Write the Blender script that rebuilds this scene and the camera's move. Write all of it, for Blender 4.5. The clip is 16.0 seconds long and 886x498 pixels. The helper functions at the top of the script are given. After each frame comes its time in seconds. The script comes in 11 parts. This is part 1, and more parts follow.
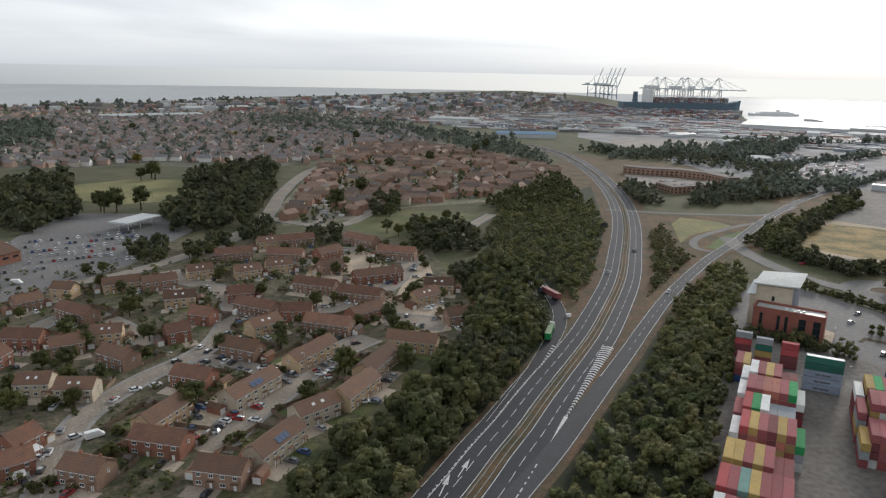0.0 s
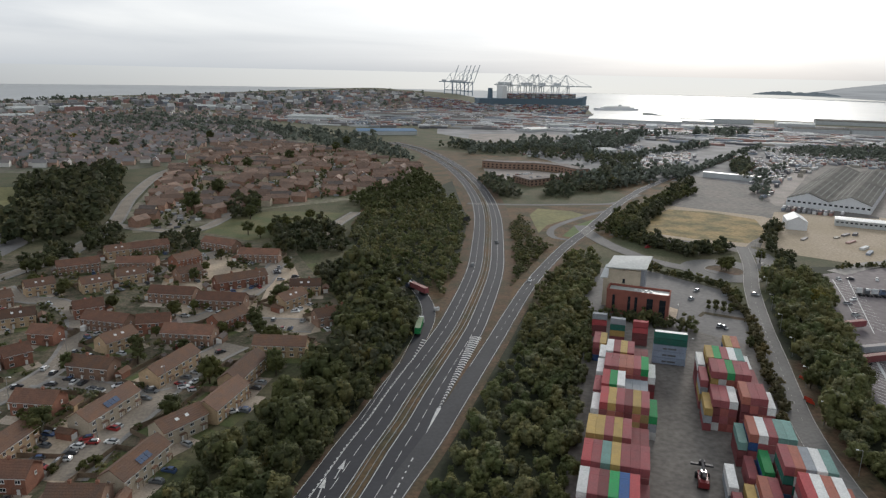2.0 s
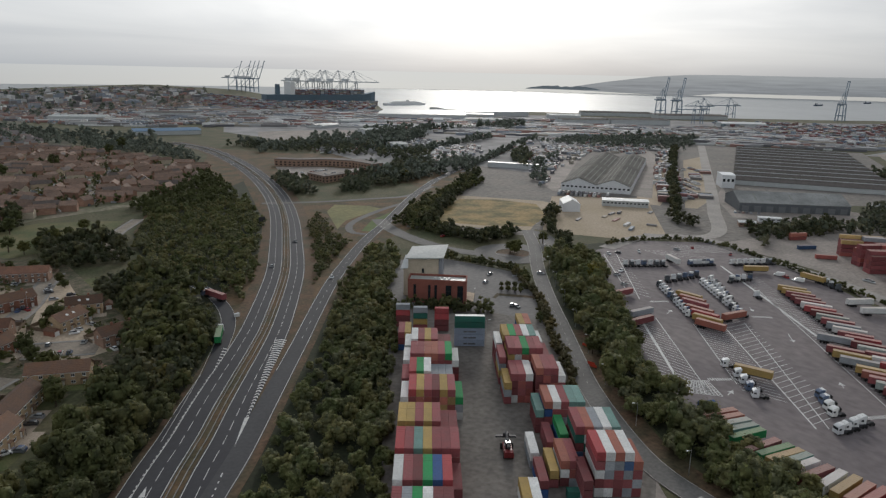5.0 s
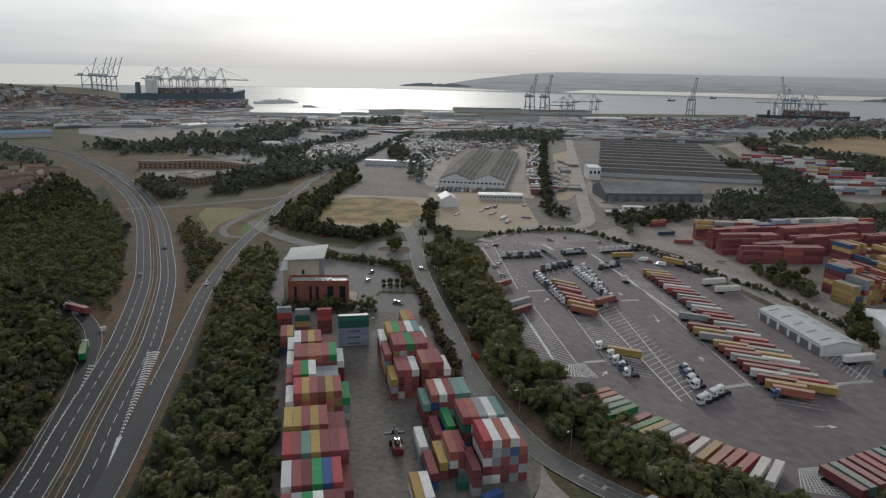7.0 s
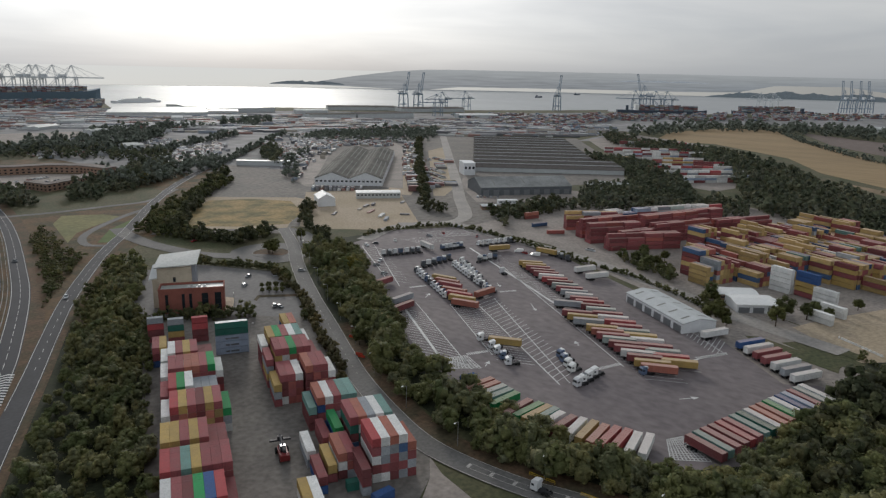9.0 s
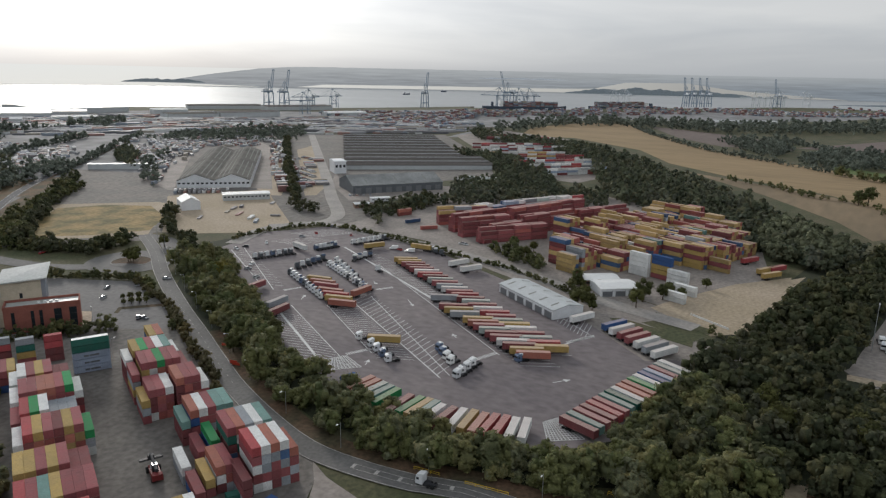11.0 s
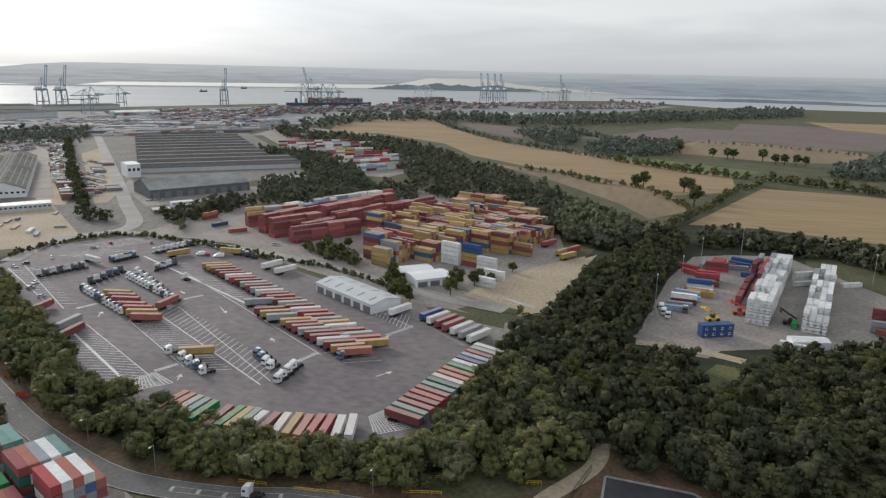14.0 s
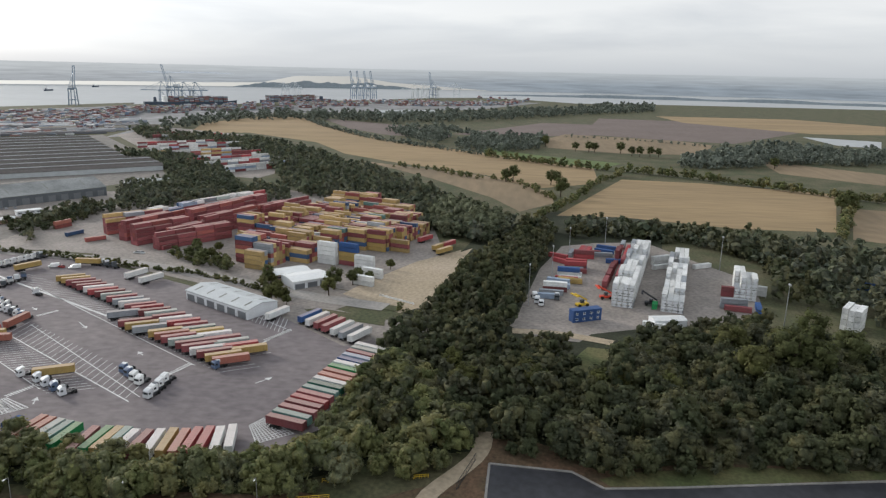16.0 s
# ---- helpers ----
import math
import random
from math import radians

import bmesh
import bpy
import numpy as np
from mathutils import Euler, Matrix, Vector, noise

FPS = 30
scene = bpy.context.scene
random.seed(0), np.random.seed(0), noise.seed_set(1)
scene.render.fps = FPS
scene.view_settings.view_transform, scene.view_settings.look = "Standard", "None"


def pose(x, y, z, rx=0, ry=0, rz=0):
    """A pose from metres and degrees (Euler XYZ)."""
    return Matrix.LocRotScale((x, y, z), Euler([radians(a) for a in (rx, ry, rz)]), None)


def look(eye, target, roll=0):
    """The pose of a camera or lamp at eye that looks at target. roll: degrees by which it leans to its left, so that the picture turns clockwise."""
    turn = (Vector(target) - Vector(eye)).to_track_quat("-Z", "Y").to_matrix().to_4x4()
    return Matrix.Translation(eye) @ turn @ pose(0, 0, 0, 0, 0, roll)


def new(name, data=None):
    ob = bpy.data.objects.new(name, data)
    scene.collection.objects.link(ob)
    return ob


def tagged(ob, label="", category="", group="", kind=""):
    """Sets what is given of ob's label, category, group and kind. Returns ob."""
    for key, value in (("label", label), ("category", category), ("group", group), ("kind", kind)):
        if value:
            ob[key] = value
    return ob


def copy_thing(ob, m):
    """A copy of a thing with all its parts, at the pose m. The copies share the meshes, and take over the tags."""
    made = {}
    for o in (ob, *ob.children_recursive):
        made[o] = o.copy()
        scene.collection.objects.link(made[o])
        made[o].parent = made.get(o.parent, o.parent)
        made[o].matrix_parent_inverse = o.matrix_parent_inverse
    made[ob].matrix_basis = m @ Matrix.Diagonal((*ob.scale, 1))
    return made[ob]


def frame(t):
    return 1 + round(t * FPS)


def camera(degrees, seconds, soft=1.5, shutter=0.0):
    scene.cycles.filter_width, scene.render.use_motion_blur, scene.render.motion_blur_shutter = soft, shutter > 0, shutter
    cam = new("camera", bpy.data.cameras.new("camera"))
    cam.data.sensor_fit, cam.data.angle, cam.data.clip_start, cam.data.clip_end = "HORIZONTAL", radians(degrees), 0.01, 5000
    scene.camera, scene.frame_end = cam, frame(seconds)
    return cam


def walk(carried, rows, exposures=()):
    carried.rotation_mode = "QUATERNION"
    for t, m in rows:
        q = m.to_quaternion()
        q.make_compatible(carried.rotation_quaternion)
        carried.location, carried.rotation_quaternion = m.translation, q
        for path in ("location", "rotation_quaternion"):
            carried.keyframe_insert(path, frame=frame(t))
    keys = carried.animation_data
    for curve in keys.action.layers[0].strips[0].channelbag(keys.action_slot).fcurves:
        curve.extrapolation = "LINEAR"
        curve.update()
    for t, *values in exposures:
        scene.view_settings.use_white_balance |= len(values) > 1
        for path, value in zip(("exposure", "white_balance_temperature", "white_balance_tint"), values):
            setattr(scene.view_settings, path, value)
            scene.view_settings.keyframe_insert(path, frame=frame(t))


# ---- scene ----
import collections

cam = camera(64.5, 16.0, 1.3)
# a drone that hovers at one spot and pans to the right
PATH = [
    (0.0, pose(0, 0, 108, 75.86, -1.13, 0.3)),
    (0.5, pose(0, 0, 108, 75.86, -1.13, -2.53)),
    (1.0, pose(0, 0, 108, 75.86, -1.13, -5.36)),
    (1.5, pose(0, 0, 108, 75.86, -1.13, -8.11)),
    (2.0, pose(0, 0, 108, 75.86, -1.13, -10.93)),
    (2.5, pose(0, 0, 108, 75.86, -1.13, -13.71)),
    (3.0, pose(0, 0, 108, 75.86, -1.13, -16.55)),
    (3.5, pose(0, 0, 108, 75.86, -1.13, -19.37)),
    (4.0, pose(0, 0, 108, 75.86, -1.13, -22.14)),
    (6.5, pose(0, 0, 108, 75.86, -1.13, -35.34)),
    (7.0, pose(0, 0, 108, 75.86, -1.13, -37.65)),
    (7.5, pose(0, 0, 108, 75.86, -1.13, -40.01)),
    (8.0, pose(0, 0, 108, 75.86, -1.13, -42.48)),
    (8.5, pose(0, 0, 108, 75.86, -1.13, -45.08)),
    (9.0, pose(0, 0, 108, 75.86, -1.13, -47.72)),
    (11.5, pose(0, 0, 108, 75.86, -1.13, -60.81)),
    (12.0, pose(0, 0, 108, 75.86, -1.13, -63.38)),
    (12.5, pose(0, 0, 108, 75.86, -1.13, -65.97)),
    (13.0, pose(0, 0, 108, 75.86, -1.13, -68.61)),
    (13.5, pose(0, 0, 108, 75.86, -1.13, -71.19)),
    (14.0, pose(0, 0, 108, 75.86, -1.13, -73.73)),
    (14.5, pose(0, 0, 108, 75.86, -1.13, -76.34)),
    (15.0, pose(0, 0, 108, 75.86, -1.13, -78.86)),
    (15.5, pose(0, 0, 108, 75.86, -1.13, -81.48)),
    (16.0, pose(0, 0, 108, 75.86, -1.13, -84.04)),
]
walk(cam, PATH, [(0.0, 0.32), (3.0, 0.0), (7.0, -0.26), (9.0, -0.18), (12.0, 0.18), (14.0, 0.38), (16.0, 0.55)])


# ---- sky and sun: a bright overcast with the sun behind cloud over the water ----
SUN_AZ, SUN_EL = 57.0, 18.0
sun_dir = Vector((math.cos(radians(SUN_AZ)) * math.cos(radians(SUN_EL)), math.sin(radians(SUN_AZ)) * math.cos(radians(SUN_EL)), math.sin(radians(SUN_EL))))
world = bpy.data.worlds.new("sky")
scene.world = world
world.use_nodes = True


def make_sky():
    nt = world.node_tree
    nt.nodes.clear()
    link = nt.links.new

    def node(kind, **values):
        n = nt.nodes.new(kind)
        for key, value in values.items():
            n.inputs[key].default_value = value
        return n

    def math_node(op, a, b=None, clamp=False):
        n = nt.nodes.new("ShaderNodeMath")
        n.operation, n.use_clamp = op, clamp
        for i, s in enumerate((a, b)):
            if s is None:
                continue
            if isinstance(s, (int, float)):
                n.inputs[i].default_value = s
            else:
                link(s, n.inputs[i])
        return n.outputs[0]

    coord = nt.nodes.new("ShaderNodeTexCoord")
    split = nt.nodes.new("ShaderNodeSeparateXYZ")
    link(coord.outputs["Generated"], split.inputs[0])
    up = split.outputs["Z"]
    # cloud sheet seen in perspective: the direction over its height
    height = math_node("ADD", math_node("MAXIMUM", up, 0.0), 0.09)
    flat = nt.nodes.new("ShaderNodeCombineXYZ")
    link(math_node("DIVIDE", split.outputs["X"], height), flat.inputs[0])
    link(math_node("DIVIDE", split.outputs["Y"], height), flat.inputs[1])
    cloud = node("ShaderNodeTexNoise", Scale=0.3, Detail=6.0, Roughness=0.5, Distortion=0.5)
    link(flat.outputs[0], cloud.inputs["Vector"])
    veil = nt.nodes.new("ShaderNodeValToRGB")
    veil.color_ramp.elements[0].position, veil.color_ramp.elements[1].position = 0.38, 0.62
    veil.color_ramp.elements[0].color = (0.76, 0.79, 0.83, 1)
    veil.color_ramp.elements[1].color = (1.08, 1.08, 1.07, 1)
    link(cloud.outputs["Fac"], veil.inputs["Fac"])
    # the overcast's own brightness by height over the horizon
    ramp = nt.nodes.new("ShaderNodeValToRGB")
    ramp.color_ramp.elements[0].position, ramp.color_ramp.elements[0].color = 0.0, (0.40, 0.45, 0.50, 1)
    ramp.color_ramp.elements[1].position, ramp.color_ramp.elements[1].color = 1.0, (0.52, 0.56, 0.61, 1)
    for at, c in ((0.492, (0.45, 0.50, 0.55, 1)), (0.503, (0.59, 0.625, 0.665, 1)), (0.53, (0.84, 0.86, 0.88, 1)), (0.56, (0.82, 0.84, 0.87, 1)), (0.7, (0.66, 0.70, 0.75, 1))):
        e = ramp.color_ramp.elements.new(at)
        e.color = c
    link(math_node("ADD", math_node("MULTIPLY", up, 0.5), 0.5), ramp.inputs["Fac"])
    overcast = nt.nodes.new("ShaderNodeMix")
    overcast.data_type, overcast.blend_type = "RGBA", "MULTIPLY"
    link(math_node("MULTIPLY", math_node("MULTIPLY", up, 16.0, True), 0.85), overcast.inputs["Factor"])
    link(ramp.outputs[0], overcast.inputs[6])
    link(veil.outputs[0], overcast.inputs[7])
    # the sun's glow through the cloud
    dot = nt.nodes.new("ShaderNodeVectorMath")
    dot.operation = "DOT_PRODUCT"
    link(coord.outputs["Generated"], dot.inputs[0])
    dot.inputs[1].default_value = sun_dir
    near = math_node("MAXIMUM", dot.outputs["Value"], 0.0)
    glow = math_node("ADD", math_node("MULTIPLY", math_node("POWER", near, 11.0), 0.85), math_node("MULTIPLY", math_node("POWER", near, 90.0), 2.0))
    glow = math_node("MULTIPLY", glow, math_node("ADD", math_node("MULTIPLY", cloud.outputs["Fac"], 1.2), 0.4))
    glow = math_node("MULTIPLY", glow, math_node("ADD", math_node("MULTIPLY", up, 14.0, True), 0.25))
    tint = nt.nodes.new("ShaderNodeVectorMath")
    tint.operation = "SCALE"
    tint.inputs[0].default_value = (1.0, 0.975, 0.93)
    link(glow, tint.inputs["Scale"])
    total = nt.nodes.new("ShaderNodeVectorMath")
    total.operation = "ADD"
    # thicker cloud inland, to the east
    inland = nt.nodes.new("ShaderNodeVectorMath")
    inland.operation = "DOT_PRODUCT"
    link(coord.outputs["Generated"], inland.inputs[0])
    inland.inputs[1].default_value = (0.9, -0.43, 0.0)
    thick = math_node("SUBTRACT", 1.0, math_node("MULTIPLY", math_node("MAXIMUM", inland.outputs["Value"], 0.0), 0.3))
    dimmed = nt.nodes.new("ShaderNodeVectorMath")
    dimmed.operation = "SCALE"
    link(overcast.outputs[2], dimmed.inputs[0])
    link(thick, dimmed.inputs["Scale"])
    link(dimmed.outputs[0], total.inputs[0])
    link(tint.outputs[0], total.inputs[1])
    cover = nt.nodes.new("ShaderNodeBackground")
    cover.inputs["Strength"].default_value = SKY_STRENGTH
    link(total.outputs[0], cover.inputs["Color"])
    clear = nt.nodes.new("ShaderNodeTexSky")
    clear.sky_type, clear.sun_disc = "NISHITA", False
    clear.sun_elevation, clear.sun_rotation = radians(SUN_EL), radians(90 - SUN_AZ)
    behind = nt.nodes.new("ShaderNodeBackground")
    behind.inputs["Strength"].default_value = 0.05
    link(clear.outputs[0], behind.inputs["Color"])
    mix = nt.nodes.new("ShaderNodeMixShader")
    mix.inputs[0].default_value = 0.94
    link(behind.outputs[0], mix.inputs[1])
    link(cover.outputs[0], mix.inputs[2])
    out = nt.nodes.new("ShaderNodeOutputWorld")
    link(mix.outputs[0], out.inputs[0])


SKY_STRENGTH = 0.95
make_sky()
sun = new("sun", bpy.data.lights.new("sun", "SUN"))
sun.data.energy, sun.data.angle, sun.data.color = 1.5, radians(12), (1.0, 0.945, 0.885)
sun.matrix_world = look(sun_dir * 500, (0, 0, 0))
scene.view_settings.exposure = 0.0


# ---- materials ----
def mat(name, col, rough=0.85, metal=0.0, var=0.25, scale=0.3, fine=3.0, bump=0.15, rand=0.0, spec=0.3, second=None, stretch=(1, 1, 1), island=0.0):
    """A surface with variation at two scales, in world metres. second: a colour that large stains run to. rand, island: value spread by object and by piece."""
    m = bpy.data.materials.new(name)
    m.use_nodes = True
    nt = m.node_tree
    link = nt.links.new
    bsdf = nt.nodes["Principled BSDF"]
    bsdf.inputs["Roughness"].default_value, bsdf.inputs["Metallic"].default_value = rough, metal
    bsdf.inputs["Specular IOR Level"].default_value = spec
    geo = nt.nodes.new("ShaderNodeNewGeometry")
    mapping = nt.nodes.new("ShaderNodeMapping")
    mapping.inputs["Scale"].default_value = stretch
    link(geo.outputs["Position"], mapping.inputs["Vector"])

    def noise_node(s, detail):
        n = nt.nodes.new("ShaderNodeTexNoise")
        n.inputs["Scale"].default_value, n.inputs["Detail"].default_value = s, detail
        link(mapping.outputs[0], n.inputs["Vector"])
        return n.outputs["Fac"]

    big, small = noise_node(scale, 3.0), noise_node(fine, 4.0)
    mix = nt.nodes.new("ShaderNodeMix")
    mix.data_type = "RGBA"
    other = second or tuple(c * (1 - var) for c in col)
    mix.inputs[6].default_value, mix.inputs[7].default_value = (*col, 1), (*other, 1)
    ramp = nt.nodes.new("ShaderNodeMapRange")
    ramp.inputs["From Min"].default_value, ramp.inputs["From Max"].default_value = 0.36, 0.64
    link(big, ramp.inputs["Value"])
    link(ramp.outputs[0], mix.inputs["Factor"])
    value = nt.nodes.new("ShaderNodeMapRange")
    value.inputs["From Min"].default_value, value.inputs["From Max"].default_value = 0.3, 0.7
    value.inputs["To Min"].default_value, value.inputs["To Max"].default_value = 1 - var, 1 + var
    link(small, value.inputs["Value"])
    out = value.outputs[0]
    for amount, socket in ((rand, nt.nodes.new("ShaderNodeObjectInfo").outputs["Random"] if rand else None), (island, geo.outputs["Random Per Island"] if island else None)):
        if not amount:
            continue
        spread = nt.nodes.new("ShaderNodeMapRange")
        spread.inputs["To Min"].default_value, spread.inputs["To Max"].default_value = 1 - amount, 1 + amount
        link(socket, spread.inputs["Value"])
        mul = nt.nodes.new("ShaderNodeMath")
        mul.operation = "MULTIPLY"
        link(out, mul.inputs[0])
        link(spread.outputs[0], mul.inputs[1])
        out = mul.outputs[0]
    hsv = nt.nodes.new("ShaderNodeHueSaturation")
    link(mix.outputs[2], hsv.inputs["Color"])
    link(out, hsv.inputs["Value"])
    link(hsv.outputs[0], bsdf.inputs["Base Color"])
    if bump:
        b = nt.nodes.new("ShaderNodeBump")
        b.inputs["Strength"].default_value, b.inputs["Distance"].default_value = bump, 0.2
        link(small, b.inputs["Height"])
        link(b.outputs[0], bsdf.inputs["Normal"])
    return m


def tint_random(m, colours):
    """Let each object take one of the colours by its own random number."""
    nt = m.node_tree
    ramp = nt.nodes.new("ShaderNodeValToRGB")
    ramp.color_ramp.interpolation = "CONSTANT"
    ramp.color_ramp.elements[0].color = (*colours[0], 1)
    for i, c in enumerate(colours[1:], 1):
        e = ramp.color_ramp.elements[1] if i == 1 else ramp.color_ramp.elements.new(i / len(colours))
        e.position, e.color = i / len(colours), (*c, 1)
    info = nt.nodes.new("ShaderNodeObjectInfo")
    nt.links.new(info.outputs["Random"], ramp.inputs["Fac"])
    for n in nt.nodes:
        if n.bl_idname == "ShaderNodeHueSaturation":
            nt.links.new(ramp.outputs[0], n.inputs["Color"])
    return m


def tint_islands(m, colours):
    """The same for the pieces of one joined mesh."""
    nt = m.node_tree
    ramp = nt.nodes.new("ShaderNodeValToRGB")
    ramp.color_ramp.interpolation = "CONSTANT"
    ramp.color_ramp.elements[0].color = (*colours[0], 1)
    for i, c in enumerate(colours[1:], 1):
        e = ramp.color_ramp.elements[1] if i == 1 else ramp.color_ramp.elements.new(i / len(colours))
        e.position, e.color = i / len(colours), (*c, 1)
    geo = nt.nodes.new("ShaderNodeNewGeometry")
    nt.links.new(geo.outputs["Random Per Island"], ramp.inputs["Fac"])
    for n in nt.nodes:
        if n.bl_idname == "ShaderNodeHueSaturation":
            nt.links.new(ramp.outputs[0], n.inputs["Color"])
    return m


def tint_noise(m, colours, scale=0.15):
    """Give each crown-sized patch a tone of its own, with a finer drift inside it."""
    nt = m.node_tree
    link = nt.links.new
    ramp = nt.nodes.new("ShaderNodeValToRGB")
    ramp.color_ramp.elements[0].position, ramp.color_ramp.elements[1].position = 0.12, 0.88
    ramp.color_ramp.elements[0].color, ramp.color_ramp.elements[1].color = (*colours[0], 1), (*colours[-1], 1)
    for i, c in enumerate(colours[1:-1], 1):
        ramp.color_ramp.elements.new(0.12 + 0.76 * i / (len(colours) - 1)).color = (*c, 1)
    geo, flat = nt.nodes.new("ShaderNodeNewGeometry"), nt.nodes.new("ShaderNodeMapping")
    flat.inputs["Scale"].default_value = (1, 1, 0.25)
    link(geo.outputs["Position"], flat.inputs["Vector"])
    drift, cell, split = nt.nodes.new("ShaderNodeTexNoise"), nt.nodes.new("ShaderNodeTexVoronoi"), nt.nodes.new("ShaderNodeSeparateColor")
    drift.inputs["Scale"].default_value, drift.inputs["Detail"].default_value, drift.inputs["Roughness"].default_value = 0.3, 3.0, 0.6
    cell.inputs["Scale"].default_value = scale
    link(flat.outputs[0], drift.inputs["Vector"])
    link(flat.outputs[0], cell.inputs["Vector"])
    link(cell.outputs["Color"], split.inputs[0])
    share = nt.nodes.new("ShaderNodeMix")
    share.inputs["Factor"].default_value = 0.4
    link(split.outputs[0], share.inputs[2])
    link(drift.outputs["Fac"], share.inputs[3])
    link(share.outputs[0], ramp.inputs["Fac"])
    for n in nt.nodes:
        if n.bl_idname == "ShaderNodeHueSaturation":
            link(ramp.outputs[0], n.inputs["Color"])
    return m


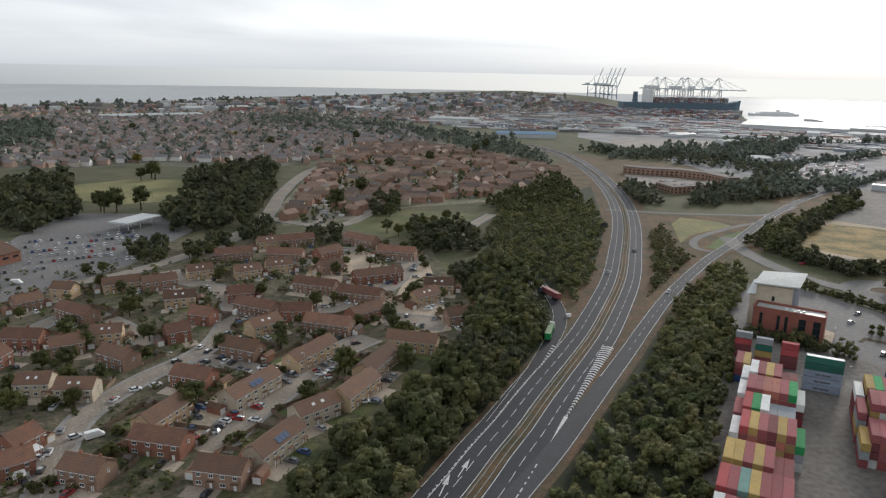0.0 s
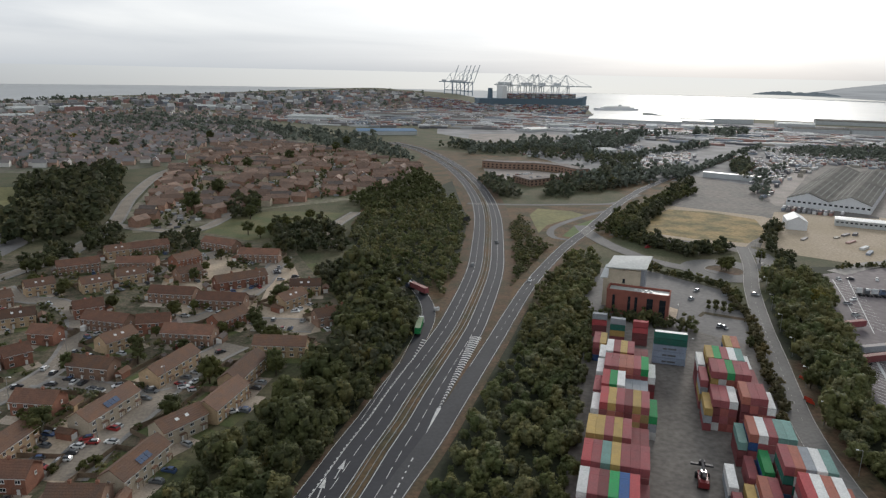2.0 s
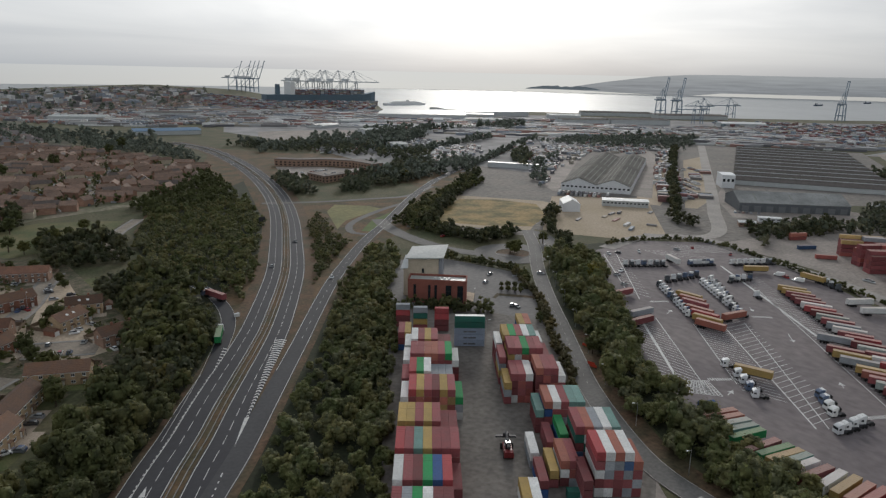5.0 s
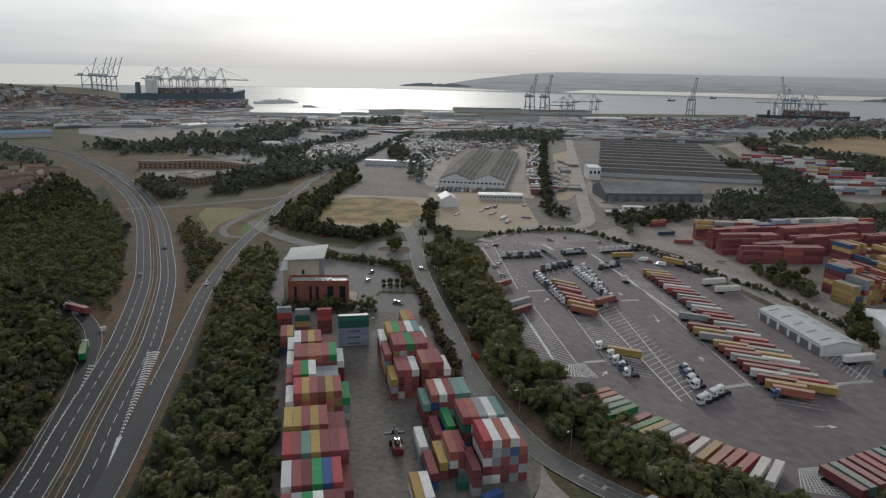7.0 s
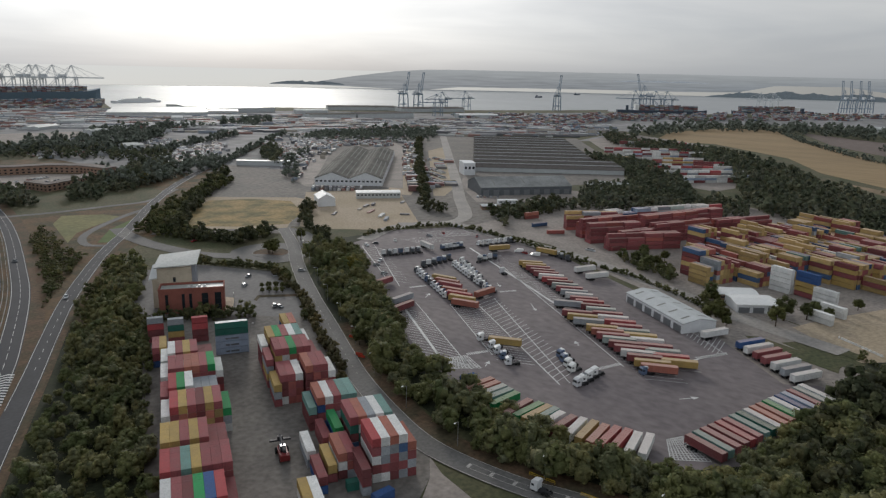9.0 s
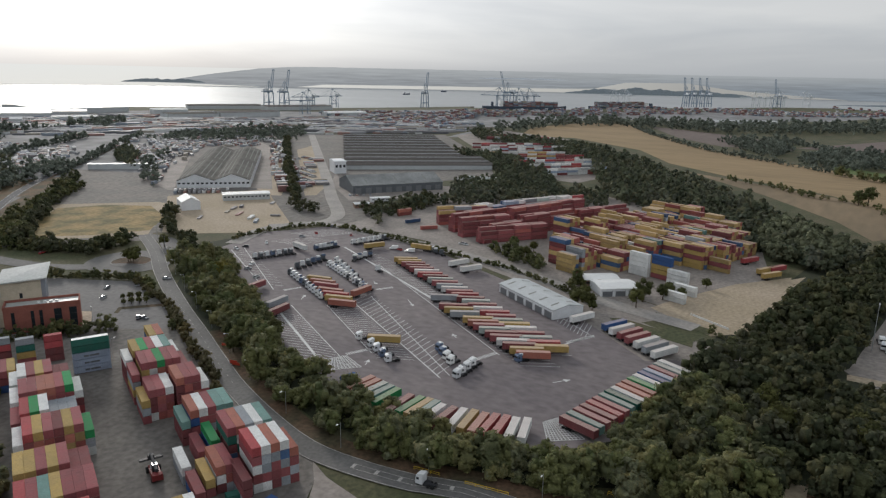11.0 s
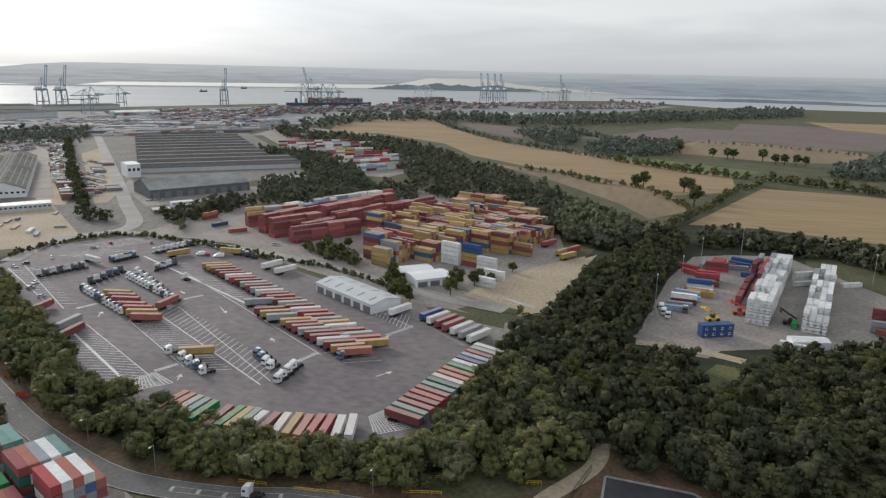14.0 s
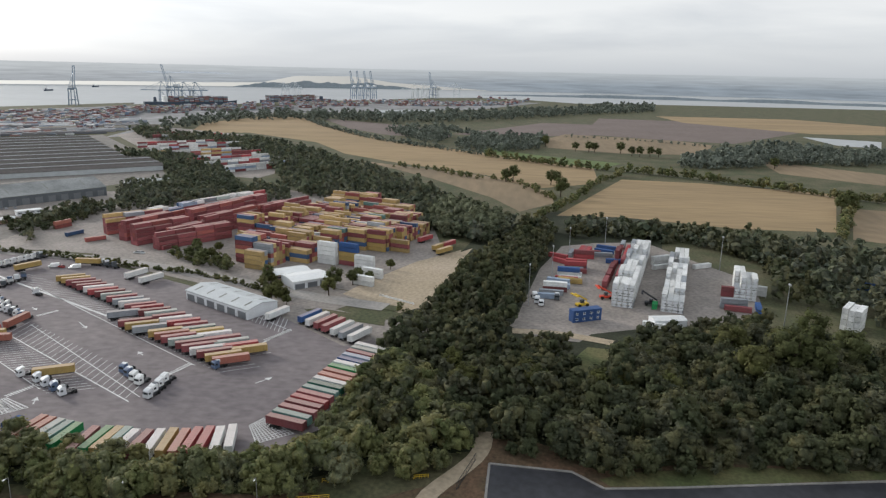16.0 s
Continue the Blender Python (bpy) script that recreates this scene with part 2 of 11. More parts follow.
M = {
    "grass": mat("grass", (0.06, 0.068, 0.03), 0.95, var=0.35, scale=0.04, fine=0.6, second=(0.10, 0.088, 0.048), bump=0.4),
    "lawn": mat("lawn", (0.08, 0.095, 0.036), 0.95, var=0.25, scale=0.06, fine=0.8, second=(0.13, 0.118, 0.052), bump=0.3),
    "dry_lawn": mat("dry_pitch_grass", (0.215, 0.195, 0.085), 0.95, var=0.2, scale=0.03, fine=0.3, second=(0.16, 0.155, 0.07), bump=0.2),
    "dry": mat("dry_grass", (0.135, 0.082, 0.042), 0.95, var=0.35, scale=0.06, fine=0.5, second=(0.065, 0.058, 0.03), bump=0.4),
    "soil": mat("red_soil", (0.125, 0.075, 0.045), 0.95, var=0.35, scale=0.08, fine=0.7, second=(0.07, 0.058, 0.032), bump=0.3),
    "scrub_floor": mat("woodland_floor", (0.035, 0.04, 0.02), 0.95, var=0.35, scale=0.1, fine=0.8, bump=0.4),
    "asphalt": mat("asphalt", (0.14, 0.134, 0.13), 0.85, var=0.16, scale=0.03, fine=0.5, second=(0.17, 0.162, 0.155), bump=0.1),
    "slip": mat("slip_asphalt", (0.062, 0.062, 0.066), 0.85, var=0.16, scale=0.05, fine=0.9, bump=0.1),
    "road": mat("road_asphalt", (0.029, 0.03, 0.036), 0.8, var=0.14, scale=0.05, fine=0.9, second=(0.038, 0.039, 0.045), bump=0.1, stretch=(0.6, 1.0, 1)),
    "lane": mat("worn_lane_asphalt", (0.15, 0.144, 0.136), 0.85, var=0.18, scale=0.05, fine=0.9, bump=0.1),
    "street": mat("street_asphalt", (0.275, 0.235, 0.19), 0.9, var=0.2, scale=0.08, fine=1.0, bump=0.1),
    "yard": mat("yard_asphalt", (0.146, 0.125, 0.128), 0.82, var=0.2, scale=0.022, fine=0.35, second=(0.182, 0.156, 0.154), bump=0.1, stretch=(1, 0.6, 1)),
    "court": mat("tan_paved_court", (0.46, 0.365, 0.265), 0.9, var=0.2, scale=0.08, fine=0.8, second=(0.35, 0.285, 0.215), bump=0.1),
    "stack_yard": mat("stained_concrete", (0.185, 0.168, 0.15), 0.9, var=0.25, scale=0.05, fine=0.5, second=(0.14, 0.128, 0.115), bump=0.12, spec=0.2),
    "hardstanding": mat("worn_hardstanding", (0.145, 0.135, 0.122), 0.9, var=0.3, scale=0.025, fine=0.25, second=(0.185, 0.165, 0.145), bump=0.1),
    "waste": mat("patchy_waste_grass", (0.34, 0.24, 0.105), 0.95, var=0.3, scale=0.06, fine=0.4, second=(0.135, 0.12, 0.055), bump=0.3),
    "concrete": mat("yard_concrete", (0.2816, 0.2453, 0.2175), 0.85, var=0.22, scale=0.05, fine=0.5, second=(0.2112, 0.1862, 0.1653), bump=0.12),
    "gravel": mat("pale_gravel", (0.4026, 0.3249, 0.2392), 0.95, var=0.2, scale=0.03, fine=0.6, second=(0.3538, 0.285, 0.1976), bump=0.2),
    "field": mat("stubble_field", (0.305, 0.215, 0.115), 0.95, var=0.14, scale=0.012, fine=0.12, second=(0.25, 0.178, 0.096), bump=0.1, stretch=(1.28, 0.183, 1.12)),
    "field_b": mat("brown_field", (0.235, 0.172, 0.104), 0.95, var=0.14, scale=0.012, fine=0.1, second=(0.19, 0.142, 0.088), bump=0.1, stretch=(0.25, 1.2, 1.15)),
    "field_c": mat("ploughed_field", (0.165, 0.128, 0.112), 0.95, var=0.12, scale=0.012, fine=0.1, bump=0.1),
    "field_g": mat("green_field", (0.11, 0.15, 0.05), 0.95, var=0.15, scale=0.02, fine=0.1, bump=0.1),
    "depot_lane": mat("depot_lane_concrete", (0.33, 0.305, 0.275), 0.85, var=0.15, scale=0.05, fine=0.6, second=(0.27, 0.25, 0.23), bump=0.1),
    "port_ground": mat("port_ground", (0.24, 0.235, 0.235), 0.9, var=0.3, scale=0.006, fine=0.03, second=(0.165, 0.165, 0.16), bump=0),
    "paint": mat("road_paint", (0.62, 0.62, 0.60), 0.7, var=0.2, scale=0.4, fine=2.0, bump=0),
    "paint_worn": mat("worn_road_paint", (0.52, 0.49, 0.45), 0.8, var=0.3, scale=0.4, fine=2.0, bump=0),
    "kerb": mat("kerb_concrete", (0.27, 0.255, 0.235), 0.85, var=0.2, scale=0.3, fine=2.0),
    "steel": mat("galvanised_steel", (0.45, 0.46, 0.47), 0.45, 0.8, var=0.15, scale=0.3, fine=2.0, bump=0.05),
    "dark_steel": mat("dark_steel", (0.05, 0.05, 0.055), 0.6, 0.3, var=0.2, bump=0.05),
    "rubber": mat("tyre_rubber", (0.02, 0.02, 0.02), 0.85, var=0.2),
    "glass": mat("dark_window_glass", (0.02, 0.025, 0.03), 0.08, var=0.1, bump=0, spec=0.6),
    "white_paint": mat("white_paint", (0.76, 0.76, 0.74), 0.5, var=0.08, scale=0.5, fine=2.0, bump=0.03),
    "cream": mat("cream_render", (0.50, 0.43, 0.33), 0.85, var=0.12, scale=0.4, fine=3.0, bump=0.08),
    "buff": mat("buff_brick", (0.52, 0.38, 0.24), 0.9, var=0.18, scale=0.5, fine=4.0, rand=0.15),
    "brick": mat("red_brick", (0.30, 0.14, 0.095), 0.9, var=0.2, scale=0.5, fine=4.0, rand=0.15),
    "brown_brick": mat("brown_brick", (0.31, 0.20, 0.145), 0.9, var=0.2, scale=0.5, fine=4.0, rand=0.15),
    "roof": mat("brown_roof_tile", (0.168, 0.094, 0.06), 0.85, var=0.2, scale=0.35, fine=3.0, rand=0.3, second=(0.1386, 0.08736, 0.0646)),
    # paler copy of the roof tile for far houses, haze put into its colour
    "roof_far": mat("hazed_roof_tile", (0.25, 0.165, 0.122), 0.85, var=0.2, scale=0.35, fine=3.0, rand=0.3, second=(0.19, 0.135, 0.107)),
    "roof_red": mat("red_roof_tile", (0.2193, 0.112, 0.0741), 0.85, var=0.2, scale=0.35, fine=3.0, rand=0.3, second=(0.172, 0.096, 0.06864)),
    "roof_grey": mat("grey_roof_tile", (0.165, 0.136, 0.121), 0.85, var=0.2, scale=0.35, fine=3.0, rand=0.2),
    "trunk": mat("bark", (0.09, 0.065, 0.045), 0.95, var=0.3, scale=1.0, fine=6.0, bump=0.4),
    "leaf": mat("leaves", (0.107, 0.112, 0.039), 0.8, var=0.3, scale=0.12, fine=1.2, second=(0.0828, 0.0825, 0.033), island=0.18, rand=0.2, bump=0, spec=0.12),
    "leaf_dark": mat("dark_leaves", (0.09788, 0.1087, 0.04329), 0.8, var=0.3, scale=0.12, fine=1.2, second=(0.08154, 0.08978, 0.03874), island=0.18, rand=0.2, bump=0, spec=0.12),
    "leaf_olive": mat("olive_leaves", (0.119, 0.119, 0.0392), 0.8, var=0.3, scale=0.12, fine=1.2, second=(0.084, 0.091, 0.035), island=0.18, rand=0.2, bump=0, spec=0.12),
    # paler, greyer leaf copy: haze over far trees put into the colour
    "leaf_far": mat("hazed_far_leaves", (0.185, 0.207, 0.168), 0.85, var=0.25, scale=0.03, fine=0.3, second=(0.148, 0.168, 0.138), island=0.3, bump=0, spec=0.1),
    "leaf_pale": mat("pale_willow_leaves", (0.169, 0.182, 0.111), 0.8, var=0.25, scale=0.2, fine=1.5, island=0.3, rand=0.15, bump=0, spec=0.15),
    "leaf_yellow": mat("yellow_leaves", (0.204, 0.18, 0.036), 0.8, var=0.25, scale=0.2, fine=1.5, island=0.3, rand=0.15, bump=0, spec=0.15),
}
WOOD_TONES = [(0.07508, 0.091, 0.04232), (0.116, 0.1365, 0.05554), (0.1706, 0.1755, 0.06877), (0.116, 0.1274, 0.06613), (0.2184, 0.2015, 0.08199), (0.1638, 0.1755, 0.1058), (0.2935, 0.2405, 0.09257)]


def leafy(m, share=0.35):
    """Let light through the leaves."""
    nt = m.node_tree
    bsdf, out = nt.nodes["Principled BSDF"], nt.nodes["Material Output"]
    through_leaf, both = nt.nodes.new("ShaderNodeBsdfTranslucent"), nt.nodes.new("ShaderNodeMixShader")
    nt.links.new(bsdf.inputs["Base Color"].links[0].from_socket, through_leaf.inputs["Color"])
    both.inputs[0].default_value = share
    nt.links.new(bsdf.outputs[0], both.inputs[1])
    nt.links.new(through_leaf.outputs[0], both.inputs[2])
    nt.links.new(both.outputs[0], out.inputs["Surface"])
    return m


for leaf_name in ("leaf", "leaf_dark", "leaf_olive", "leaf_far", "leaf_pale", "leaf_yellow"):
    leafy(M[leaf_name])



# ---- tools ----
LAYER, GROUND_Z = [0.0, 0.0], {}


class Build:
    """Collects faces for one mesh."""

    def __init__(self):
        self.v, self.f = [], []

    def face(self, pts):
        n = len(self.v)
        self.v += [tuple(p) for p in pts]
        self.f.append(tuple(range(n, n + len(pts))))
        return self

    def grow(self, verts, faces):
        n = len(self.v)
        self.v += [tuple(p) for p in verts]
        self.f += [tuple(n + i for i in q) for q in faces]
        return self

    def box(self, x0, x1, y0, y1, z0, z1, m=None, taper=0.0):
        a, b = taper * (x1 - x0), taper * (y1 - y0)
        vs = [(x0, y0, z0), (x1, y0, z0), (x1, y1, z0), (x0, y1, z0), (x0 + a, y0 + b, z1), (x1 - a, y0 + b, z1), (x1 - a, y1 - b, z1), (x0 + a, y1 - b, z1)]
        if m is not None:
            vs = [m @ Vector(p) for p in vs]
        return self.grow(vs, [(3, 2, 1, 0), (4, 5, 6, 7), (0, 1, 5, 4), (1, 2, 6, 5), (2, 3, 7, 6), (3, 0, 4, 7)])

    def prism(self, poly, z0, z1):
        n = len(poly)
        if sum(poly[i][0] * poly[(i + 1) % n][1] - poly[(i + 1) % n][0] * poly[i][1] for i in range(n)) < 0:
            poly = poly[::-1]
        vs = [(x, y, z0) for x, y in poly] + [(x, y, z1) for x, y in poly]
        return self.grow(vs, [tuple(range(n))[::-1], tuple(range(n, 2 * n))] + [(i, (i + 1) % n, n + (i + 1) % n, n + i) for i in range(n)])

    def rod(self, a, b, r, sides=6, r2=None):
        a, b = Vector(a), Vector(b)
        q = (b - a).to_track_quat("Z", "Y")
        r2 = r if r2 is None else r2
        ring = [(math.cos(math.tau * i / sides), math.sin(math.tau * i / sides)) for i in range(sides)]
        vs = [a + q @ Vector((c * r, s * r, 0)) for c, s in ring] + [b + q @ Vector((c * r2, s * r2, 0)) for c, s in ring]
        return self.grow(vs, [tuple(range(sides))[::-1], tuple(range(sides, 2 * sides))] + [(i, (i + 1) % sides, sides + (i + 1) % sides, sides + i) for i in range(sides)])

    def mesh(self, name, material):
        me = bpy.data.meshes.new(name)
        me.from_pydata(self.v, [], self.f)
        me.materials.append(material)
        me.update()
        return me


def part(name, build, material, parent, label="", at=None):
    """One mesh object under a thing or a part."""
    ob = new(name, build.mesh(name, material) if isinstance(build, Build) else build)
    ob.parent = parent
    if at is not None:
        ob.matrix_local = at
    if label:
        ob["label"] = label
    return ob


def thing(name, label, category, group="", kind="", m=None):
    ob = new(name)
    if m is not None:
        ob.matrix_world = m
    return tagged(ob, label, category, group, kind)


def solid(name, build, material, label, category, group="", kind="", m=None):
    ob = new(name, build.mesh(name, material))
    if m is not None:
        ob.matrix_world = m
    return tagged(ob, label, category, group, kind)


def quad_mesh(name, verts, quads, material):
    """A mesh from arrays of vertices and four-sided faces."""
    me = bpy.data.meshes.new(name)
    verts, quads = np.asarray(verts, np.float32), np.asarray(quads, np.int32)
    me.vertices.add(len(verts))
    me.vertices.foreach_set("co", verts.ravel())
    me.loops.add(quads.size)
    me.loops.foreach_set("vertex_index", quads.ravel())
    me.polygons.add(len(quads))
    me.polygons.foreach_set("loop_start", np.arange(0, quads.size, 4, dtype=np.int32))
    me.polygons.foreach_set("use_smooth", np.ones(len(quads), dtype=bool))
    me.materials.append(material)
    me.update(calc_edges=True)
    return me


def inside(x, y, poly):
    hit, j = False, len(poly) - 1
    for i in range(len(poly)):
        (xi, yi), (xj, yj) = poly[i], poly[j]
        if (yi > y) != (yj > y) and x < (xj - xi) * (y - yi) / (yj - yi) + xi:
            hit = not hit
        j = i
    return hit


def scatter(poly, step, seed, jitter=0.45, turn=0.0, avoid=()):
    """Jittered points about step apart inside an outline."""
    rng = np.random.default_rng(seed)
    xs, ys = [p[0] for p in poly], [p[1] for p in poly]
    cx, cy, r = sum(xs) / len(xs), sum(ys) / len(ys), 0
    r = max(math.hypot(x - cx, y - cy) for x, y in poly)
    out, c, s = [], math.cos(radians(turn)), math.sin(radians(turn))
    n = int(r / step) + 1
    for i in range(-n, n + 1):
        for j in range(-n, n + 1):
            a, b = (i + (j % 2) * 0.5 + rng.uniform(-jitter, jitter)) * step, (j + rng.uniform(-jitter, jitter)) * step * 0.9
            x, y = cx + a * c - b * s, cy + a * s + b * c
            if inside(x, y, poly) and not any(inside(x, y, q) for q in avoid):
                out.append((x, y))
    return out


def spline(pts, step=6.0):
    """Points about step apart along a smooth curve through pts, with unit side vectors."""
    p = [Vector((*q, 0)) for q in pts]
    p = [p[0] * 2 - p[1]] + p + [p[-1] * 2 - p[-2]]
    out = []
    for i in range(1, len(p) - 2):
        a, b, c, d = p[i - 1:i + 3]
        n = max(2, int((c - b).length / step))
        for k in range(n):
            t = k / n
            out.append(0.5 * (2 * b + (c - a) * t + (2 * a - 5 * b + 4 * c - d) * t * t + (3 * b - a - 3 * c + d) * t ** 3))
    out.append(p[-2])
    sides = []
    for i in range(len(out)):
        d = (out[min(i + 1, len(out) - 1)] - out[max(i - 1, 0)]).normalized()
        sides.append(Vector((d.y, -d.x, 0)))
    return out, sides


def ribbon(pts, a, b, z, step=6.0, z_low=None, build=None):
    """A strip between the offsets a and b (metres to the right of the line; numbers, or pairs from start to end)."""
    line, sides = spline(pts, step)
    LAYER[1] += 0.0012
    z += 0.08 + LAYER[1]
    bd, n = build or Build(), len(line)
    pair = lambda o, i: o if isinstance(o, (int, float)) else o[0] + (o[1] - o[0]) * i / (n - 1)
    left = [line[i] + sides[i] * pair(a, i) for i in range(n)]
    right = [line[i] + sides[i] * pair(b, i) for i in range(n)]
    vs = [(p.x, p.y, z) for p in left] + [(p.x, p.y, z) for p in right]
    fs = [(i, n + i, n + i + 1, i + 1) for i in range(n - 1)]
    if z_low is not None:
        vs += [(p.x, p.y, z_low) for p in left] + [(p.x, p.y, z_low) for p in right]
        fs += [(2 * n + i, i, i + 1, 2 * n + i + 1) for i in range(n - 1)] + [(n + i, 3 * n + i, 3 * n + i + 1, n + i + 1) for i in range(n - 1)]
    return bd.grow(vs, fs)


def dashes(pts, off, width, on, gap, z, build=None, span=(0.0, 1.0)):
    line, sides = spline(pts, 1.0)
    z += 0.14
    bd = build or Build()
    dist, lens = 0.0, [0.0]
    for i in range(1, len(line)):
        dist += (line[i] - line[i - 1]).length
        lens.append(dist)
    s = dist * span[0]
    while s + on < dist * span[1]:
        i, j = int(np.searchsorted(lens, s)), int(np.searchsorted(lens, s + on))
        p, q = line[i] + sides[i] * off, line[j] + sides[j] * off
        a, b = sides[i] * width / 2, sides[j] * width / 2
        bd.face([(*(p - a).xy, z), (*(p + a).xy, z), (*(q + b).xy, z), (*(q - b).xy, z)])
        s += on + gap
    return bd


def sheet(name, poly, z, material, label, category="ground"):
    n = len(poly)
    if sum(poly[i][0] * poly[(i + 1) % n][1] - poly[(i + 1) % n][0] * poly[i][1] for i in range(n)) < 0:
        poly = poly[::-1]
    LAYER[0] += 0.0016
    if z >= 0:
        z = 0.5 * z + LAYER[0]
    GROUND_Z[name] = z
    return solid(name, Build().face([(x, y, z) for x, y in poly]), material, label, category, kind="structure")


# ---- trees ----
def ball(n):
    """A cube-sphere of n x n faces a side."""
    vs, fs, seen = [], [], {}
    for axis in range(3):
        for s in (-1, 1):
            idx = {}
            for i in range(n + 1):
                for j in range(n + 1):
                    c = [0, 0, 0]
                    c[axis], c[(axis + 1) % 3], c[(axis + 2) % 3] = s, math.tan((2 * i / n - 1) * math.pi / 4), math.tan((2 * j / n - 1) * math.pi / 4)
                    v = Vector(c).normalized()
                    key = tuple(round(a, 4) for a in v)
                    if key not in seen:
                        seen[key] = len(vs)
                        vs.append(v)
                    idx[i, j] = seen[key]
            for i in range(n):
                for j in range(n):
                    q = (idx[i, j], idx[i + 1, j], idx[i + 1, j + 1], idx[i, j + 1])
                    fs.append(q if s > 0 else q[::-1])
    return np.array(vs), np.array(fs)


BALLS = {n: ball(n) for n in (1, 2)}


def crown(seed, r, z0, z1, lumps, leaves, leaf, n=2, shape="round"):
    """A crown of uneven lumps covered with leaf clumps, as arrays."""
    rng = np.random.default_rng(seed)
    bv, bf = BALLS[n]
    vs, fs, count = [], [], 0
    centres = []
    h = z1 - z0
    for k in range(lumps):
        f = k / max(1, lumps - 1)
        zz = z0 + h * (0.22 + 0.62 * f)
        wide = r * (math.sin(math.pi * (0.22 + 0.62 * f)) if shape == "round" else 1.0 - 0.8 * f)
        a = k * 2.4 + rng.uniform(-0.5, 0.5)
        rad = rng.uniform(0.42, 0.62) * max(wide, 0.35 * r)
        off = max(0.0, wide - rad * 0.8) * rng.uniform(0.75, 1.0)
        c = np.array([math.cos(a) * off, math.sin(a) * off, zz])
        centres.append((c, rad))
        pts = bv * rad * 0.9 * rng.uniform(0.75, 1.1, (len(bv), 1)) * np.array([1, 1, rng.uniform(0.75, 1.0)]) + c
        vs.append(pts)
        fs.append(bf + count)
        count += len(bv)
    per = leaves // lumps
    for c, rad in centres:
        d = rng.normal(size=(per, 3))
        d[:, 2] = d[:, 2] * 0.8 + 0.35
        d /= np.linalg.norm(d, axis=1, keepdims=True)
        p = c + d * rad * rng.uniform(0.7, 1.14, (per, 1)) * np.array([1, 1, 0.9])
        t = np.cross(d, rng.normal(size=(per, 3)))
        t /= np.linalg.norm(t, axis=1, keepdims=True) + 1e-9
        nrm = d + 0.34 * rng.normal(size=(per, 3)) + np.array([0, 0, 0.35])
        nrm /= np.linalg.norm(nrm, axis=1, keepdims=True)
        t = np.cross(nrm, t)
        t /= np.linalg.norm(t, axis=1, keepdims=True) + 1e-9
        b = np.cross(nrm, t)
        s = leaf * rng.uniform(0.6, 1.35, (per, 1))
        q = np.stack([p - t * s - b * s * 0.6, p + t * s * 0.7 - b * s, p + t * s + b * s * 0.7, p - t * s * 0.8 + b * s], 1)
        vs.append(q.reshape(-1, 3))
        fs.append(np.arange(per * 4).reshape(-1, 4) + count)
        count += per * 4
    return np.concatenate(vs), np.concatenate(fs)


def trunk(seed, z1, r):
    rng = np.random.default_rng(seed)
    b = Build().rod((0, 0, -0.2), (0.1, 0.05, z1 * 0.55), r, 7, r * 0.65)
    for k in range(4):
        a = k * 1.6 + rng.uniform(-0.4, 0.4)
        b.rod((0.1, 0.05, z1 * rng.uniform(0.38, 0.53)), (math.cos(a) * z1 * 0.22, math.sin(a) * z1 * 0.22, z1 * rng.uniform(0.66, 0.82)), r * 0.42, 5, r * 0.15)
    return b


TREE_KINDS = {}


def tree_kind(name, seed, r, h, material, label, low=0.22, lumps=10, leaves=560, leaf=0.24, shape="round"):
    """Builds one tree of a kind; plant() places copies of it."""
    t = thing("tree", label, "tree", "trees")
    part("trunk", trunk(seed, h, 0.035 * h), M["trunk"], t)
    v, f = crown(seed, r, h * low, h, lumps, leaves, leaf, 1, shape)
    part("crown", quad_mesh("crown", v, f, material), None, t)
    TREE_KINDS[name] = [t, False]


def plant(name, x, y, size=1.0, turn=0.0, z=0.0, label=""):
    t, used = TREE_KINDS[name]
    m = pose(x, y, z, 0, 0, turn)
    if used:
        ob = copy_thing(t, m)
    else:
        t.matrix_world, TREE_KINDS[name][1], ob = m, True, t
    ob.scale = (size, size, size * (0.92 + 0.16 * ((turn * 7.3) % 1)))
    if label:
        ob["label"] = label
    return ob


WOOD_STOCK = {}


def wood_stock(detail):
    if detail not in WOOD_STOCK:
        lumps, leaves, leaf, n = {"near": (11, 380, 0.25, 1), "mid": (6, 96, 0.47, 1), "far": (4, 32, 0.92, 1), "bush": (4, 60, 0.475, 1)}[detail]
        WOOD_STOCK[detail] = [crown(50 + k, 1.0 * 4.2, 0.4, 8.0, lumps, leaves, leaf, n) for k in range(5)]
    return WOOD_STOCK[detail]


CLEAR = []


def off_road(x, y):
    return all((x - q.x) ** 2 + (y - q.y) ** 2 > gap * gap for line, gap in CLEAR for q in line)


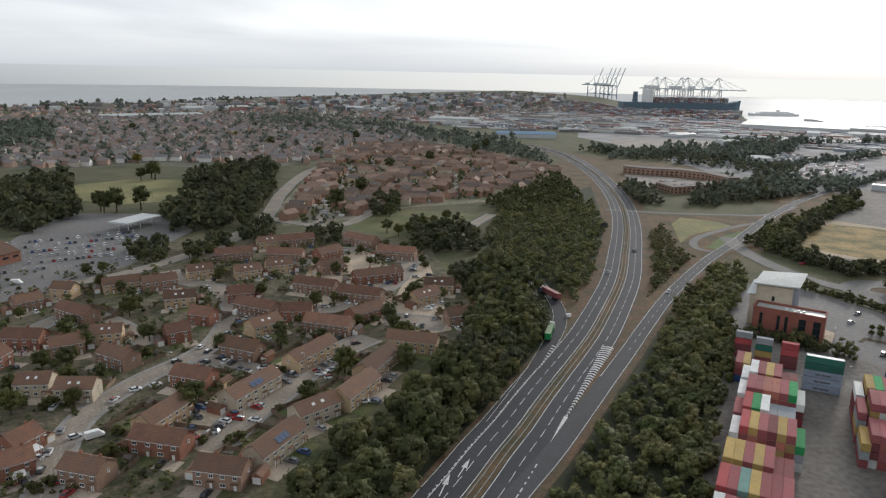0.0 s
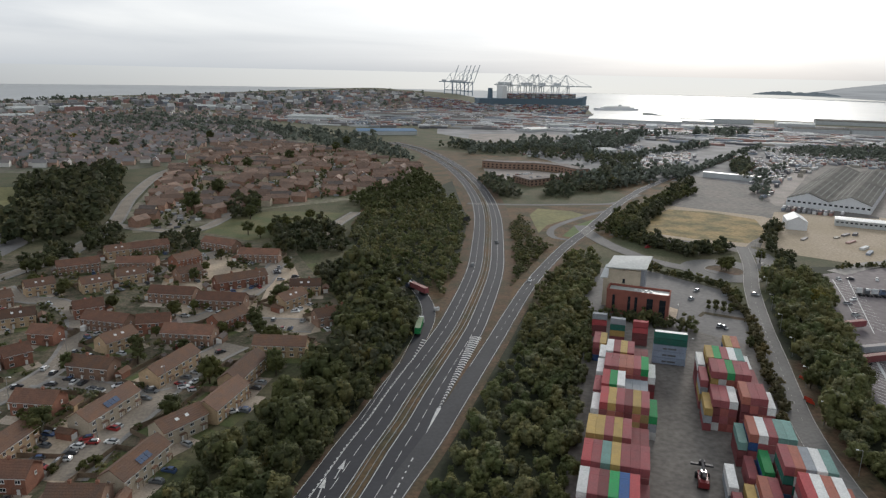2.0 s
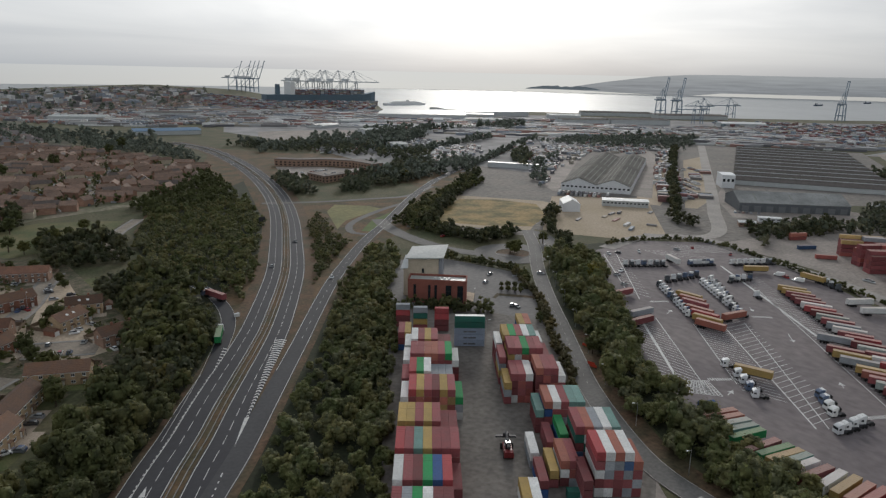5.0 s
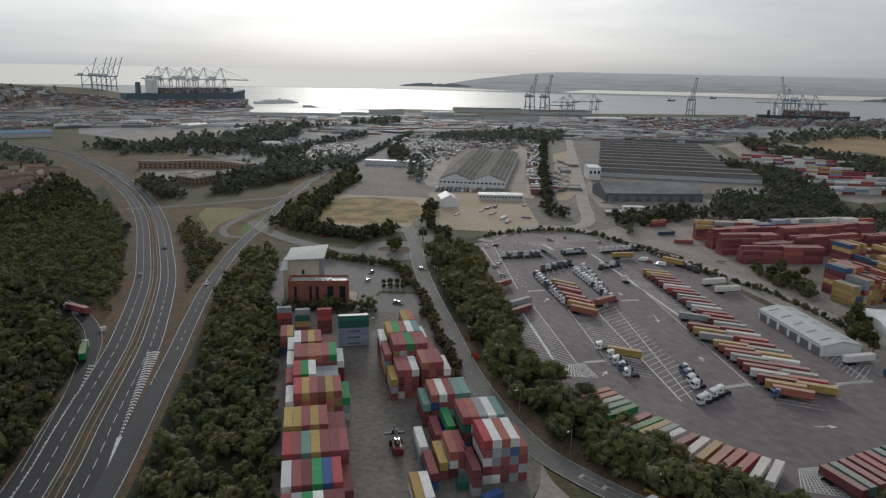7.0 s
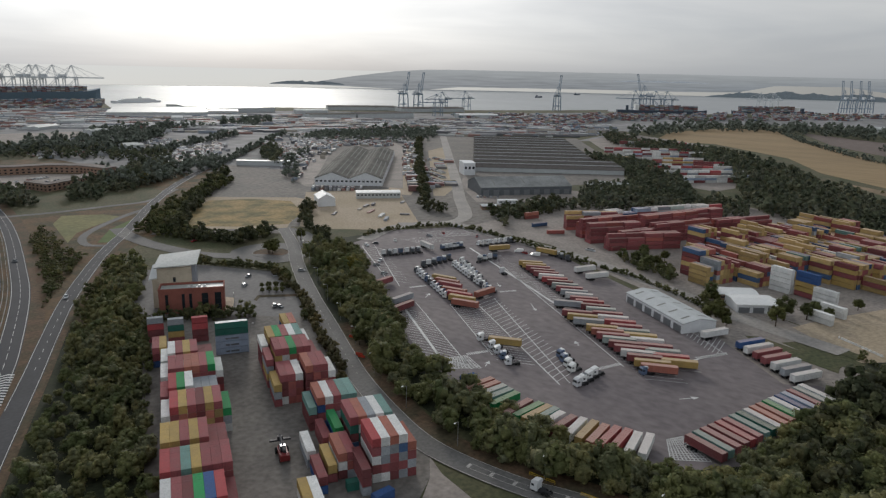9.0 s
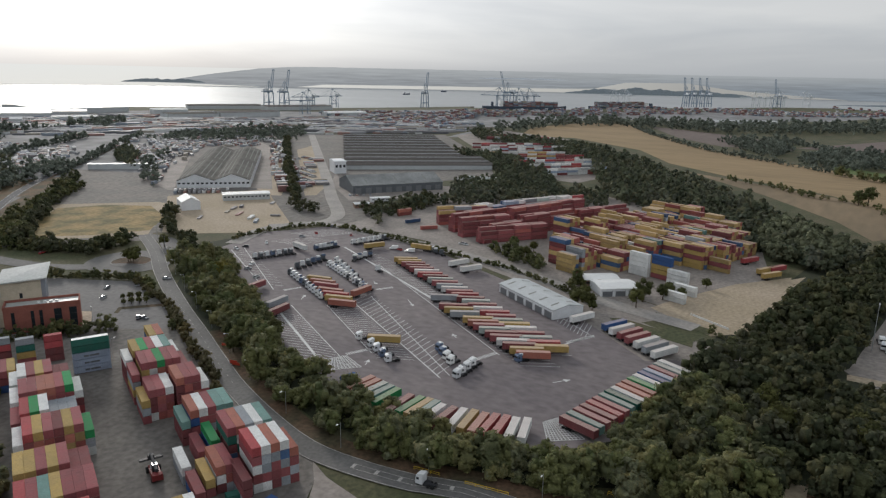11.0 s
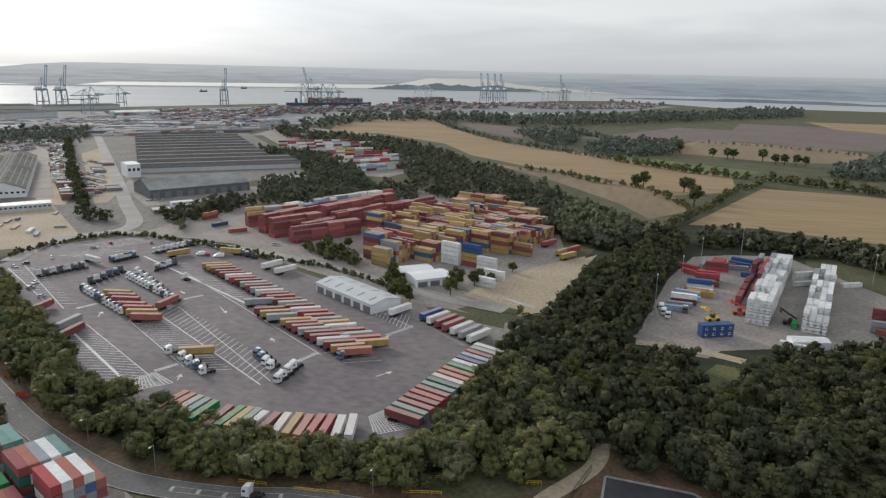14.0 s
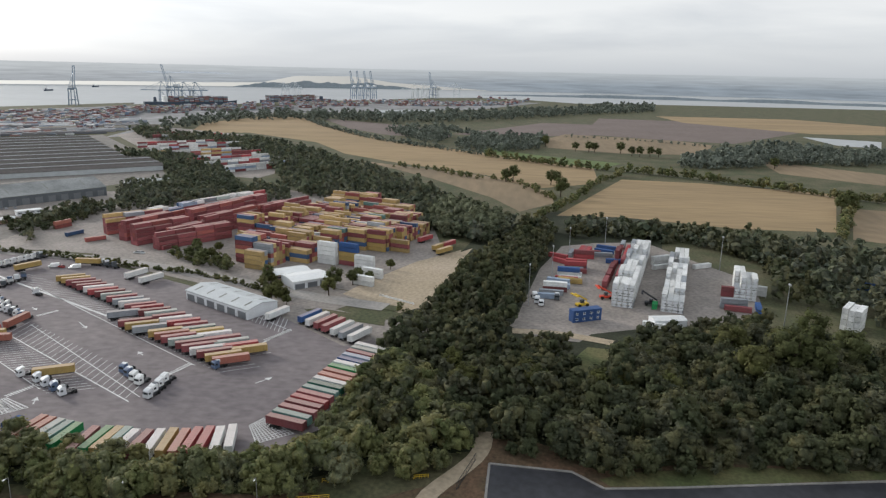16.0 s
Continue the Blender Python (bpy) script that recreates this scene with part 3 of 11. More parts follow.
def wood(name, poly, step, size, seed, material, label, detail="mid", avoid=(), points=None, tall=1.0, keep_clear=True):
    """A stand of trees or bushes as one mass of many crowns."""
    rng = np.random.default_rng(seed)
    stock, vs, fs, count = wood_stock(detail), [], [], 0
    for x, y in points or scatter(poly, step, seed, avoid=avoid):
        if keep_clear and detail in ("near", "bush", "mid") and not off_road(x, y):
            continue
        v, f = stock[rng.integers(len(stock))]
        a, s = rng.uniform(0, math.tau), size * rng.choice((0.55, 0.75, 0.9, 1.0, 1.15, 1.4)) * rng.uniform(0.9, 1.1)
        c, sn = math.cos(a) * s, math.sin(a) * s
        w = np.stack([v[:, 0] * c - v[:, 1] * sn + x, v[:, 0] * sn + v[:, 1] * c + y, v[:, 2] * s * tall * rng.uniform(0.85, 1.15) - 0.3], 1)
        vs.append(w)
        fs.append(f + count)
        count += len(v)
    if not vs:
        return None
    ob = new(name, quad_mesh(name, np.concatenate(vs), np.concatenate(fs), material))
    return tagged(ob, label, "trees", kind="stuff")


def line_points(pts, step, seed, spread=1.0):
    rng = np.random.default_rng(seed)
    return [(p.x + rng.uniform(-spread, spread), p.y + rng.uniform(-spread, spread)) for p in spline(pts, step)[0]]


# ---- ground, sea and far shore ----
coast = [(-1127, 1803), (-1042, 1968), (-881, 2279), (-726, 2792), (-388.6, 3295), (-31.7, 4038), (473.8, 4833), (564.6, 4358), (710, 4013), (783, 3688), (753, 2984), (806, 2617), (983, 2416)] + [(815, 1938), (1032, 1892), (1247, 1713), (1382, 1565), (1548, 1404), (1875, 1238), (2068, 1158)] + [(1975, 1122), (2134, 861), (2426, 784), (2665, 550.6), (3055, 371.5), (3210, 155.9), (3076, -43.7), (2815, -227.6), (2892, -520.4)]
ground_outline = [(-3800, 2500)] + coast + [(2900, -1500), (2600, -3200), (0, -3900), (-2800, -3200), (-4300, -600)]
sheet("ground", ground_outline, -0.02, M["grass"], "dull green and brown grassland with dry patches")
shore = Build()
n_coast = len(ground_outline)
for i in range(n_coast):
    (xa, ya), (xb, yb) = ground_outline[i], ground_outline[(i + 1) % n_coast]
    shore.face([(xa, ya, -0.02), (xa, ya, -5), (xb, yb, -5), (xb, yb, -0.02)])
solid("quay_edge", shore, M["concrete"], "grey concrete quay wall and shore edge", "quay", kind="structure")
M["water"] = mat("sea_water", (0.60, 0.61, 0.61), 0.6, var=0.1, scale=0.004, fine=0.05, bump=0.2, spec=0.0, stretch=(1, 0.4, 1))


def silty(m, share):
    """Adds a dull mirror to a surface."""
    nt = m.node_tree
    mirror, both = nt.nodes.new("ShaderNodeBsdfGlossy"), nt.nodes.new("ShaderNodeMixShader")
    mirror.inputs["Color"].default_value, mirror.inputs["Roughness"].default_value = (0.43, 0.435, 0.43, 1), 0.5
    both.inputs[0].default_value = share
    nt.links.new(nt.nodes["Principled BSDF"].outputs[0], both.inputs[1])
    nt.links.new(mirror.outputs[0], both.inputs[2])
    nt.links.new(both.outputs[0], nt.nodes["Material Output"].inputs["Surface"])


silty(M["water"], 0.6)
sea = []
for i in range(72):
    a = math.tau * i / 72
    sea.append((4990 * math.cos(a), 4990 * math.sin(a)))
sheet("water", sea, -3.5, M["water"], "calm silver-grey estuary water under an overcast sky", "water")

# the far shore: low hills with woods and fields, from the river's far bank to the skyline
# haze over these far woods is mixed into their blue-grey base colour
M["far_wood"] = mat("hazed_far_woods", (0.24, 0.275, 0.295), 0.95, var=0.12, scale=0.03, fine=0.1, second=(0.24, 0.275, 0.29), bump=0, spec=0.0)
# creek water, its sky reflection painted as a matt pale colour
M["creek_shine"] = mat("sky_pale_creek", (0.62, 0.65, 0.68), 0.9, var=0.06, scale=0.02, fine=0.1, bump=0, spec=0.0)


def hazy_land(name, near, far):
    """A dull glow for land lost in haze: brighter towards the sea, streaked with fields and woods."""
    m = bpy.data.materials.new(name)
    m.use_nodes = True
    nt = m.node_tree
    nt.nodes.clear()
    link = nt.links.new
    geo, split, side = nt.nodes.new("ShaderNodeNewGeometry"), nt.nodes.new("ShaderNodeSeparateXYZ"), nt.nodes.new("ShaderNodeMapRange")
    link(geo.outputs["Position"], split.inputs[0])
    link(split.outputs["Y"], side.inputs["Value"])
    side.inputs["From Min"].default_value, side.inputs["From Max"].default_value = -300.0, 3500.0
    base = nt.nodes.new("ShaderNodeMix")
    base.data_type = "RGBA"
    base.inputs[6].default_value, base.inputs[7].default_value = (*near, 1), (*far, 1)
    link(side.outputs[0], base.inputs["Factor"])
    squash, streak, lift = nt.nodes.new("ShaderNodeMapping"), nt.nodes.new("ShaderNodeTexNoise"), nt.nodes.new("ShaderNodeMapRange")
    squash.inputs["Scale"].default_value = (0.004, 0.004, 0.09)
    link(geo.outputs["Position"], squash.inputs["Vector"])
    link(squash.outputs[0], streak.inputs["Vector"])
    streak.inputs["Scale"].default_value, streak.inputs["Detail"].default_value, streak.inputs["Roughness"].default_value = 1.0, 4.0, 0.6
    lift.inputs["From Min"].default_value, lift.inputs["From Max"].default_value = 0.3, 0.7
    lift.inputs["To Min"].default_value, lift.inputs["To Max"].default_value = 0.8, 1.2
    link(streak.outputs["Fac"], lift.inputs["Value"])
    # painted haze: the colour pales towards the crest
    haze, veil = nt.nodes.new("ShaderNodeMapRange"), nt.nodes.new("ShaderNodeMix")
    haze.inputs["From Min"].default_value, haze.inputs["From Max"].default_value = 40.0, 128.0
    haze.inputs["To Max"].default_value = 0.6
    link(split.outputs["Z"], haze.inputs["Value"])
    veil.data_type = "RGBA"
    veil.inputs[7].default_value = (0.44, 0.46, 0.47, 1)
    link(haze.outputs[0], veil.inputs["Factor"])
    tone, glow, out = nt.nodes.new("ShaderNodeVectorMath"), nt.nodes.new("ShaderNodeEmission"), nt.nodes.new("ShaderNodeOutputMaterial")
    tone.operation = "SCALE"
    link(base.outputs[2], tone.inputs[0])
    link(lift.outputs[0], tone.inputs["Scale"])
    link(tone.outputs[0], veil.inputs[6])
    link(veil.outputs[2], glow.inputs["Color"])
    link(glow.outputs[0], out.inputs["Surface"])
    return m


def far_hills(name, knots, r, seed, label):
    """A backdrop of land on the skyline: knots are (bearing in degrees from east, foot, crest)."""
    b, na, nr = Build(), 180, 5
    deg = np.linspace(knots[0][0], knots[-1][0], na + 1)
    foot, crest = (np.interp(-deg, [-k[0] for k in knots], [k[j] for k in knots]) for j in (1, 2))
    for i in range(na + 1):
        a, grow = radians(deg[i]), min(1.0, i / 8)
        for j in range(nr + 1):
            z = foot[i] + (crest[i] - foot[i]) * j / nr + grow * (2.0 * noise.noise((i * 0.07, j, seed)) + 1.2 * noise.noise((i * 0.6, j, seed)))
            b.v.append(((r + 8 * j) * math.cos(a), (r + 8 * j) * math.sin(a), z))
    for i in range(na):
        for j in range(nr):
            k = i * (nr + 1) + j
            b.f.append((k, k + 1, k + nr + 2, k + nr + 1))
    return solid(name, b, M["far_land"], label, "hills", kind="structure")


# land backdrop glowing by itself, haze mixed into its colour
M["far_land"] = hazy_land("hazy_glowing_land", (0.18, 0.21, 0.24), (0.29, 0.305, 0.32))
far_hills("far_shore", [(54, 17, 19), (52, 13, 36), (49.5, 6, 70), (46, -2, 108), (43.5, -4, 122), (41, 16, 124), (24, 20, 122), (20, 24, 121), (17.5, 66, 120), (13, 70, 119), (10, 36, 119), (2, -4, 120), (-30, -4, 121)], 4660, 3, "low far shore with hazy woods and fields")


def far_strip(name, ends, r, z0, z1, material, label, seed):
    """A low band of far land between two bearings, thinning out at its ends."""
    b, n = Build(), 60
    a0, a1 = (math.atan2(y, x) for x, y in ends)
    for i in range(n + 1):
        f = i / n
        a, lift = a0 + (a1 - a0) * f, min(1, 4 * f, 4 * (1 - f)) ** 0.6 * (0.75 + 0.5 * noise.noise((f * 9, seed, 1)) + 0.2 * noise.noise((f * 40, seed, 2)))
        for q, z in ((r, z0), (r + 6, z0 + (z1 - z0) * max(0.05, lift))):
            b.v.append((q * math.cos(a), q * math.sin(a), z))
    b.f = [(2 * i, 2 * i + 1, 2 * i + 3, 2 * i + 2) for i in range(n)]
    return solid(name, b, material, label, "far land", kind="structure")


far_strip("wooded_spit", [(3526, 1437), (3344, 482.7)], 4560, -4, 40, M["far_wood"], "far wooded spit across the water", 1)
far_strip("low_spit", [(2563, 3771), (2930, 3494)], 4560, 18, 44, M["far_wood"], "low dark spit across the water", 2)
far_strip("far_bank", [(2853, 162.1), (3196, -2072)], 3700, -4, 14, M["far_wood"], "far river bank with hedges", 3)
far_strip("tidal_creek", [(3987, 2210), (4228, 1708)], 4650, 72, 82, M["creek_shine"], "pale tidal creek in far flat land", 5)

# glowing backdrop for the hazy open sea beyond the drawn water, to the skyline
def far_sea(a0, a1, r, top):
    m = bpy.data.materials.new("glowing_sea_backdrop")
    m.use_nodes = True
    nt = m.node_tree
    nt.nodes.clear()
    link = nt.links.new
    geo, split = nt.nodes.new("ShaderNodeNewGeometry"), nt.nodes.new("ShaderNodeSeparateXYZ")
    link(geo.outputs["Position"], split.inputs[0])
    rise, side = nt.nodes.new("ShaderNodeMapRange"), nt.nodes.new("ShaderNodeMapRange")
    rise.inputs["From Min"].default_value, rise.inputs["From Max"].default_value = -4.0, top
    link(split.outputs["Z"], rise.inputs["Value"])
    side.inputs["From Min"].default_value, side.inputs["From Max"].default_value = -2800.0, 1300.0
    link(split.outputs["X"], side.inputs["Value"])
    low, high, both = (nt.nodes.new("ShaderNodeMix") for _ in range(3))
    # sun glare painted in: emission rises towards the sun's side of the sea
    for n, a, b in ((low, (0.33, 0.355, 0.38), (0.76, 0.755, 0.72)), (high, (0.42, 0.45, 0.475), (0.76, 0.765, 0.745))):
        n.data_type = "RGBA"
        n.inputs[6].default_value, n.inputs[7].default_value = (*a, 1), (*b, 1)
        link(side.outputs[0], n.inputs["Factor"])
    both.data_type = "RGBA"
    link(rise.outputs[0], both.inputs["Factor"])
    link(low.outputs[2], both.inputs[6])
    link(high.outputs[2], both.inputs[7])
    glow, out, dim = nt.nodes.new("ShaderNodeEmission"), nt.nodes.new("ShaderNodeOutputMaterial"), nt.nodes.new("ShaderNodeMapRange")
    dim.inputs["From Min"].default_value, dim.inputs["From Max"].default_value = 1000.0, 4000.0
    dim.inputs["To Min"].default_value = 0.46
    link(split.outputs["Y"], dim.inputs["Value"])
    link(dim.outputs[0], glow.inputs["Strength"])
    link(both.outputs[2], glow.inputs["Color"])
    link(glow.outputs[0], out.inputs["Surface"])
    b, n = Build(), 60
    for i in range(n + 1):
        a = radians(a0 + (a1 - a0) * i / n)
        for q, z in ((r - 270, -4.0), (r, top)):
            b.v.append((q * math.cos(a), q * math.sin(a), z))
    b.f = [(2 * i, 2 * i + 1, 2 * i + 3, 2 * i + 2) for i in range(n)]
    return solid("backdrop", b, m, "glowing backdrop of hazy grey open sea at the skyline", "sea", kind="structure")


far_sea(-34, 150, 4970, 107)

# ---- large ground covers ----
port_zone = [(296.5, 1577), (448, 1696), (738, 1790), (1143, 1571), (1420, 1288), (1913, 1071)] + [(1828, 1038), (1983, 782), (2390, 493), (2821, 155.8), (2794, -97.4)] + [(2157, 116.7), (1877, 416), (1714, 613), (1287, 679), (1060, 603), (1038, 634)] + [(1175, 664), (967, 848), (607, 547.2), (466.8, 642), (425.3, 671), (344.4, 699), (313.7, 804), (280.7, 1134), (235.3, 1265)]
sheet("port_land", port_zone, 0.04, M["port_ground"], "pale grey port and depot ground of concrete and asphalt")
sheet("scrub_ground", [(171.7, 1010), (227.9, 939), (353.6, 857), (557.1, 887), (467.7, 740), (261.9, 485.1), (178.8, 416.8), (103.1, 280.9), (49.7, 277.9), (31.5, 392.5), (30.8, 500.5), (57.7, 623), (114.3, 774)], 0.03, M["dry"], "dry brown grass and scrub round the junction")
woodland_poly = [(-8.3, 165.4), (38.2, 300.2), (28.8, 376.5), (30.1, 494.7), (147.2, 702), (111, 450.5), (62.5, 350.5), (48.4, 291.3), (15.4, 205.9), (0.3, 164)]
sheet("woodland_floor", woodland_poly, 0.05, M["scrub_floor"], "dark leaf litter under bushes")
sheet("woodland_floor_bank", [(81.9, 280.2), (106.5, 306.6), (124.1, 281.5), (114.2, 255), (99.3, 223.3), (80.6, 184.1), (69.8, 160.6), (58.2, 133.7), (52.1, 125.3), (10.8, 136.4), (21.8, 159.7), (29.6, 174.2), (43.1, 199.5), (59.9, 232.2), (74.9, 264.5)], 0.05, M["scrub_floor"], "dark leaf litter under bushes")
yard_wood = [(289.4, 354.7), (343.5, 343.2), (188.8, 180.6), (172.1, 120.1), (171.9, 76.6), (191.1, 58.1), (278.2, 51.4), (464.9, 23.9), (570.8, -33.9), (550, -114.8), (205, -53), (180.9, 24.6), (154.4, 72.1), (152.2, 138.9), (172.7, 204.6), (216.7, 291)]
sheet("woodland_floor_yard", yard_wood, 0.03, M["scrub_floor"], "dark leaf litter under trees")

# fields
sheet("depot_hardstanding", [(284.3, 407.9), (392.9, 548.2), (430, 615), (605, 821), (799, 1000), (1103, 972), (987, 814), (621, 527.1), (481.2, 390.9), (552.1, 334), (663, 337), (619, 307.9), (511.7, 298), (424.8, 303.4), (387.7, 316.4), (346.2, 356.1)], 0.03, M["hardstanding"], "worn grey hardstanding round sheds")
sheet("embankment_grass", [(178, 677), (202.3, 697), (292.4, 627), (293.7, 585.4), (259.6, 558.2), (220.4, 554.3), (179.4, 558.2), (152.2, 558.6)], 0.06, M["grass"], "dark rough grass beside the road")
sheet("yard_margin", [(290.3, 90.2), (304.1, 82), (295.8, 64), (291.5, 47.6), (281.6, 26.3), (262.3, 26.6), (263.1, 47.5), (267.6, 62.6), (272.1, 73.5)], 0.12, M["concrete"], "worn concrete between yard and road")
sheet("field_stubble", [(1153, 551.2), (1365, 622), (1590, 587.7), (1612, 487.7), (1392, 386.9), (1095, 187), (987, 48.4), (859, -94.6), (731, -87.4), (678, -17.1), (764, 30.5), (845, 144.3), (922, 226.2), (1058, 303.5), (1185, 459.5)], 0.05, M["field"], "golden stubble field")
sheet("field_stubble_near", [(550, -34.8), (765, -115), (756, -195.3), (711, -312.3), (527.6, -236), (527.1, -164), (553.6, -85.6)], 0.05, M["field"], "golden stubble field")
sheet("field_brown", [(851, 187.5), (756, 30.1), (665, -35.5), (605, -35.2), (560.5, -6), (622, 19.1), (729, 88.3)], 0.05, M["field_b"], "brown bare field")
sheet("field_ploughed", [(1589, 441.3), (1473, 263.8), (1363, 144.5), (1212, 108.8), (1210, 216.6), (1329, 314.3)], 0.05, M["field_c"], "ploughed purple-brown field")
sheet("field_far", [(1269, 114), (1638, -59.2), (1623, -209.4), (1336, -153.2), (1256, 12.6)], 0.05, M["field_c"], "ploughed purple-brown field")
sheet("field_far_pale", [(1209, -45.2), (1340, -91.3), (1264, -280.6), (1196, -320.3), (1043, -272.8), (1030, -151.8), (1079, -49.5)], 0.05, M["field_b"], "pale brown field")
sheet("field_far_ploughed", [(1871, -211.4), (1838, -403.3), (1556, -596.8), (1240, -368.7), (1264, -280.6), (1351, -123.5)], 0.05, M["field_c"], "ploughed purple-brown field")
sheet("field_far_gold", [(2049, -386.7), (2054, -753), (1831, -894), (1541, -755), (1516, -604), (1776, -403.3)], 0.06, M["field"], "golden stubble field")
sheet("field_green", [(1049, 51.6), (974, -29.9), (908, -134.9), (845, -99.8), (919, -21.2), (975, 39.9)], 0.06, M["field_g"], "bright green pasture strip")
sheet("field_east", [(989, -326.3), (880, -439.1), (783, -392.4), (858, -310.2)], 0.05, M["field_b"], "pale brown field")
sheet("field_east_near", [(633, -293.9), (618, -346.3), (487, -276.8), (504.5, -237.6)], 0.05, M["field_b"], "pale brown field")
sheet("marsh_water", [(1432, -550.4), (1364, -663), (1225, -597.2), (1265, -543)], 0.06, M["water"], "pale marsh pool", "water")
sheet("gravel_plot", [(205.7, 445.7), (293, 548.8), (426.1, 733), (455.3, 651), (362.3, 493.4), (274.6, 387.6)], 0.05, M["hardstanding"], "grey gravel ground round a vacant plot")
sheet("plot_sand", [(297.7, 557.4), (361.0, 497.2), (361.9, 486.0), (283.0, 402.3), (244.7, 431.5), (225.8, 455.3)], 0.06, M["gravel"], "bare pale sandy ground round a vacant plot")
sheet("waste_ground", [(297.7, 532.9), (327.8, 517.9), (347.3, 486.5), (325.3, 440.6), (291.7, 412.5), (261.2, 428.4), (232.3, 457.6), (252.2, 486.8)], 0.07, M["waste"], "vacant plot of dry yellow grass")
sheet("rail_apron", [(653.1, 685.3), (751.8, 733.3), (490.4, 478.2), (444.5, 440.1), (434.1, 458.7)], 0.07, M["gravel"], "pale worn concrete between sheds")
sheet("rail_apron_east", [(721.9, 681.7), (791.1, 709.0), (525.1, 453.5), (465.2, 417.8), (456.9, 423.8)], 0.07, M["gravel"], "pale worn concrete beside a depot road")
sheet("shed_surround", [(863.8, 787.3), (1076.6, 661.0), (792.6, 421.5), (672.8, 348.5), (606.7, 374.0), (533.3, 333.1), (457.8, 372.4), (527.4, 451.9)], 0.055, M["hardstanding"], "worn grey ground round a huge warehouse")
sheet("depot_apron", [(292.8, 400.7), (383.9, 514), (460.2, 474.1), (358.8, 345.6), (329.8, 350.5), (303, 380.1)], 0.05, M["gravel"], "pale concrete depot apron")
sheet("park_grass", [(-72, 447), (-63.6, 532.6), (-25.3, 555.1), (28.6, 542.2), (5.9, 475.9), (-32.1, 458.7)], 0.06, M["lawn"], "mown park grass")
sheet("pitch_grass", [(-349.3, 634.3), (-308.1, 681.8), (-247.3, 690.2), (-203.2, 585.2), (-259.9, 551.7), (-306.1, 569.8)], 0.06, M["dry_lawn"], "dry yellow-green sports field")
sheet("far_meadow", [(-634.5, 1120.5), (-620.7, 1145.1), (-519.9, 1068.0), (-526.8, 1030.5), (-580.3, 1045.5)], 0.06, M["lawn"], "green meadow beside the town")
sheet("green_strip", [(-12.6, 389.2), (5.3, 396.7), (19.2, 338.2), (21.5, 304.5), (12.4, 303.9), (4.9, 337.2)], 0.06, M["lawn"], "mown grass strip behind houses")
sheet("clearing_grass", [(257.8, -25.1), (273.7, -33.1), (272.2, -43.1), (244.3, -39.6), (238.2, -31.8)], 0.07, M["lawn"], "green clearing among trees")
sheet("estate_ground", [(-109.3, 140.9), (-261.6, 370.1), (-150.1, 448.2), (-65.6, 481.9), (-8.7, 429.5), (17.6, 304.2), (11.6, 275.8), (-16.7, 240.2), (-39.4, 204.3), (-50.4, 183.2), (-44.3, 142.9)], 0.06, mat("gardens", (0.06, 0.066, 0.033), 0.95, var=0.4, scale=0.22, fine=0.9, second=(0.145, 0.115, 0.08), bump=0.3), "gardens, paths and lawns of a housing estate")
sheet("estate_ground_far", [(-114.3, 486.6), (-132.8, 548.3), (-147.5, 805), (-124, 1046), (28.7, 1130), (134.6, 823), (111.6, 694), (36.1, 597.5), (-30.4, 564.2), (-62.3, 521.9), (-90.7, 488.8)], 0.05, mat("far_gardens", (0.105, 0.115, 0.062), 0.95, var=0.3, scale=0.05, fine=0.3, second=(0.25, 0.21, 0.16), bump=0), "gardens and streets of a housing estate")
sheet("town_ground", [(-572.5, 716), (-945, 1508), (-492.2, 1779), (-126.1, 1786), (10.8, 1146), (-152, 830), (-227.9, 768), (-342.2, 789), (-400.5, 742)], 0.05, mat("town_gardens", (0.13, 0.115, 0.09), 0.95, var=0.3, scale=0.04, fine=0.2, second=(0.10, 0.11, 0.07), bump=0), "gardens and streets of the town")

# ---- roads ----
main_road = [(-9.4, 122.9), (-0, 143.2), (6.9, 158.5), (12.6, 170.5), (18.8, 184.3), (26.7, 200.3), (35.2, 219.3), (45.8, 241.8), (57.4, 266.1), (70.3, 295.8)] + [(95.6, 363.2), (113.6, 425.3), (133.4, 500.7), (147.4, 566.3), (157.9, 634), (165.5, 708), (170.6, 805), (168.5, 922), (159.2, 1008), (133.4, 1098)]
solid("carriageway_west", ribbon(main_road, -10.6, -2.0, 0.10), M["road"], "dark asphalt dual carriageway, near-side lanes", "road", kind="structure")
solid("carriageway_east", ribbon(main_road, 2.0, 10.6, 0.10), M["road"], "dark asphalt dual carriageway, off-side lanes", "road", kind="structure")
solid("median", ribbon(main_road, -2.0, 2.0, 0.22, z_low=0.0), M["dry"], "median strip of brown grass with steel barrier", "median", kind="structure")
solid("verge_west", ribbon(main_road, -16, -10.6, 0.06), M["soil"], "bare brown verge", "verge", kind="structure")
solid("verge_east", ribbon(main_road, 10.6, 17, 0.06), M["soil"], "bare brown verge", "verge", kind="structure")
solid("slip_lane_west", ribbon(main_road[:8], (-14.0, -14.0), -10.6, 0.10), M["road"], "dark asphalt slip lane", "road", kind="structure")
west_slip = [(17.8, 202.5), (26.4, 222.8), (35.7, 245.9), (44.3, 269.9), (51.4, 290.9), (54.9, 309.9), (55, 330), (52.2, 351.8), (44.4, 374.6)]
solid("slip_road_west", ribbon(west_slip, (-2.2, -3.6), (2.0, 3.6), 0.14), M["road"], "dark asphalt slip road curving off", "road", kind="structure")
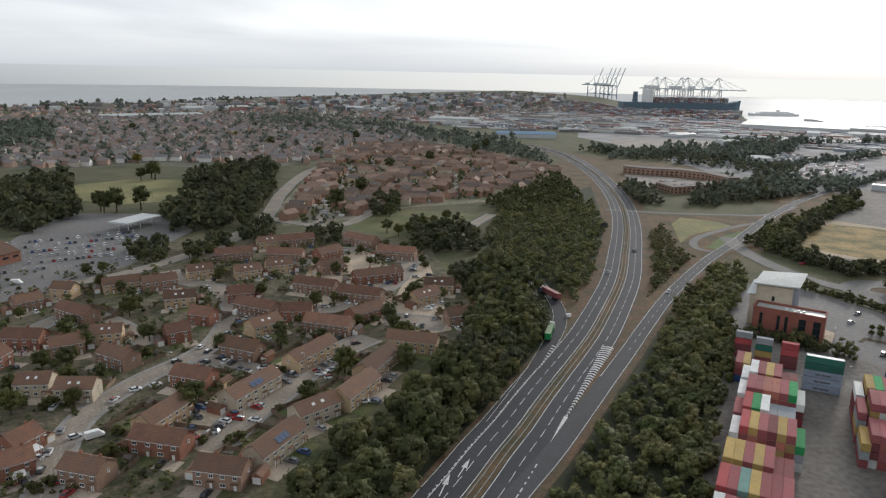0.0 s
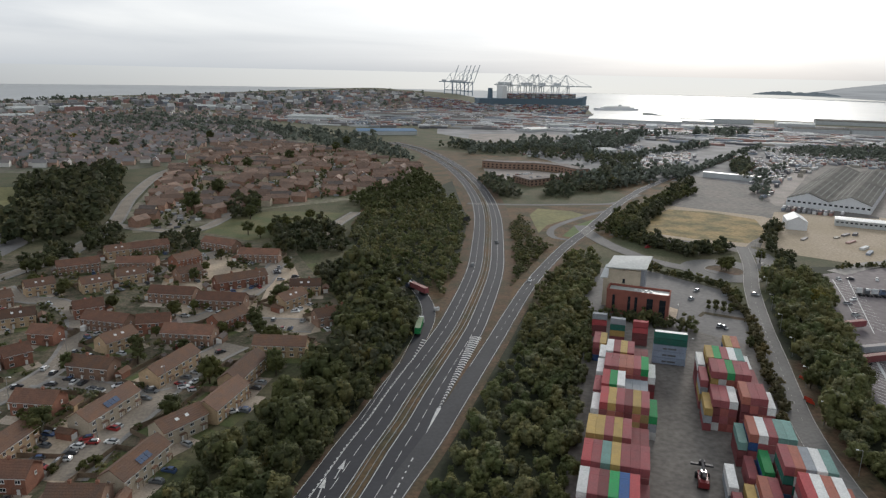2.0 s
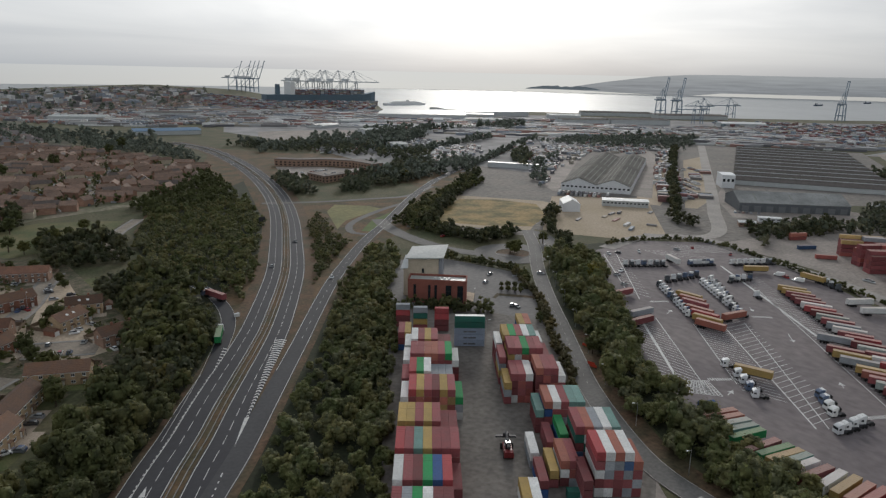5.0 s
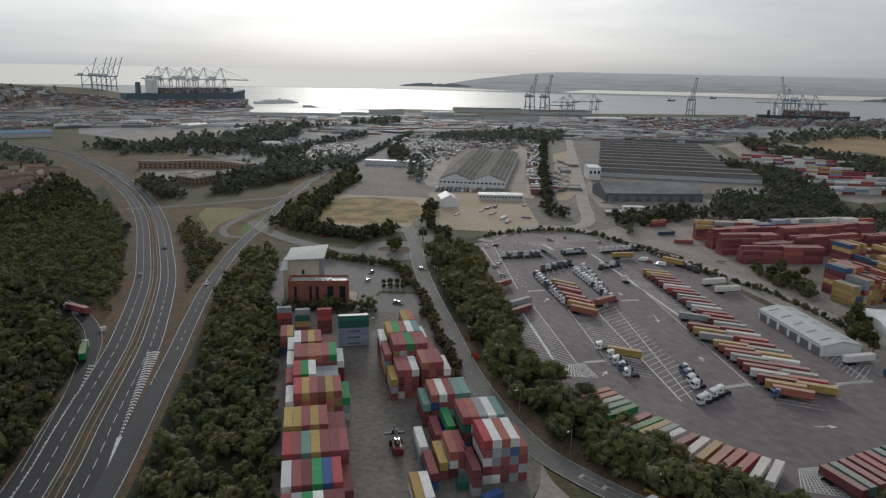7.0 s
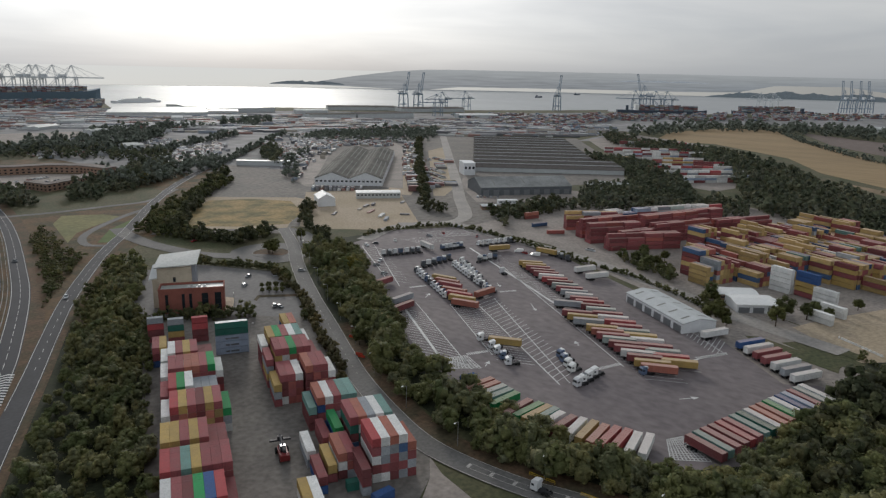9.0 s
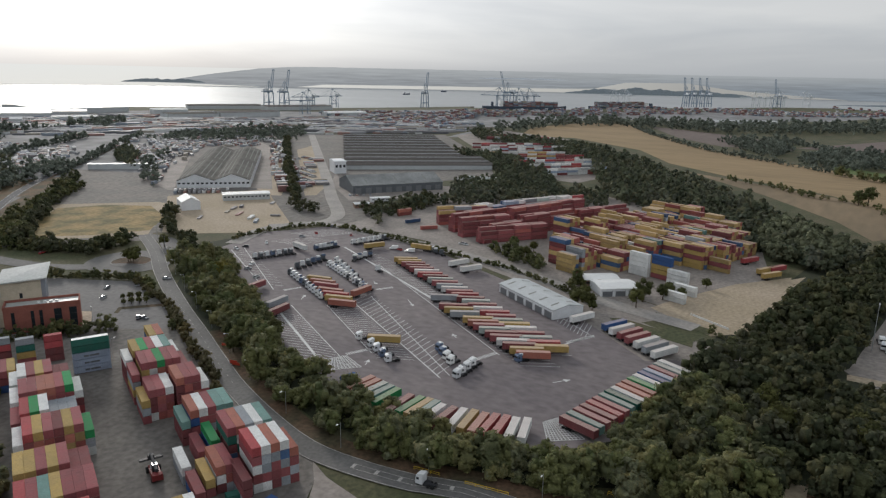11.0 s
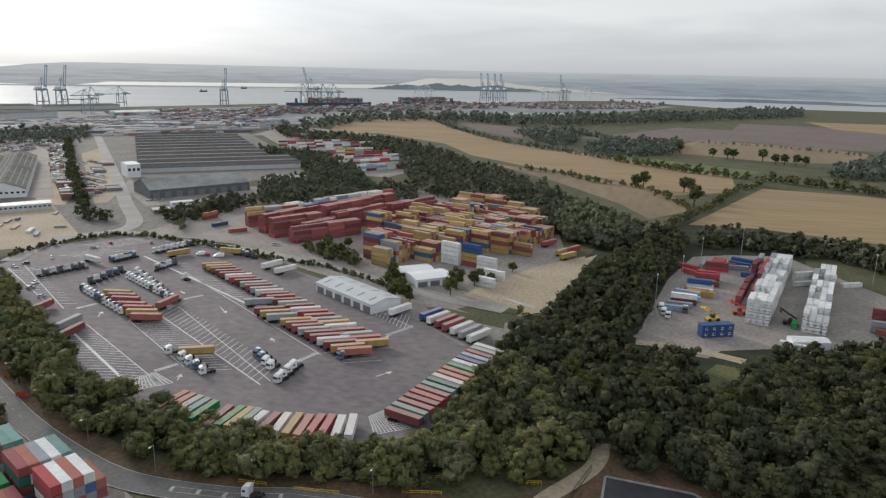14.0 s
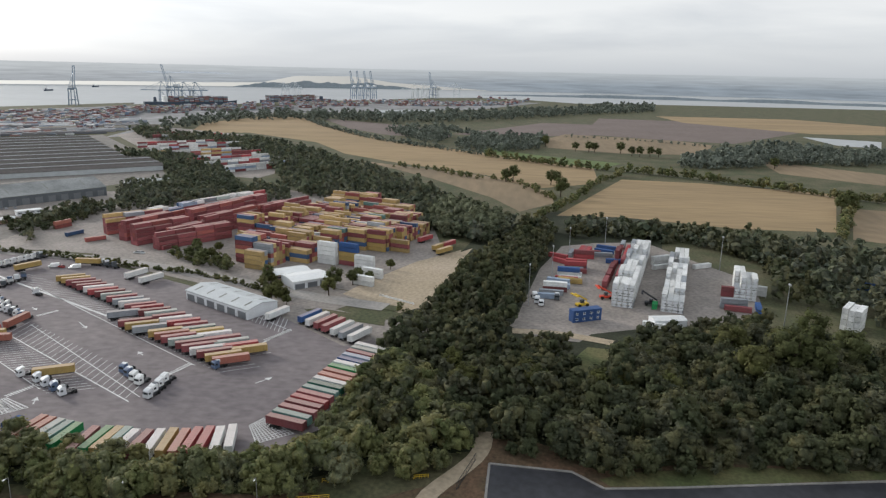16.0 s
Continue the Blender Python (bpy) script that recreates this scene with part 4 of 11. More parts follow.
east_slip = [(3.5, 135.8), (13.8, 151.5), (23, 167.5), (34.4, 186.8), (49.2, 214.9), (61.5, 238.4), (76.4, 266.7), (91.8, 296.8), (115.9, 341.7), (150.2, 397.3), (172.9, 430.6), (197.2, 462.7), (225.9, 504.2), (261.2, 553.8), (317.7, 626), (383.5, 696), (463.6, 774), (578, 884), (703, 1017)]
solid("slip_road_east", ribbon(east_slip, (-3.4, -4.4), (3.4, 4.4), 0.14), M["slip"], "grey worn asphalt slip road", "road", kind="structure")
solid("verge_slip", ribbon(east_slip, 3.4, (6, 7), 0.08), M["soil"], "bare brown verge beside the slip road", "verge", kind="structure")
paint = Build()
for off in (-10.1, -2.5, 2.5):
    ribbon(main_road, off - 0.12, off + 0.12, 0.2, build=paint)
ribbon(main_road[8:], 10.0, 10.25, 0.2, build=paint)
dashes(main_road, -6.3, 0.2, 6, 3, 0.16, paint)
dashes(main_road, 6.3, 0.2, 6, 3, 0.16, paint)
dashes(main_road[:8], -10.4, 0.3, 1.2, 1.2, 0.18, paint)
dashes(main_road[:5], 10.5, 0.35, 1.6, 1.6, 0.18, paint)
ribbon(main_road[:8], -13.9, -13.7, 0.22, build=paint)
ribbon(west_slip, -3.2, -3.05, 0.22, build=paint)
ribbon(west_slip[3:], 2.9, 3.05, 0.22, build=paint)
ribbon(east_slip, 3.0, 3.2, 0.22, build=paint)
ribbon(east_slip[5:], (-3.2, -4.0), (-3.0, -3.8), 0.22, build=paint)
dashes(east_slip[6:], 0.0, 0.15, 3, 6, 0.18, paint)
# chevron hatching between the carriageway and the joining slip road
hatch_a, hatch_b = (33.5, 191.3), (67.9, 267.9)
for k in range(30):
    f = 0.22 + 0.78 * k / 29
    w = 0.3 + 2.5 * (f - 0.2)
    p = Vector(hatch_a).lerp(Vector(hatch_b), f)
    d = (Vector(hatch_b) - Vector(hatch_a)).normalized()
    s = Vector((d.y, -d.x))
    paint.face([(*(p - s * w), 0.32), (*(p + d * 0.9), 0.32), (*(p + d * 1.9), 0.32), (*(p - s * w + d * 1.0), 0.32)])
    paint.face([(*(p + d * 0.9), 0.32), (*(p + s * w), 0.32), (*(p + s * w + d * 1.0), 0.32), (*(p + d * 1.9), 0.32)])
p, q = Vector(hatch_a), Vector(hatch_a).lerp(Vector(hatch_b), 0.22)
d = (q - p).normalized()
s = Vector((d.y, -d.x))
paint.face([(*p, 0.32), (*(q + s * 0.7), 0.32), (*(q - s * 0.7), 0.32)])
# gore of the leaving slip road
gore_a, gore_b = (37.6, 247.3), (46.4, 268.3)
for k in range(9):
    f = k / 8
    w = 0.3 + 1.2 * f
    p = Vector(gore_a).lerp(Vector(gore_b), f)
    d = (Vector(gore_b) - Vector(gore_a)).normalized()
    s = Vector((d.y, -d.x))
    paint.face([(*(p - s * w), 0.33), (*(p + s * w * 0.6 - d * 0.8), 0.33), (*(p + s * w * 0.6), 0.33), (*(p - s * w + d * 1.0), 0.33)])
# two lane arrows
for tail, tip in (((0.3, 162.5), (3.2, 173.4)), ((5.3, 171.7), (8.9, 181.2))):
    p, q = Vector(tail), Vector(tip)
    d = (q - p).normalized()
    s = Vector((d.y, -d.x))
    m = p.lerp(q, 0.5)
    paint.face([(*(p - s * 0.16), 0.32), (*(p + s * 0.16), 0.32), (*(m + s * 0.16), 0.32), (*(m - s * 0.16), 0.32)])
    paint.face([(*(m - s * 0.85), 0.32), (*(m + s * 0.85), 0.32), (*q, 0.32)])
solid("road_markings", paint, M["paint"], "white lane lines, arrows and chevrons on the asphalt", "road marking", kind="structure")

# junction, roundabout and works road
junction = [(199, 478), (195.2, 457.6), (194, 428), (197.5, 400), (206, 373), (226.3, 348.8), (234.2, 336.8), (248.2, 339), (265.7, 356.6), (280.5, 382.7), (278.9, 400.3)]
solid("junction_road", ribbon(junction, -5, 6, 0.13), M["lane"], "grey asphalt road round to the junction", "road", kind="structure")
hub = (235.5, 351.7)
circle = lambda r: [(hub[0] + r * math.cos(a * math.tau / 32), hub[1] + r * math.sin(a * math.tau / 32)) for a in range(33)]
solid("roundabout_road", ribbon(circle(17.5), -7, 7, 0.17), M["lane"], "grey asphalt roundabout", "road", kind="structure")
solid("roundabout_kerb", ribbon(circle(10.8), -0.3, 0.3, 0.3, 3.0, 0.05), M["kerb"], "pale kerb round the roundabout island", "kerb", kind="structure")
sheet("roundabout_island", circle(10.6)[:-1], 0.3, M["soil"], "bare brown roundabout island with bushes")
link_a = [(134.2, 573.5), (162.3, 566.6), (192.9, 561.6), (223.3, 561.4), (262, 563.2), (305.9, 604)]
solid("link_road", ribbon(link_a, -3.2, 3.2, 0.12), M["lane"], "narrow grey link road", "road", kind="structure")
link_b = [(255.1, 538.8), (222.2, 517.4), (185.9, 485.3), (169.4, 463.3), (165.1, 442.3), (175.6, 433.4)]
solid("link_road_loop", ribbon(link_b, -2.6, 2.6, 0.11), M["lane"], "narrow grey link road", "road", kind="structure")
sheet("junction_island", [(172.1, 446.4), (193.8, 478.8), (219, 500.7), (231.2, 498.9), (202.5, 464.4), (181.4, 438.5)], 0.2, M["field_g"], "grass traffic island")
sheet("junction_meadow", [(158.8, 457.7), (173.3, 482), (187.4, 493.7), (217.2, 515.9), (211.2, 532.1), (187.3, 546.1), (172.4, 521.1)], 0.07, M["dry_lawn"], "dull green grass beside the junction")
works_road = [(281.1, 403.7), (256.6, 358.7), (229.9, 317.2), (202.2, 268.7), (182.1, 230.5), (166.5, 201.4), (155.1, 179), (144.7, 153.2), (138.2, 131.2), (137.7, 112.9), (140.3, 93.5)] + [(144.5, 80.6), (146.3, 55.6)] + [(151.6, 45.8), (138.9, 50.3)]
solid("works_road", ribbon(works_road, -4.1, 4.1, 0.12), M["lane"], "grey works road curving round the yards", "road", kind="structure")
solid("works_verge", ribbon(works_road[4:], -10.5, -4.1, 0.08), M["soil"], "bare red-brown verge", "verge", kind="structure")
wpaint = Build()
for off in (-3.85, 3.85):
    ribbon(works_road, off - 0.09, off + 0.09, 0.2, build=wpaint)
dashes(works_road[:7], 0.0, 0.12, 2, 4, 0.17, wpaint)
ribbon(works_road[9:], -1.2, -1.05, 0.2, build=wpaint)
ribbon(works_road[9:], 1.05, 1.2, 0.2, build=wpaint)
dashes(works_road[9:], 0.0, 1.9, 0.25, 2.2, 0.17, wpaint)
solid("works_road_markings", wpaint, M["paint_worn"], "worn white edge lines and central hatching", "road marking", kind="structure")
depot_road = [(348.9, 358.9), (371.2, 340.3), (404.5, 342.6), (468.0, 402.9), (541.5, 471.5), (640.7, 566.6), (815.5, 733.9), (966.2, 878.5)]
solid("depot_road", ribbon(depot_road, -5.5, 5.5, 0.14), M["depot_lane"], "pale concrete depot road", "road", kind="structure")
back_road = [(298.6, 339), (343.6, 353.4), (377.6, 334.9), (371.7, 283.3), (366.9, 235), (359.7, 202.7), (342, 152.4), (328, 117.5), (318.2, 91.4), (309.7, 57.2)]
solid("back_road", ribbon(back_road, -5.5, 5.5, 0.12), M["depot_lane"], "pale grey road along the yard fence", "road", kind="structure")

# yards
yard_outline = [(287.8, 337.8), (335.8, 345.4), (372.1, 324.5), (367.1, 270.2), (355.8, 219.5), (326.2, 160), (294.3, 104), (269.2, 59.7), (264.2, 46.3), (236.7, 50.6), (195.7, 53.5), (174.1, 70), (171.3, 93.1), (171.4, 126.9), (177.8, 163.6), (193.9, 195), (214.6, 235.4), (254.7, 294)]
sheet("truck_yard", yard_outline, 0.10, M["yard"], "dark asphalt truck yard marked with bays")
stack_yard = [(114.2, 262.1), (130.9, 283.9), (168.4, 268.4), (181.7, 242.3), (160.8, 193), (144, 158), (138.9, 135.5), (133.1, 123.5), (125.9, 116.4), (113.6, 110), (93.4, 99.5), (55.2, 132.8), (80.8, 191.8)]
sheet("container_yard", stack_yard, 0.10, M["stack_yard"], "worn grey concrete container yard")
sheet("yard_apron", [(113.3, 108.7), (125.9, 116.4), (133.8, 124.1), (129.5, 115.1), (126.5, 102.1), (126.2, 88.2), (123.1, 76.2), (94.7, 80.1), (97.2, 96.2)], 0.12, M["concrete"], "pale concrete apron at the yard gate")
red_yard = [(381.1, 319.2), (431.6, 320.7), (515.1, 340.4), (613, 250.3), (624, 210.5), (593.2, 148.9), (553.9, 92), (495.9, 57.2), (416.1, 40.5), (328.5, 71.1), (341.3, 104.1), (341.2, 128.8), (384.3, 179.9), (371.7, 205.6), (377.9, 237.9)]
sheet("depot_yard", red_yard, 0.10, M["concrete"], "grey concrete container depot ground")
sheet("sand_yard", [(326.2, 82.1), (347.5, 75.2), (392.7, 54.7), (425.5, 30.9), (379.6, 30.3), (318, 35.6), (302.7, 49.5)], 0.13, M["gravel"], "pale sandy lorry park")
reefer_yard = [(294.5, -2.3), (327, -7.3), (390.1, -17), (447.6, -32.8), (460.6, -55.4), (468.4, -88.9), (423.3, -110.6), (382.1, -132.7), (322, -119), (307.5, -83.7), (298.8, -58.2), (286.5, -30.8), (286.5, -14.3)]
sheet("reefer_yard", reefer_yard, 0.10, M["concrete"], "grey concrete yard for refrigerated containers")
sheet("office_lot", [(128.6, 311.4), (165.3, 365.4), (190.9, 357.5), (213.1, 315.4), (197.4, 272.6), (179.7, 244), (165.4, 263.7), (133.7, 289.5)], 0.10, M["asphalt"], "worn grey asphalt office car park")
sheet("office_forecourt", [(170.4, 295.7), (173.1, 290.9), (162.5, 275.4), (158.2, 277.1)], 0.16, M["court"], "tan paved forecourt beside the office")
sheet("parking_island", [(177.3, 281.3), (183.3, 286.7), (197.6, 275.3), (196.3, 271.6), (182.1, 282.9), (178, 279.5)], 0.2, M["soil"], "planted island in the car park")
new_yard = [(158.4, 4.1), (179.3, 3), (178, -19.8), (170.8, -27.9), (174, -47.8), (185, -106.3), (189.3, -128.3), (160.1, -111.6), (145, 3.4)]
sheet("new_yard", new_yard, 0.12, mat("wet_asphalt", (0.04, 0.04, 0.045), 0.45, var=0.25, scale=0.08, fine=0.4), "fresh dark asphalt pad with damp patches")
kerb_line, kerb_strip = [(144.9, 4.1), (179.5, 3.3), (178.3, -19.8), (171.1, -28), (174.3, -47.9), (185.3, -106.5), (189.3, -128.3)], Build()
for a, b in zip(kerb_line, kerb_line[1:]):
    ribbon([a, b], -0.35, 0.35, 0.3, 3.0, 0.05, kerb_strip)
solid("pad_kerb", kerb_strip, M["kerb"], "pale concrete kerb round the pad", "kerb", kind="structure")
sheet("pad_verge", [(153.5, 40.5), (166.6, 18.9), (182.8, 6.1), (199.9, 3.4), (189.4, -18.6), (179.9, -27.4), (188.7, -58.9), (191.1, -109.3), (192.5, -130), (151.3, -106.6), (132.9, 35.3)], 0.06, M["soil"], "bare brown soil round a new pad")
track = [(197.8, 5.5), (189.3, 5.6), (181, 7.9), (171.5, 13.3), (162.7, 18.4), (151.4, 21.3)]
solid("track", ribbon(track, -2.6, 2.6, 0.11), M["gravel"], "sandy track between the trees", "track", kind="structure")
sheet("pad_grass", [(175.6, -27), (180.1, -35.3), (187.3, -66.4), (190.8, -109.1), (193.1, -130.4), (189.3, -128.3), (186.5, -107.1), (175.1, -48.1), (172.6, -29.7)], 0.1, M["lawn"], "strip of mown grass")
sheet("gate_apron", [(294.2, -1), (314.8, -12.4), (307, -27.4), (293.4, -38.5), (278.6, -30.2), (280.9, -9.5)], 0.13, M["concrete"], "pale concrete gate apron")
access = [(287.4, -2.3), (287.4, -19.1), (283.6, -32.9), (279.5, -43.9)]
solid("access_track", ribbon(access, -3, 3, 0.12), M["gravel"], "pale access track", "track", kind="structure")

sheet("depot_approach", [(385.2, 249.8), (377.7, 208.8), (384.3, 179.9), (344.1, 129.9), (341.3, 104.1), (326.7, 70.7), (309.7, 75.2), (294.6, 84.8), (269.5, 53.4), (259.5, 65.4), (287.1, 98.4), (322.1, 136.7), (335.9, 167.5), (352.6, 205.6), (368, 239.1)], 0.1, M["concrete"], "worn concrete ground between yard and depot")
sheet("gravel_clearing", [(325.1, 80.3), (353.1, 69.3), (373.9, 57.5), (401.6, 41.8), (431.1, 24.1), (373.7, 32.3), (340.9, 35.3), (316.4, 31.8), (310.5, 40.4), (308.6, 54.8)], 0.16, M["gravel"], "pale tan gravel clearing beside the depot")
sheet("hedge_verge", [(300.1, 93.8), (303.4, 88.6), (294.8, 54.8), (284.7, 53.3), (293.3, 86.2)], 0.16, M["grass"], "rough grass verge beside the trailer yard")
sheet("clearing_verge", [(317.3, 81.2), (321, 78.1), (311, 49.8), (304, 50.7)], 0.17, M["grass"], "rough grass verge beside a gravel clearing")

# ---- woods and scrub ----
CLEAR += [(spline(main_road, 5.0)[0], 16.0), (spline(east_slip, 4.0)[0], 8.5), (spline(west_slip, 4.0)[0], 6.5), (spline(works_road, 4.0)[0], 8.0), (spline(junction, 4.0)[0], 7.5), (spline(back_road, 4.0)[0], 7.0)]
M["wood"] = tint_noise(mat("mixed_foliage", (0.06, 0.07, 0.026), 0.8, var=0.25, scale=0.09, fine=2.2, bump=0.5, spec=0.15, island=0.15), WOOD_TONES)
M["wood_dark"] = tint_noise(mat("shady_foliage", (0.1132, 0.1047, 0.04332), 0.8, var=0.25, scale=0.09, fine=2.2, bump=0.5, spec=0.12, island=0.15), [(0.0551, 0.0661, 0.03277), (0.087, 0.09984, 0.04195), (0.1276, 0.1322, 0.05244), (0.07975, 0.08903, 0.04457), (0.1624, 0.151, 0.05899), (0.1232, 0.1322, 0.07211), (0.2392, 0.1956, 0.06817)])
M["wood_deep"] = tint_noise(mat("deep_green_foliage", (0.0782, 0.07884, 0.04528), 0.8, var=0.25, scale=0.09, fine=2.2, bump=0.5, spec=0.12, island=0.15), [(0.03754, 0.04792, 0.02732), (0.06569, 0.07696, 0.03947), (0.09384, 0.1002, 0.04858), (0.0563, 0.06534, 0.03947), (0.122, 0.1162, 0.05465), (0.08602, 0.09152, 0.06072), (0.1642, 0.1423, 0.06376)])
# deep green tones lifted and blued to stand in for haze
M["wood_far"] = tint_noise(mat("hazed_distant_foliage", (0.10, 0.11, 0.075), 0.85, var=0.22, scale=0.07, fine=1.5, bump=0.4, spec=0.08, island=0.15), [(0.0608, 0.0773, 0.057), (0.0974, 0.116, 0.0752), (0.134, 0.146, 0.0889), (0.0852, 0.1, 0.0752), (0.171, 0.167, 0.098), (0.124, 0.135, 0.107), (0.225, 0.202, 0.112)])
M["scrub"] = tint_noise(mat("scrub_foliage", (0.12, 0.103, 0.042), 0.8, var=0.25, scale=0.07, fine=2.2, bump=0.5, spec=0.15, island=0.15), [(0.12, 0.106, 0.049), (0.0939, 0.0882, 0.0448), (0.171, 0.132, 0.056), (0.12, 0.111, 0.0616), (0.162, 0.132, 0.07)])
for leaf_name in ("wood", "wood_dark", "wood_deep", "wood_far", "scrub"):
    leafy(M[leaf_name])
wood("scrub_bank", [(90.3, 286.7), (104.2, 299.7), (121.4, 275.4), (112.7, 252.7), (98, 221.4), (79.8, 182.4), (69.1, 159.1), (57.7, 132.5), (51.6, 124.1), (13.1, 134.5), (23.2, 157.8), (31.1, 172.1), (44.8, 197.1), (61.4, 229.5), (77, 261.4)], 5.0, 0.62, 11, M["wood"], "dense roadside scrub with brown and yellowing bushes", "near")
wood("roadside_wood", [(39, 328.8), (45.2, 282.3), (36.8, 250.9), (24.9, 226.2), (11.1, 194.9), (0.6, 171), (-10.1, 145.9), (-34.3, 143.8), (-35.8, 166.2), (-29.3, 190.9), (-13, 214.1), (-1.2, 232.4), (8.7, 260.8), (21.7, 285.5), (28.4, 334.9)], 6.0, 1.0, 12, M["wood_dark"], "belt of dark green roadside trees and bushes", "near")
wood("roadside_bushes", [(47, 287.3), (38.8, 260.1), (28, 236), (13.8, 204.2), (3, 179), (-7.9, 153.7), (-12, 155.5), (0.7, 182.4), (10.8, 204.6), (24, 237.6), (35.5, 269.9)], 3.6, 0.42, 111, M["wood_deep"], "low dark bushes along the verge", "bush")
wood("junction_scrub", [(52.7, 608.8), (100.0, 610.1), (125.0, 588.4), (112.9, 473.8), (87.8, 372.9), (70.5, 324.4), (57.6, 328.7), (50.6, 373.1), (33.0, 403.5), (28.3, 463.9)], 5.2, 0.62, 13, M["wood"], "dense low scrub inside the junction", "mid")
wood("junction_trees", [(21.1, 406.0), (39.7, 406.7), (48.1, 355.4), (41.5, 322.5), (37.3, 267.2), (24.2, 248.1), (10.8, 252.8)], 6.5, 1.15, 132, M["wood_dark"], "tall green trees beside the slip road", "mid")
wood("junction_bushes", [(108.9, 401.1), (139, 479.2), (166.4, 519.9), (154.5, 445.9), (150.3, 412.8), (150.3, 392.7), (126.3, 358.1), (93.7, 299.8), (75, 268.7), (58.7, 245.3), (77.7, 297)], 4.4, 0.5, 113, M["wood_dark"], "low brown and green bushes on a dry embankment", "bush", tall=0.7)
wood("office_scrub", [(117.1, 329.6), (154, 388.4), (162.9, 389.6), (126.2, 305.7), (130.2, 282.1), (115, 254.8), (89.5, 209.6), (78.7, 188.8), (70.4, 195.8), (83.7, 244.6)], 5.0, 0.7, 114, M["wood_dark"], "dark scrub between slip road and office", "mid")
wood("office_strip", [(134.9, 291.9), (166.8, 265.9), (162.2, 258.6), (130.4, 282.6)], 3.0, 0.62, 115, M["wood_dark"], "low dark hedge behind container stacks", "bush")
wood("embankment_scrub", [(146.5, 483.6), (150.9, 438.1), (153.3, 406.2), (124.8, 369.5), (102.5, 325.9), (112.6, 359.6)], 6.5, 0.6, 14, M["wood_dark"], "green bushes on a dry embankment", "bush", tall=0.7)
wood("slip_trees", [(140.2, 356.8), (161.2, 393.3), (175.2, 391.7), (159.3, 354.5), (130, 306.4), (109.8, 262.1), (86.5, 258.7), (105.2, 292.5)], 5.4, 0.8, 15, M["wood"], "belt of dark green trees beside the slip road", "mid")
belt = [(260.4, 352.9), (274.8, 318.7), (240.4, 268.5), (211.1, 219.9), (189.3, 187.5), (172.9, 161.1), (174.3, 142.5), (168.3, 120.5), (167.9, 97.7), (171.5, 78.4), (174.6, 64.1), (152.2, 65.6), (145.8, 82.1), (144, 104.3), (143.8, 125.2), (151.2, 149.5), (158.7, 173), (171.5, 198.2), (200.8, 249.9), (231.1, 305.3)]
wood("yard_belt", belt, 5.8, 0.95, 16, M["wood"], "belt of dense dark trees along the works road", "near")
wood("yard_belt_south", [(158.4, 114.6), (160.3, 85.5), (166.4, 63.7), (179.9, 56.5), (201, 53.9), (229.2, 49.6), (243.4, 42.3), (221.3, 22.8), (192.9, 6), (176, 12), (164.7, 28), (153.1, 55.2), (147.4, 78.7), (146.3, 106.3)], 6.0, 1.05, 17, M["wood"], "belt of dense mixed trees below the truck yard", "near")
wood("east_wood", [(252.6, 47.4), (284.1, 38.4), (332.1, 31), (404.4, 18), (503, -7.6), (488.1, -33.2), (411.2, -18.8), (338.5, -6.7), (290.3, -0.3), (260.3, -1.8), (240.8, -21.4), (212.7, -19.7), (194, -10.1), (188.6, 3.3), (188.2, 6.6), (189.8, 32.2), (195.1, 47.2)], 5.8, 1.05, 18, M["wood_deep"], "dense mixed woodland", "mid")
wood("east_wood_near", [(196.1, 1.8), (198, -12), (219.4, -22), (226.1, -37.7), (251.8, -43.2), (273.9, -73), (292.4, -107.4), (279.8, -150.8), (265.7, -170.7), (186.3, -125.4), (185, -105.4), (182.5, -55.2), (172.3, -29.2), (179.1, -19.2), (179.7, -1.9)], 6.8, 1.15, 19, M["wood_deep"], "dense mixed woodland", "near")
wood("yard_edge_wood", [(270.5, -7.1), (269.1, -23.2), (254.0, -25.4), (236.8, -26.3), (237.1, -35.6), (258.9, -42.2), (284.1, -59.7), (300.3, -82.1), (317.5, -117.0), (279.9, -105.0), (267.2, -70.7), (234.6, -42.5), (222.6, -30.6), (225.5, -18.3), (241.2, -8.2)], 5.6, 0.95, 142, M["wood_deep"], "dense dark trees below a container yard", "mid")
wood("reefer_back_wood", [(471.0, -32.7), (520, -50), (499.2, -104.3), (495.0, -178.0), (453.7, -185.9), (340, -150), (345.2, -133.0), (405.9, -145), (462, -128), (473, -84.7)], 8.0, 1.0, 353, M["wood_deep"], "dense dark trees behind a container yard", "far")
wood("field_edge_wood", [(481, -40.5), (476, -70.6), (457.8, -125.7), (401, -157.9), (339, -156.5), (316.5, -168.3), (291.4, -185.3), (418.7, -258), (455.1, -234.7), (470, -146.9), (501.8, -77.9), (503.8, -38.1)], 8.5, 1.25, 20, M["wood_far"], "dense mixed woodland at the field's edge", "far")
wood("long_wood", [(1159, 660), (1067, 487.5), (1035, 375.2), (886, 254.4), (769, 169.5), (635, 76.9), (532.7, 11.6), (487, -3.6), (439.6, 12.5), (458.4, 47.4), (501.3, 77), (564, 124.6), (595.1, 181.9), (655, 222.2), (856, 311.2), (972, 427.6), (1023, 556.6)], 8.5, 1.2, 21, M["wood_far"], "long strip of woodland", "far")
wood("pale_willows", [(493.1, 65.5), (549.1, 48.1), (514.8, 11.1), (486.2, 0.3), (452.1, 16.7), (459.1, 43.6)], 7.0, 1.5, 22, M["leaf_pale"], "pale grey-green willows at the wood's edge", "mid")
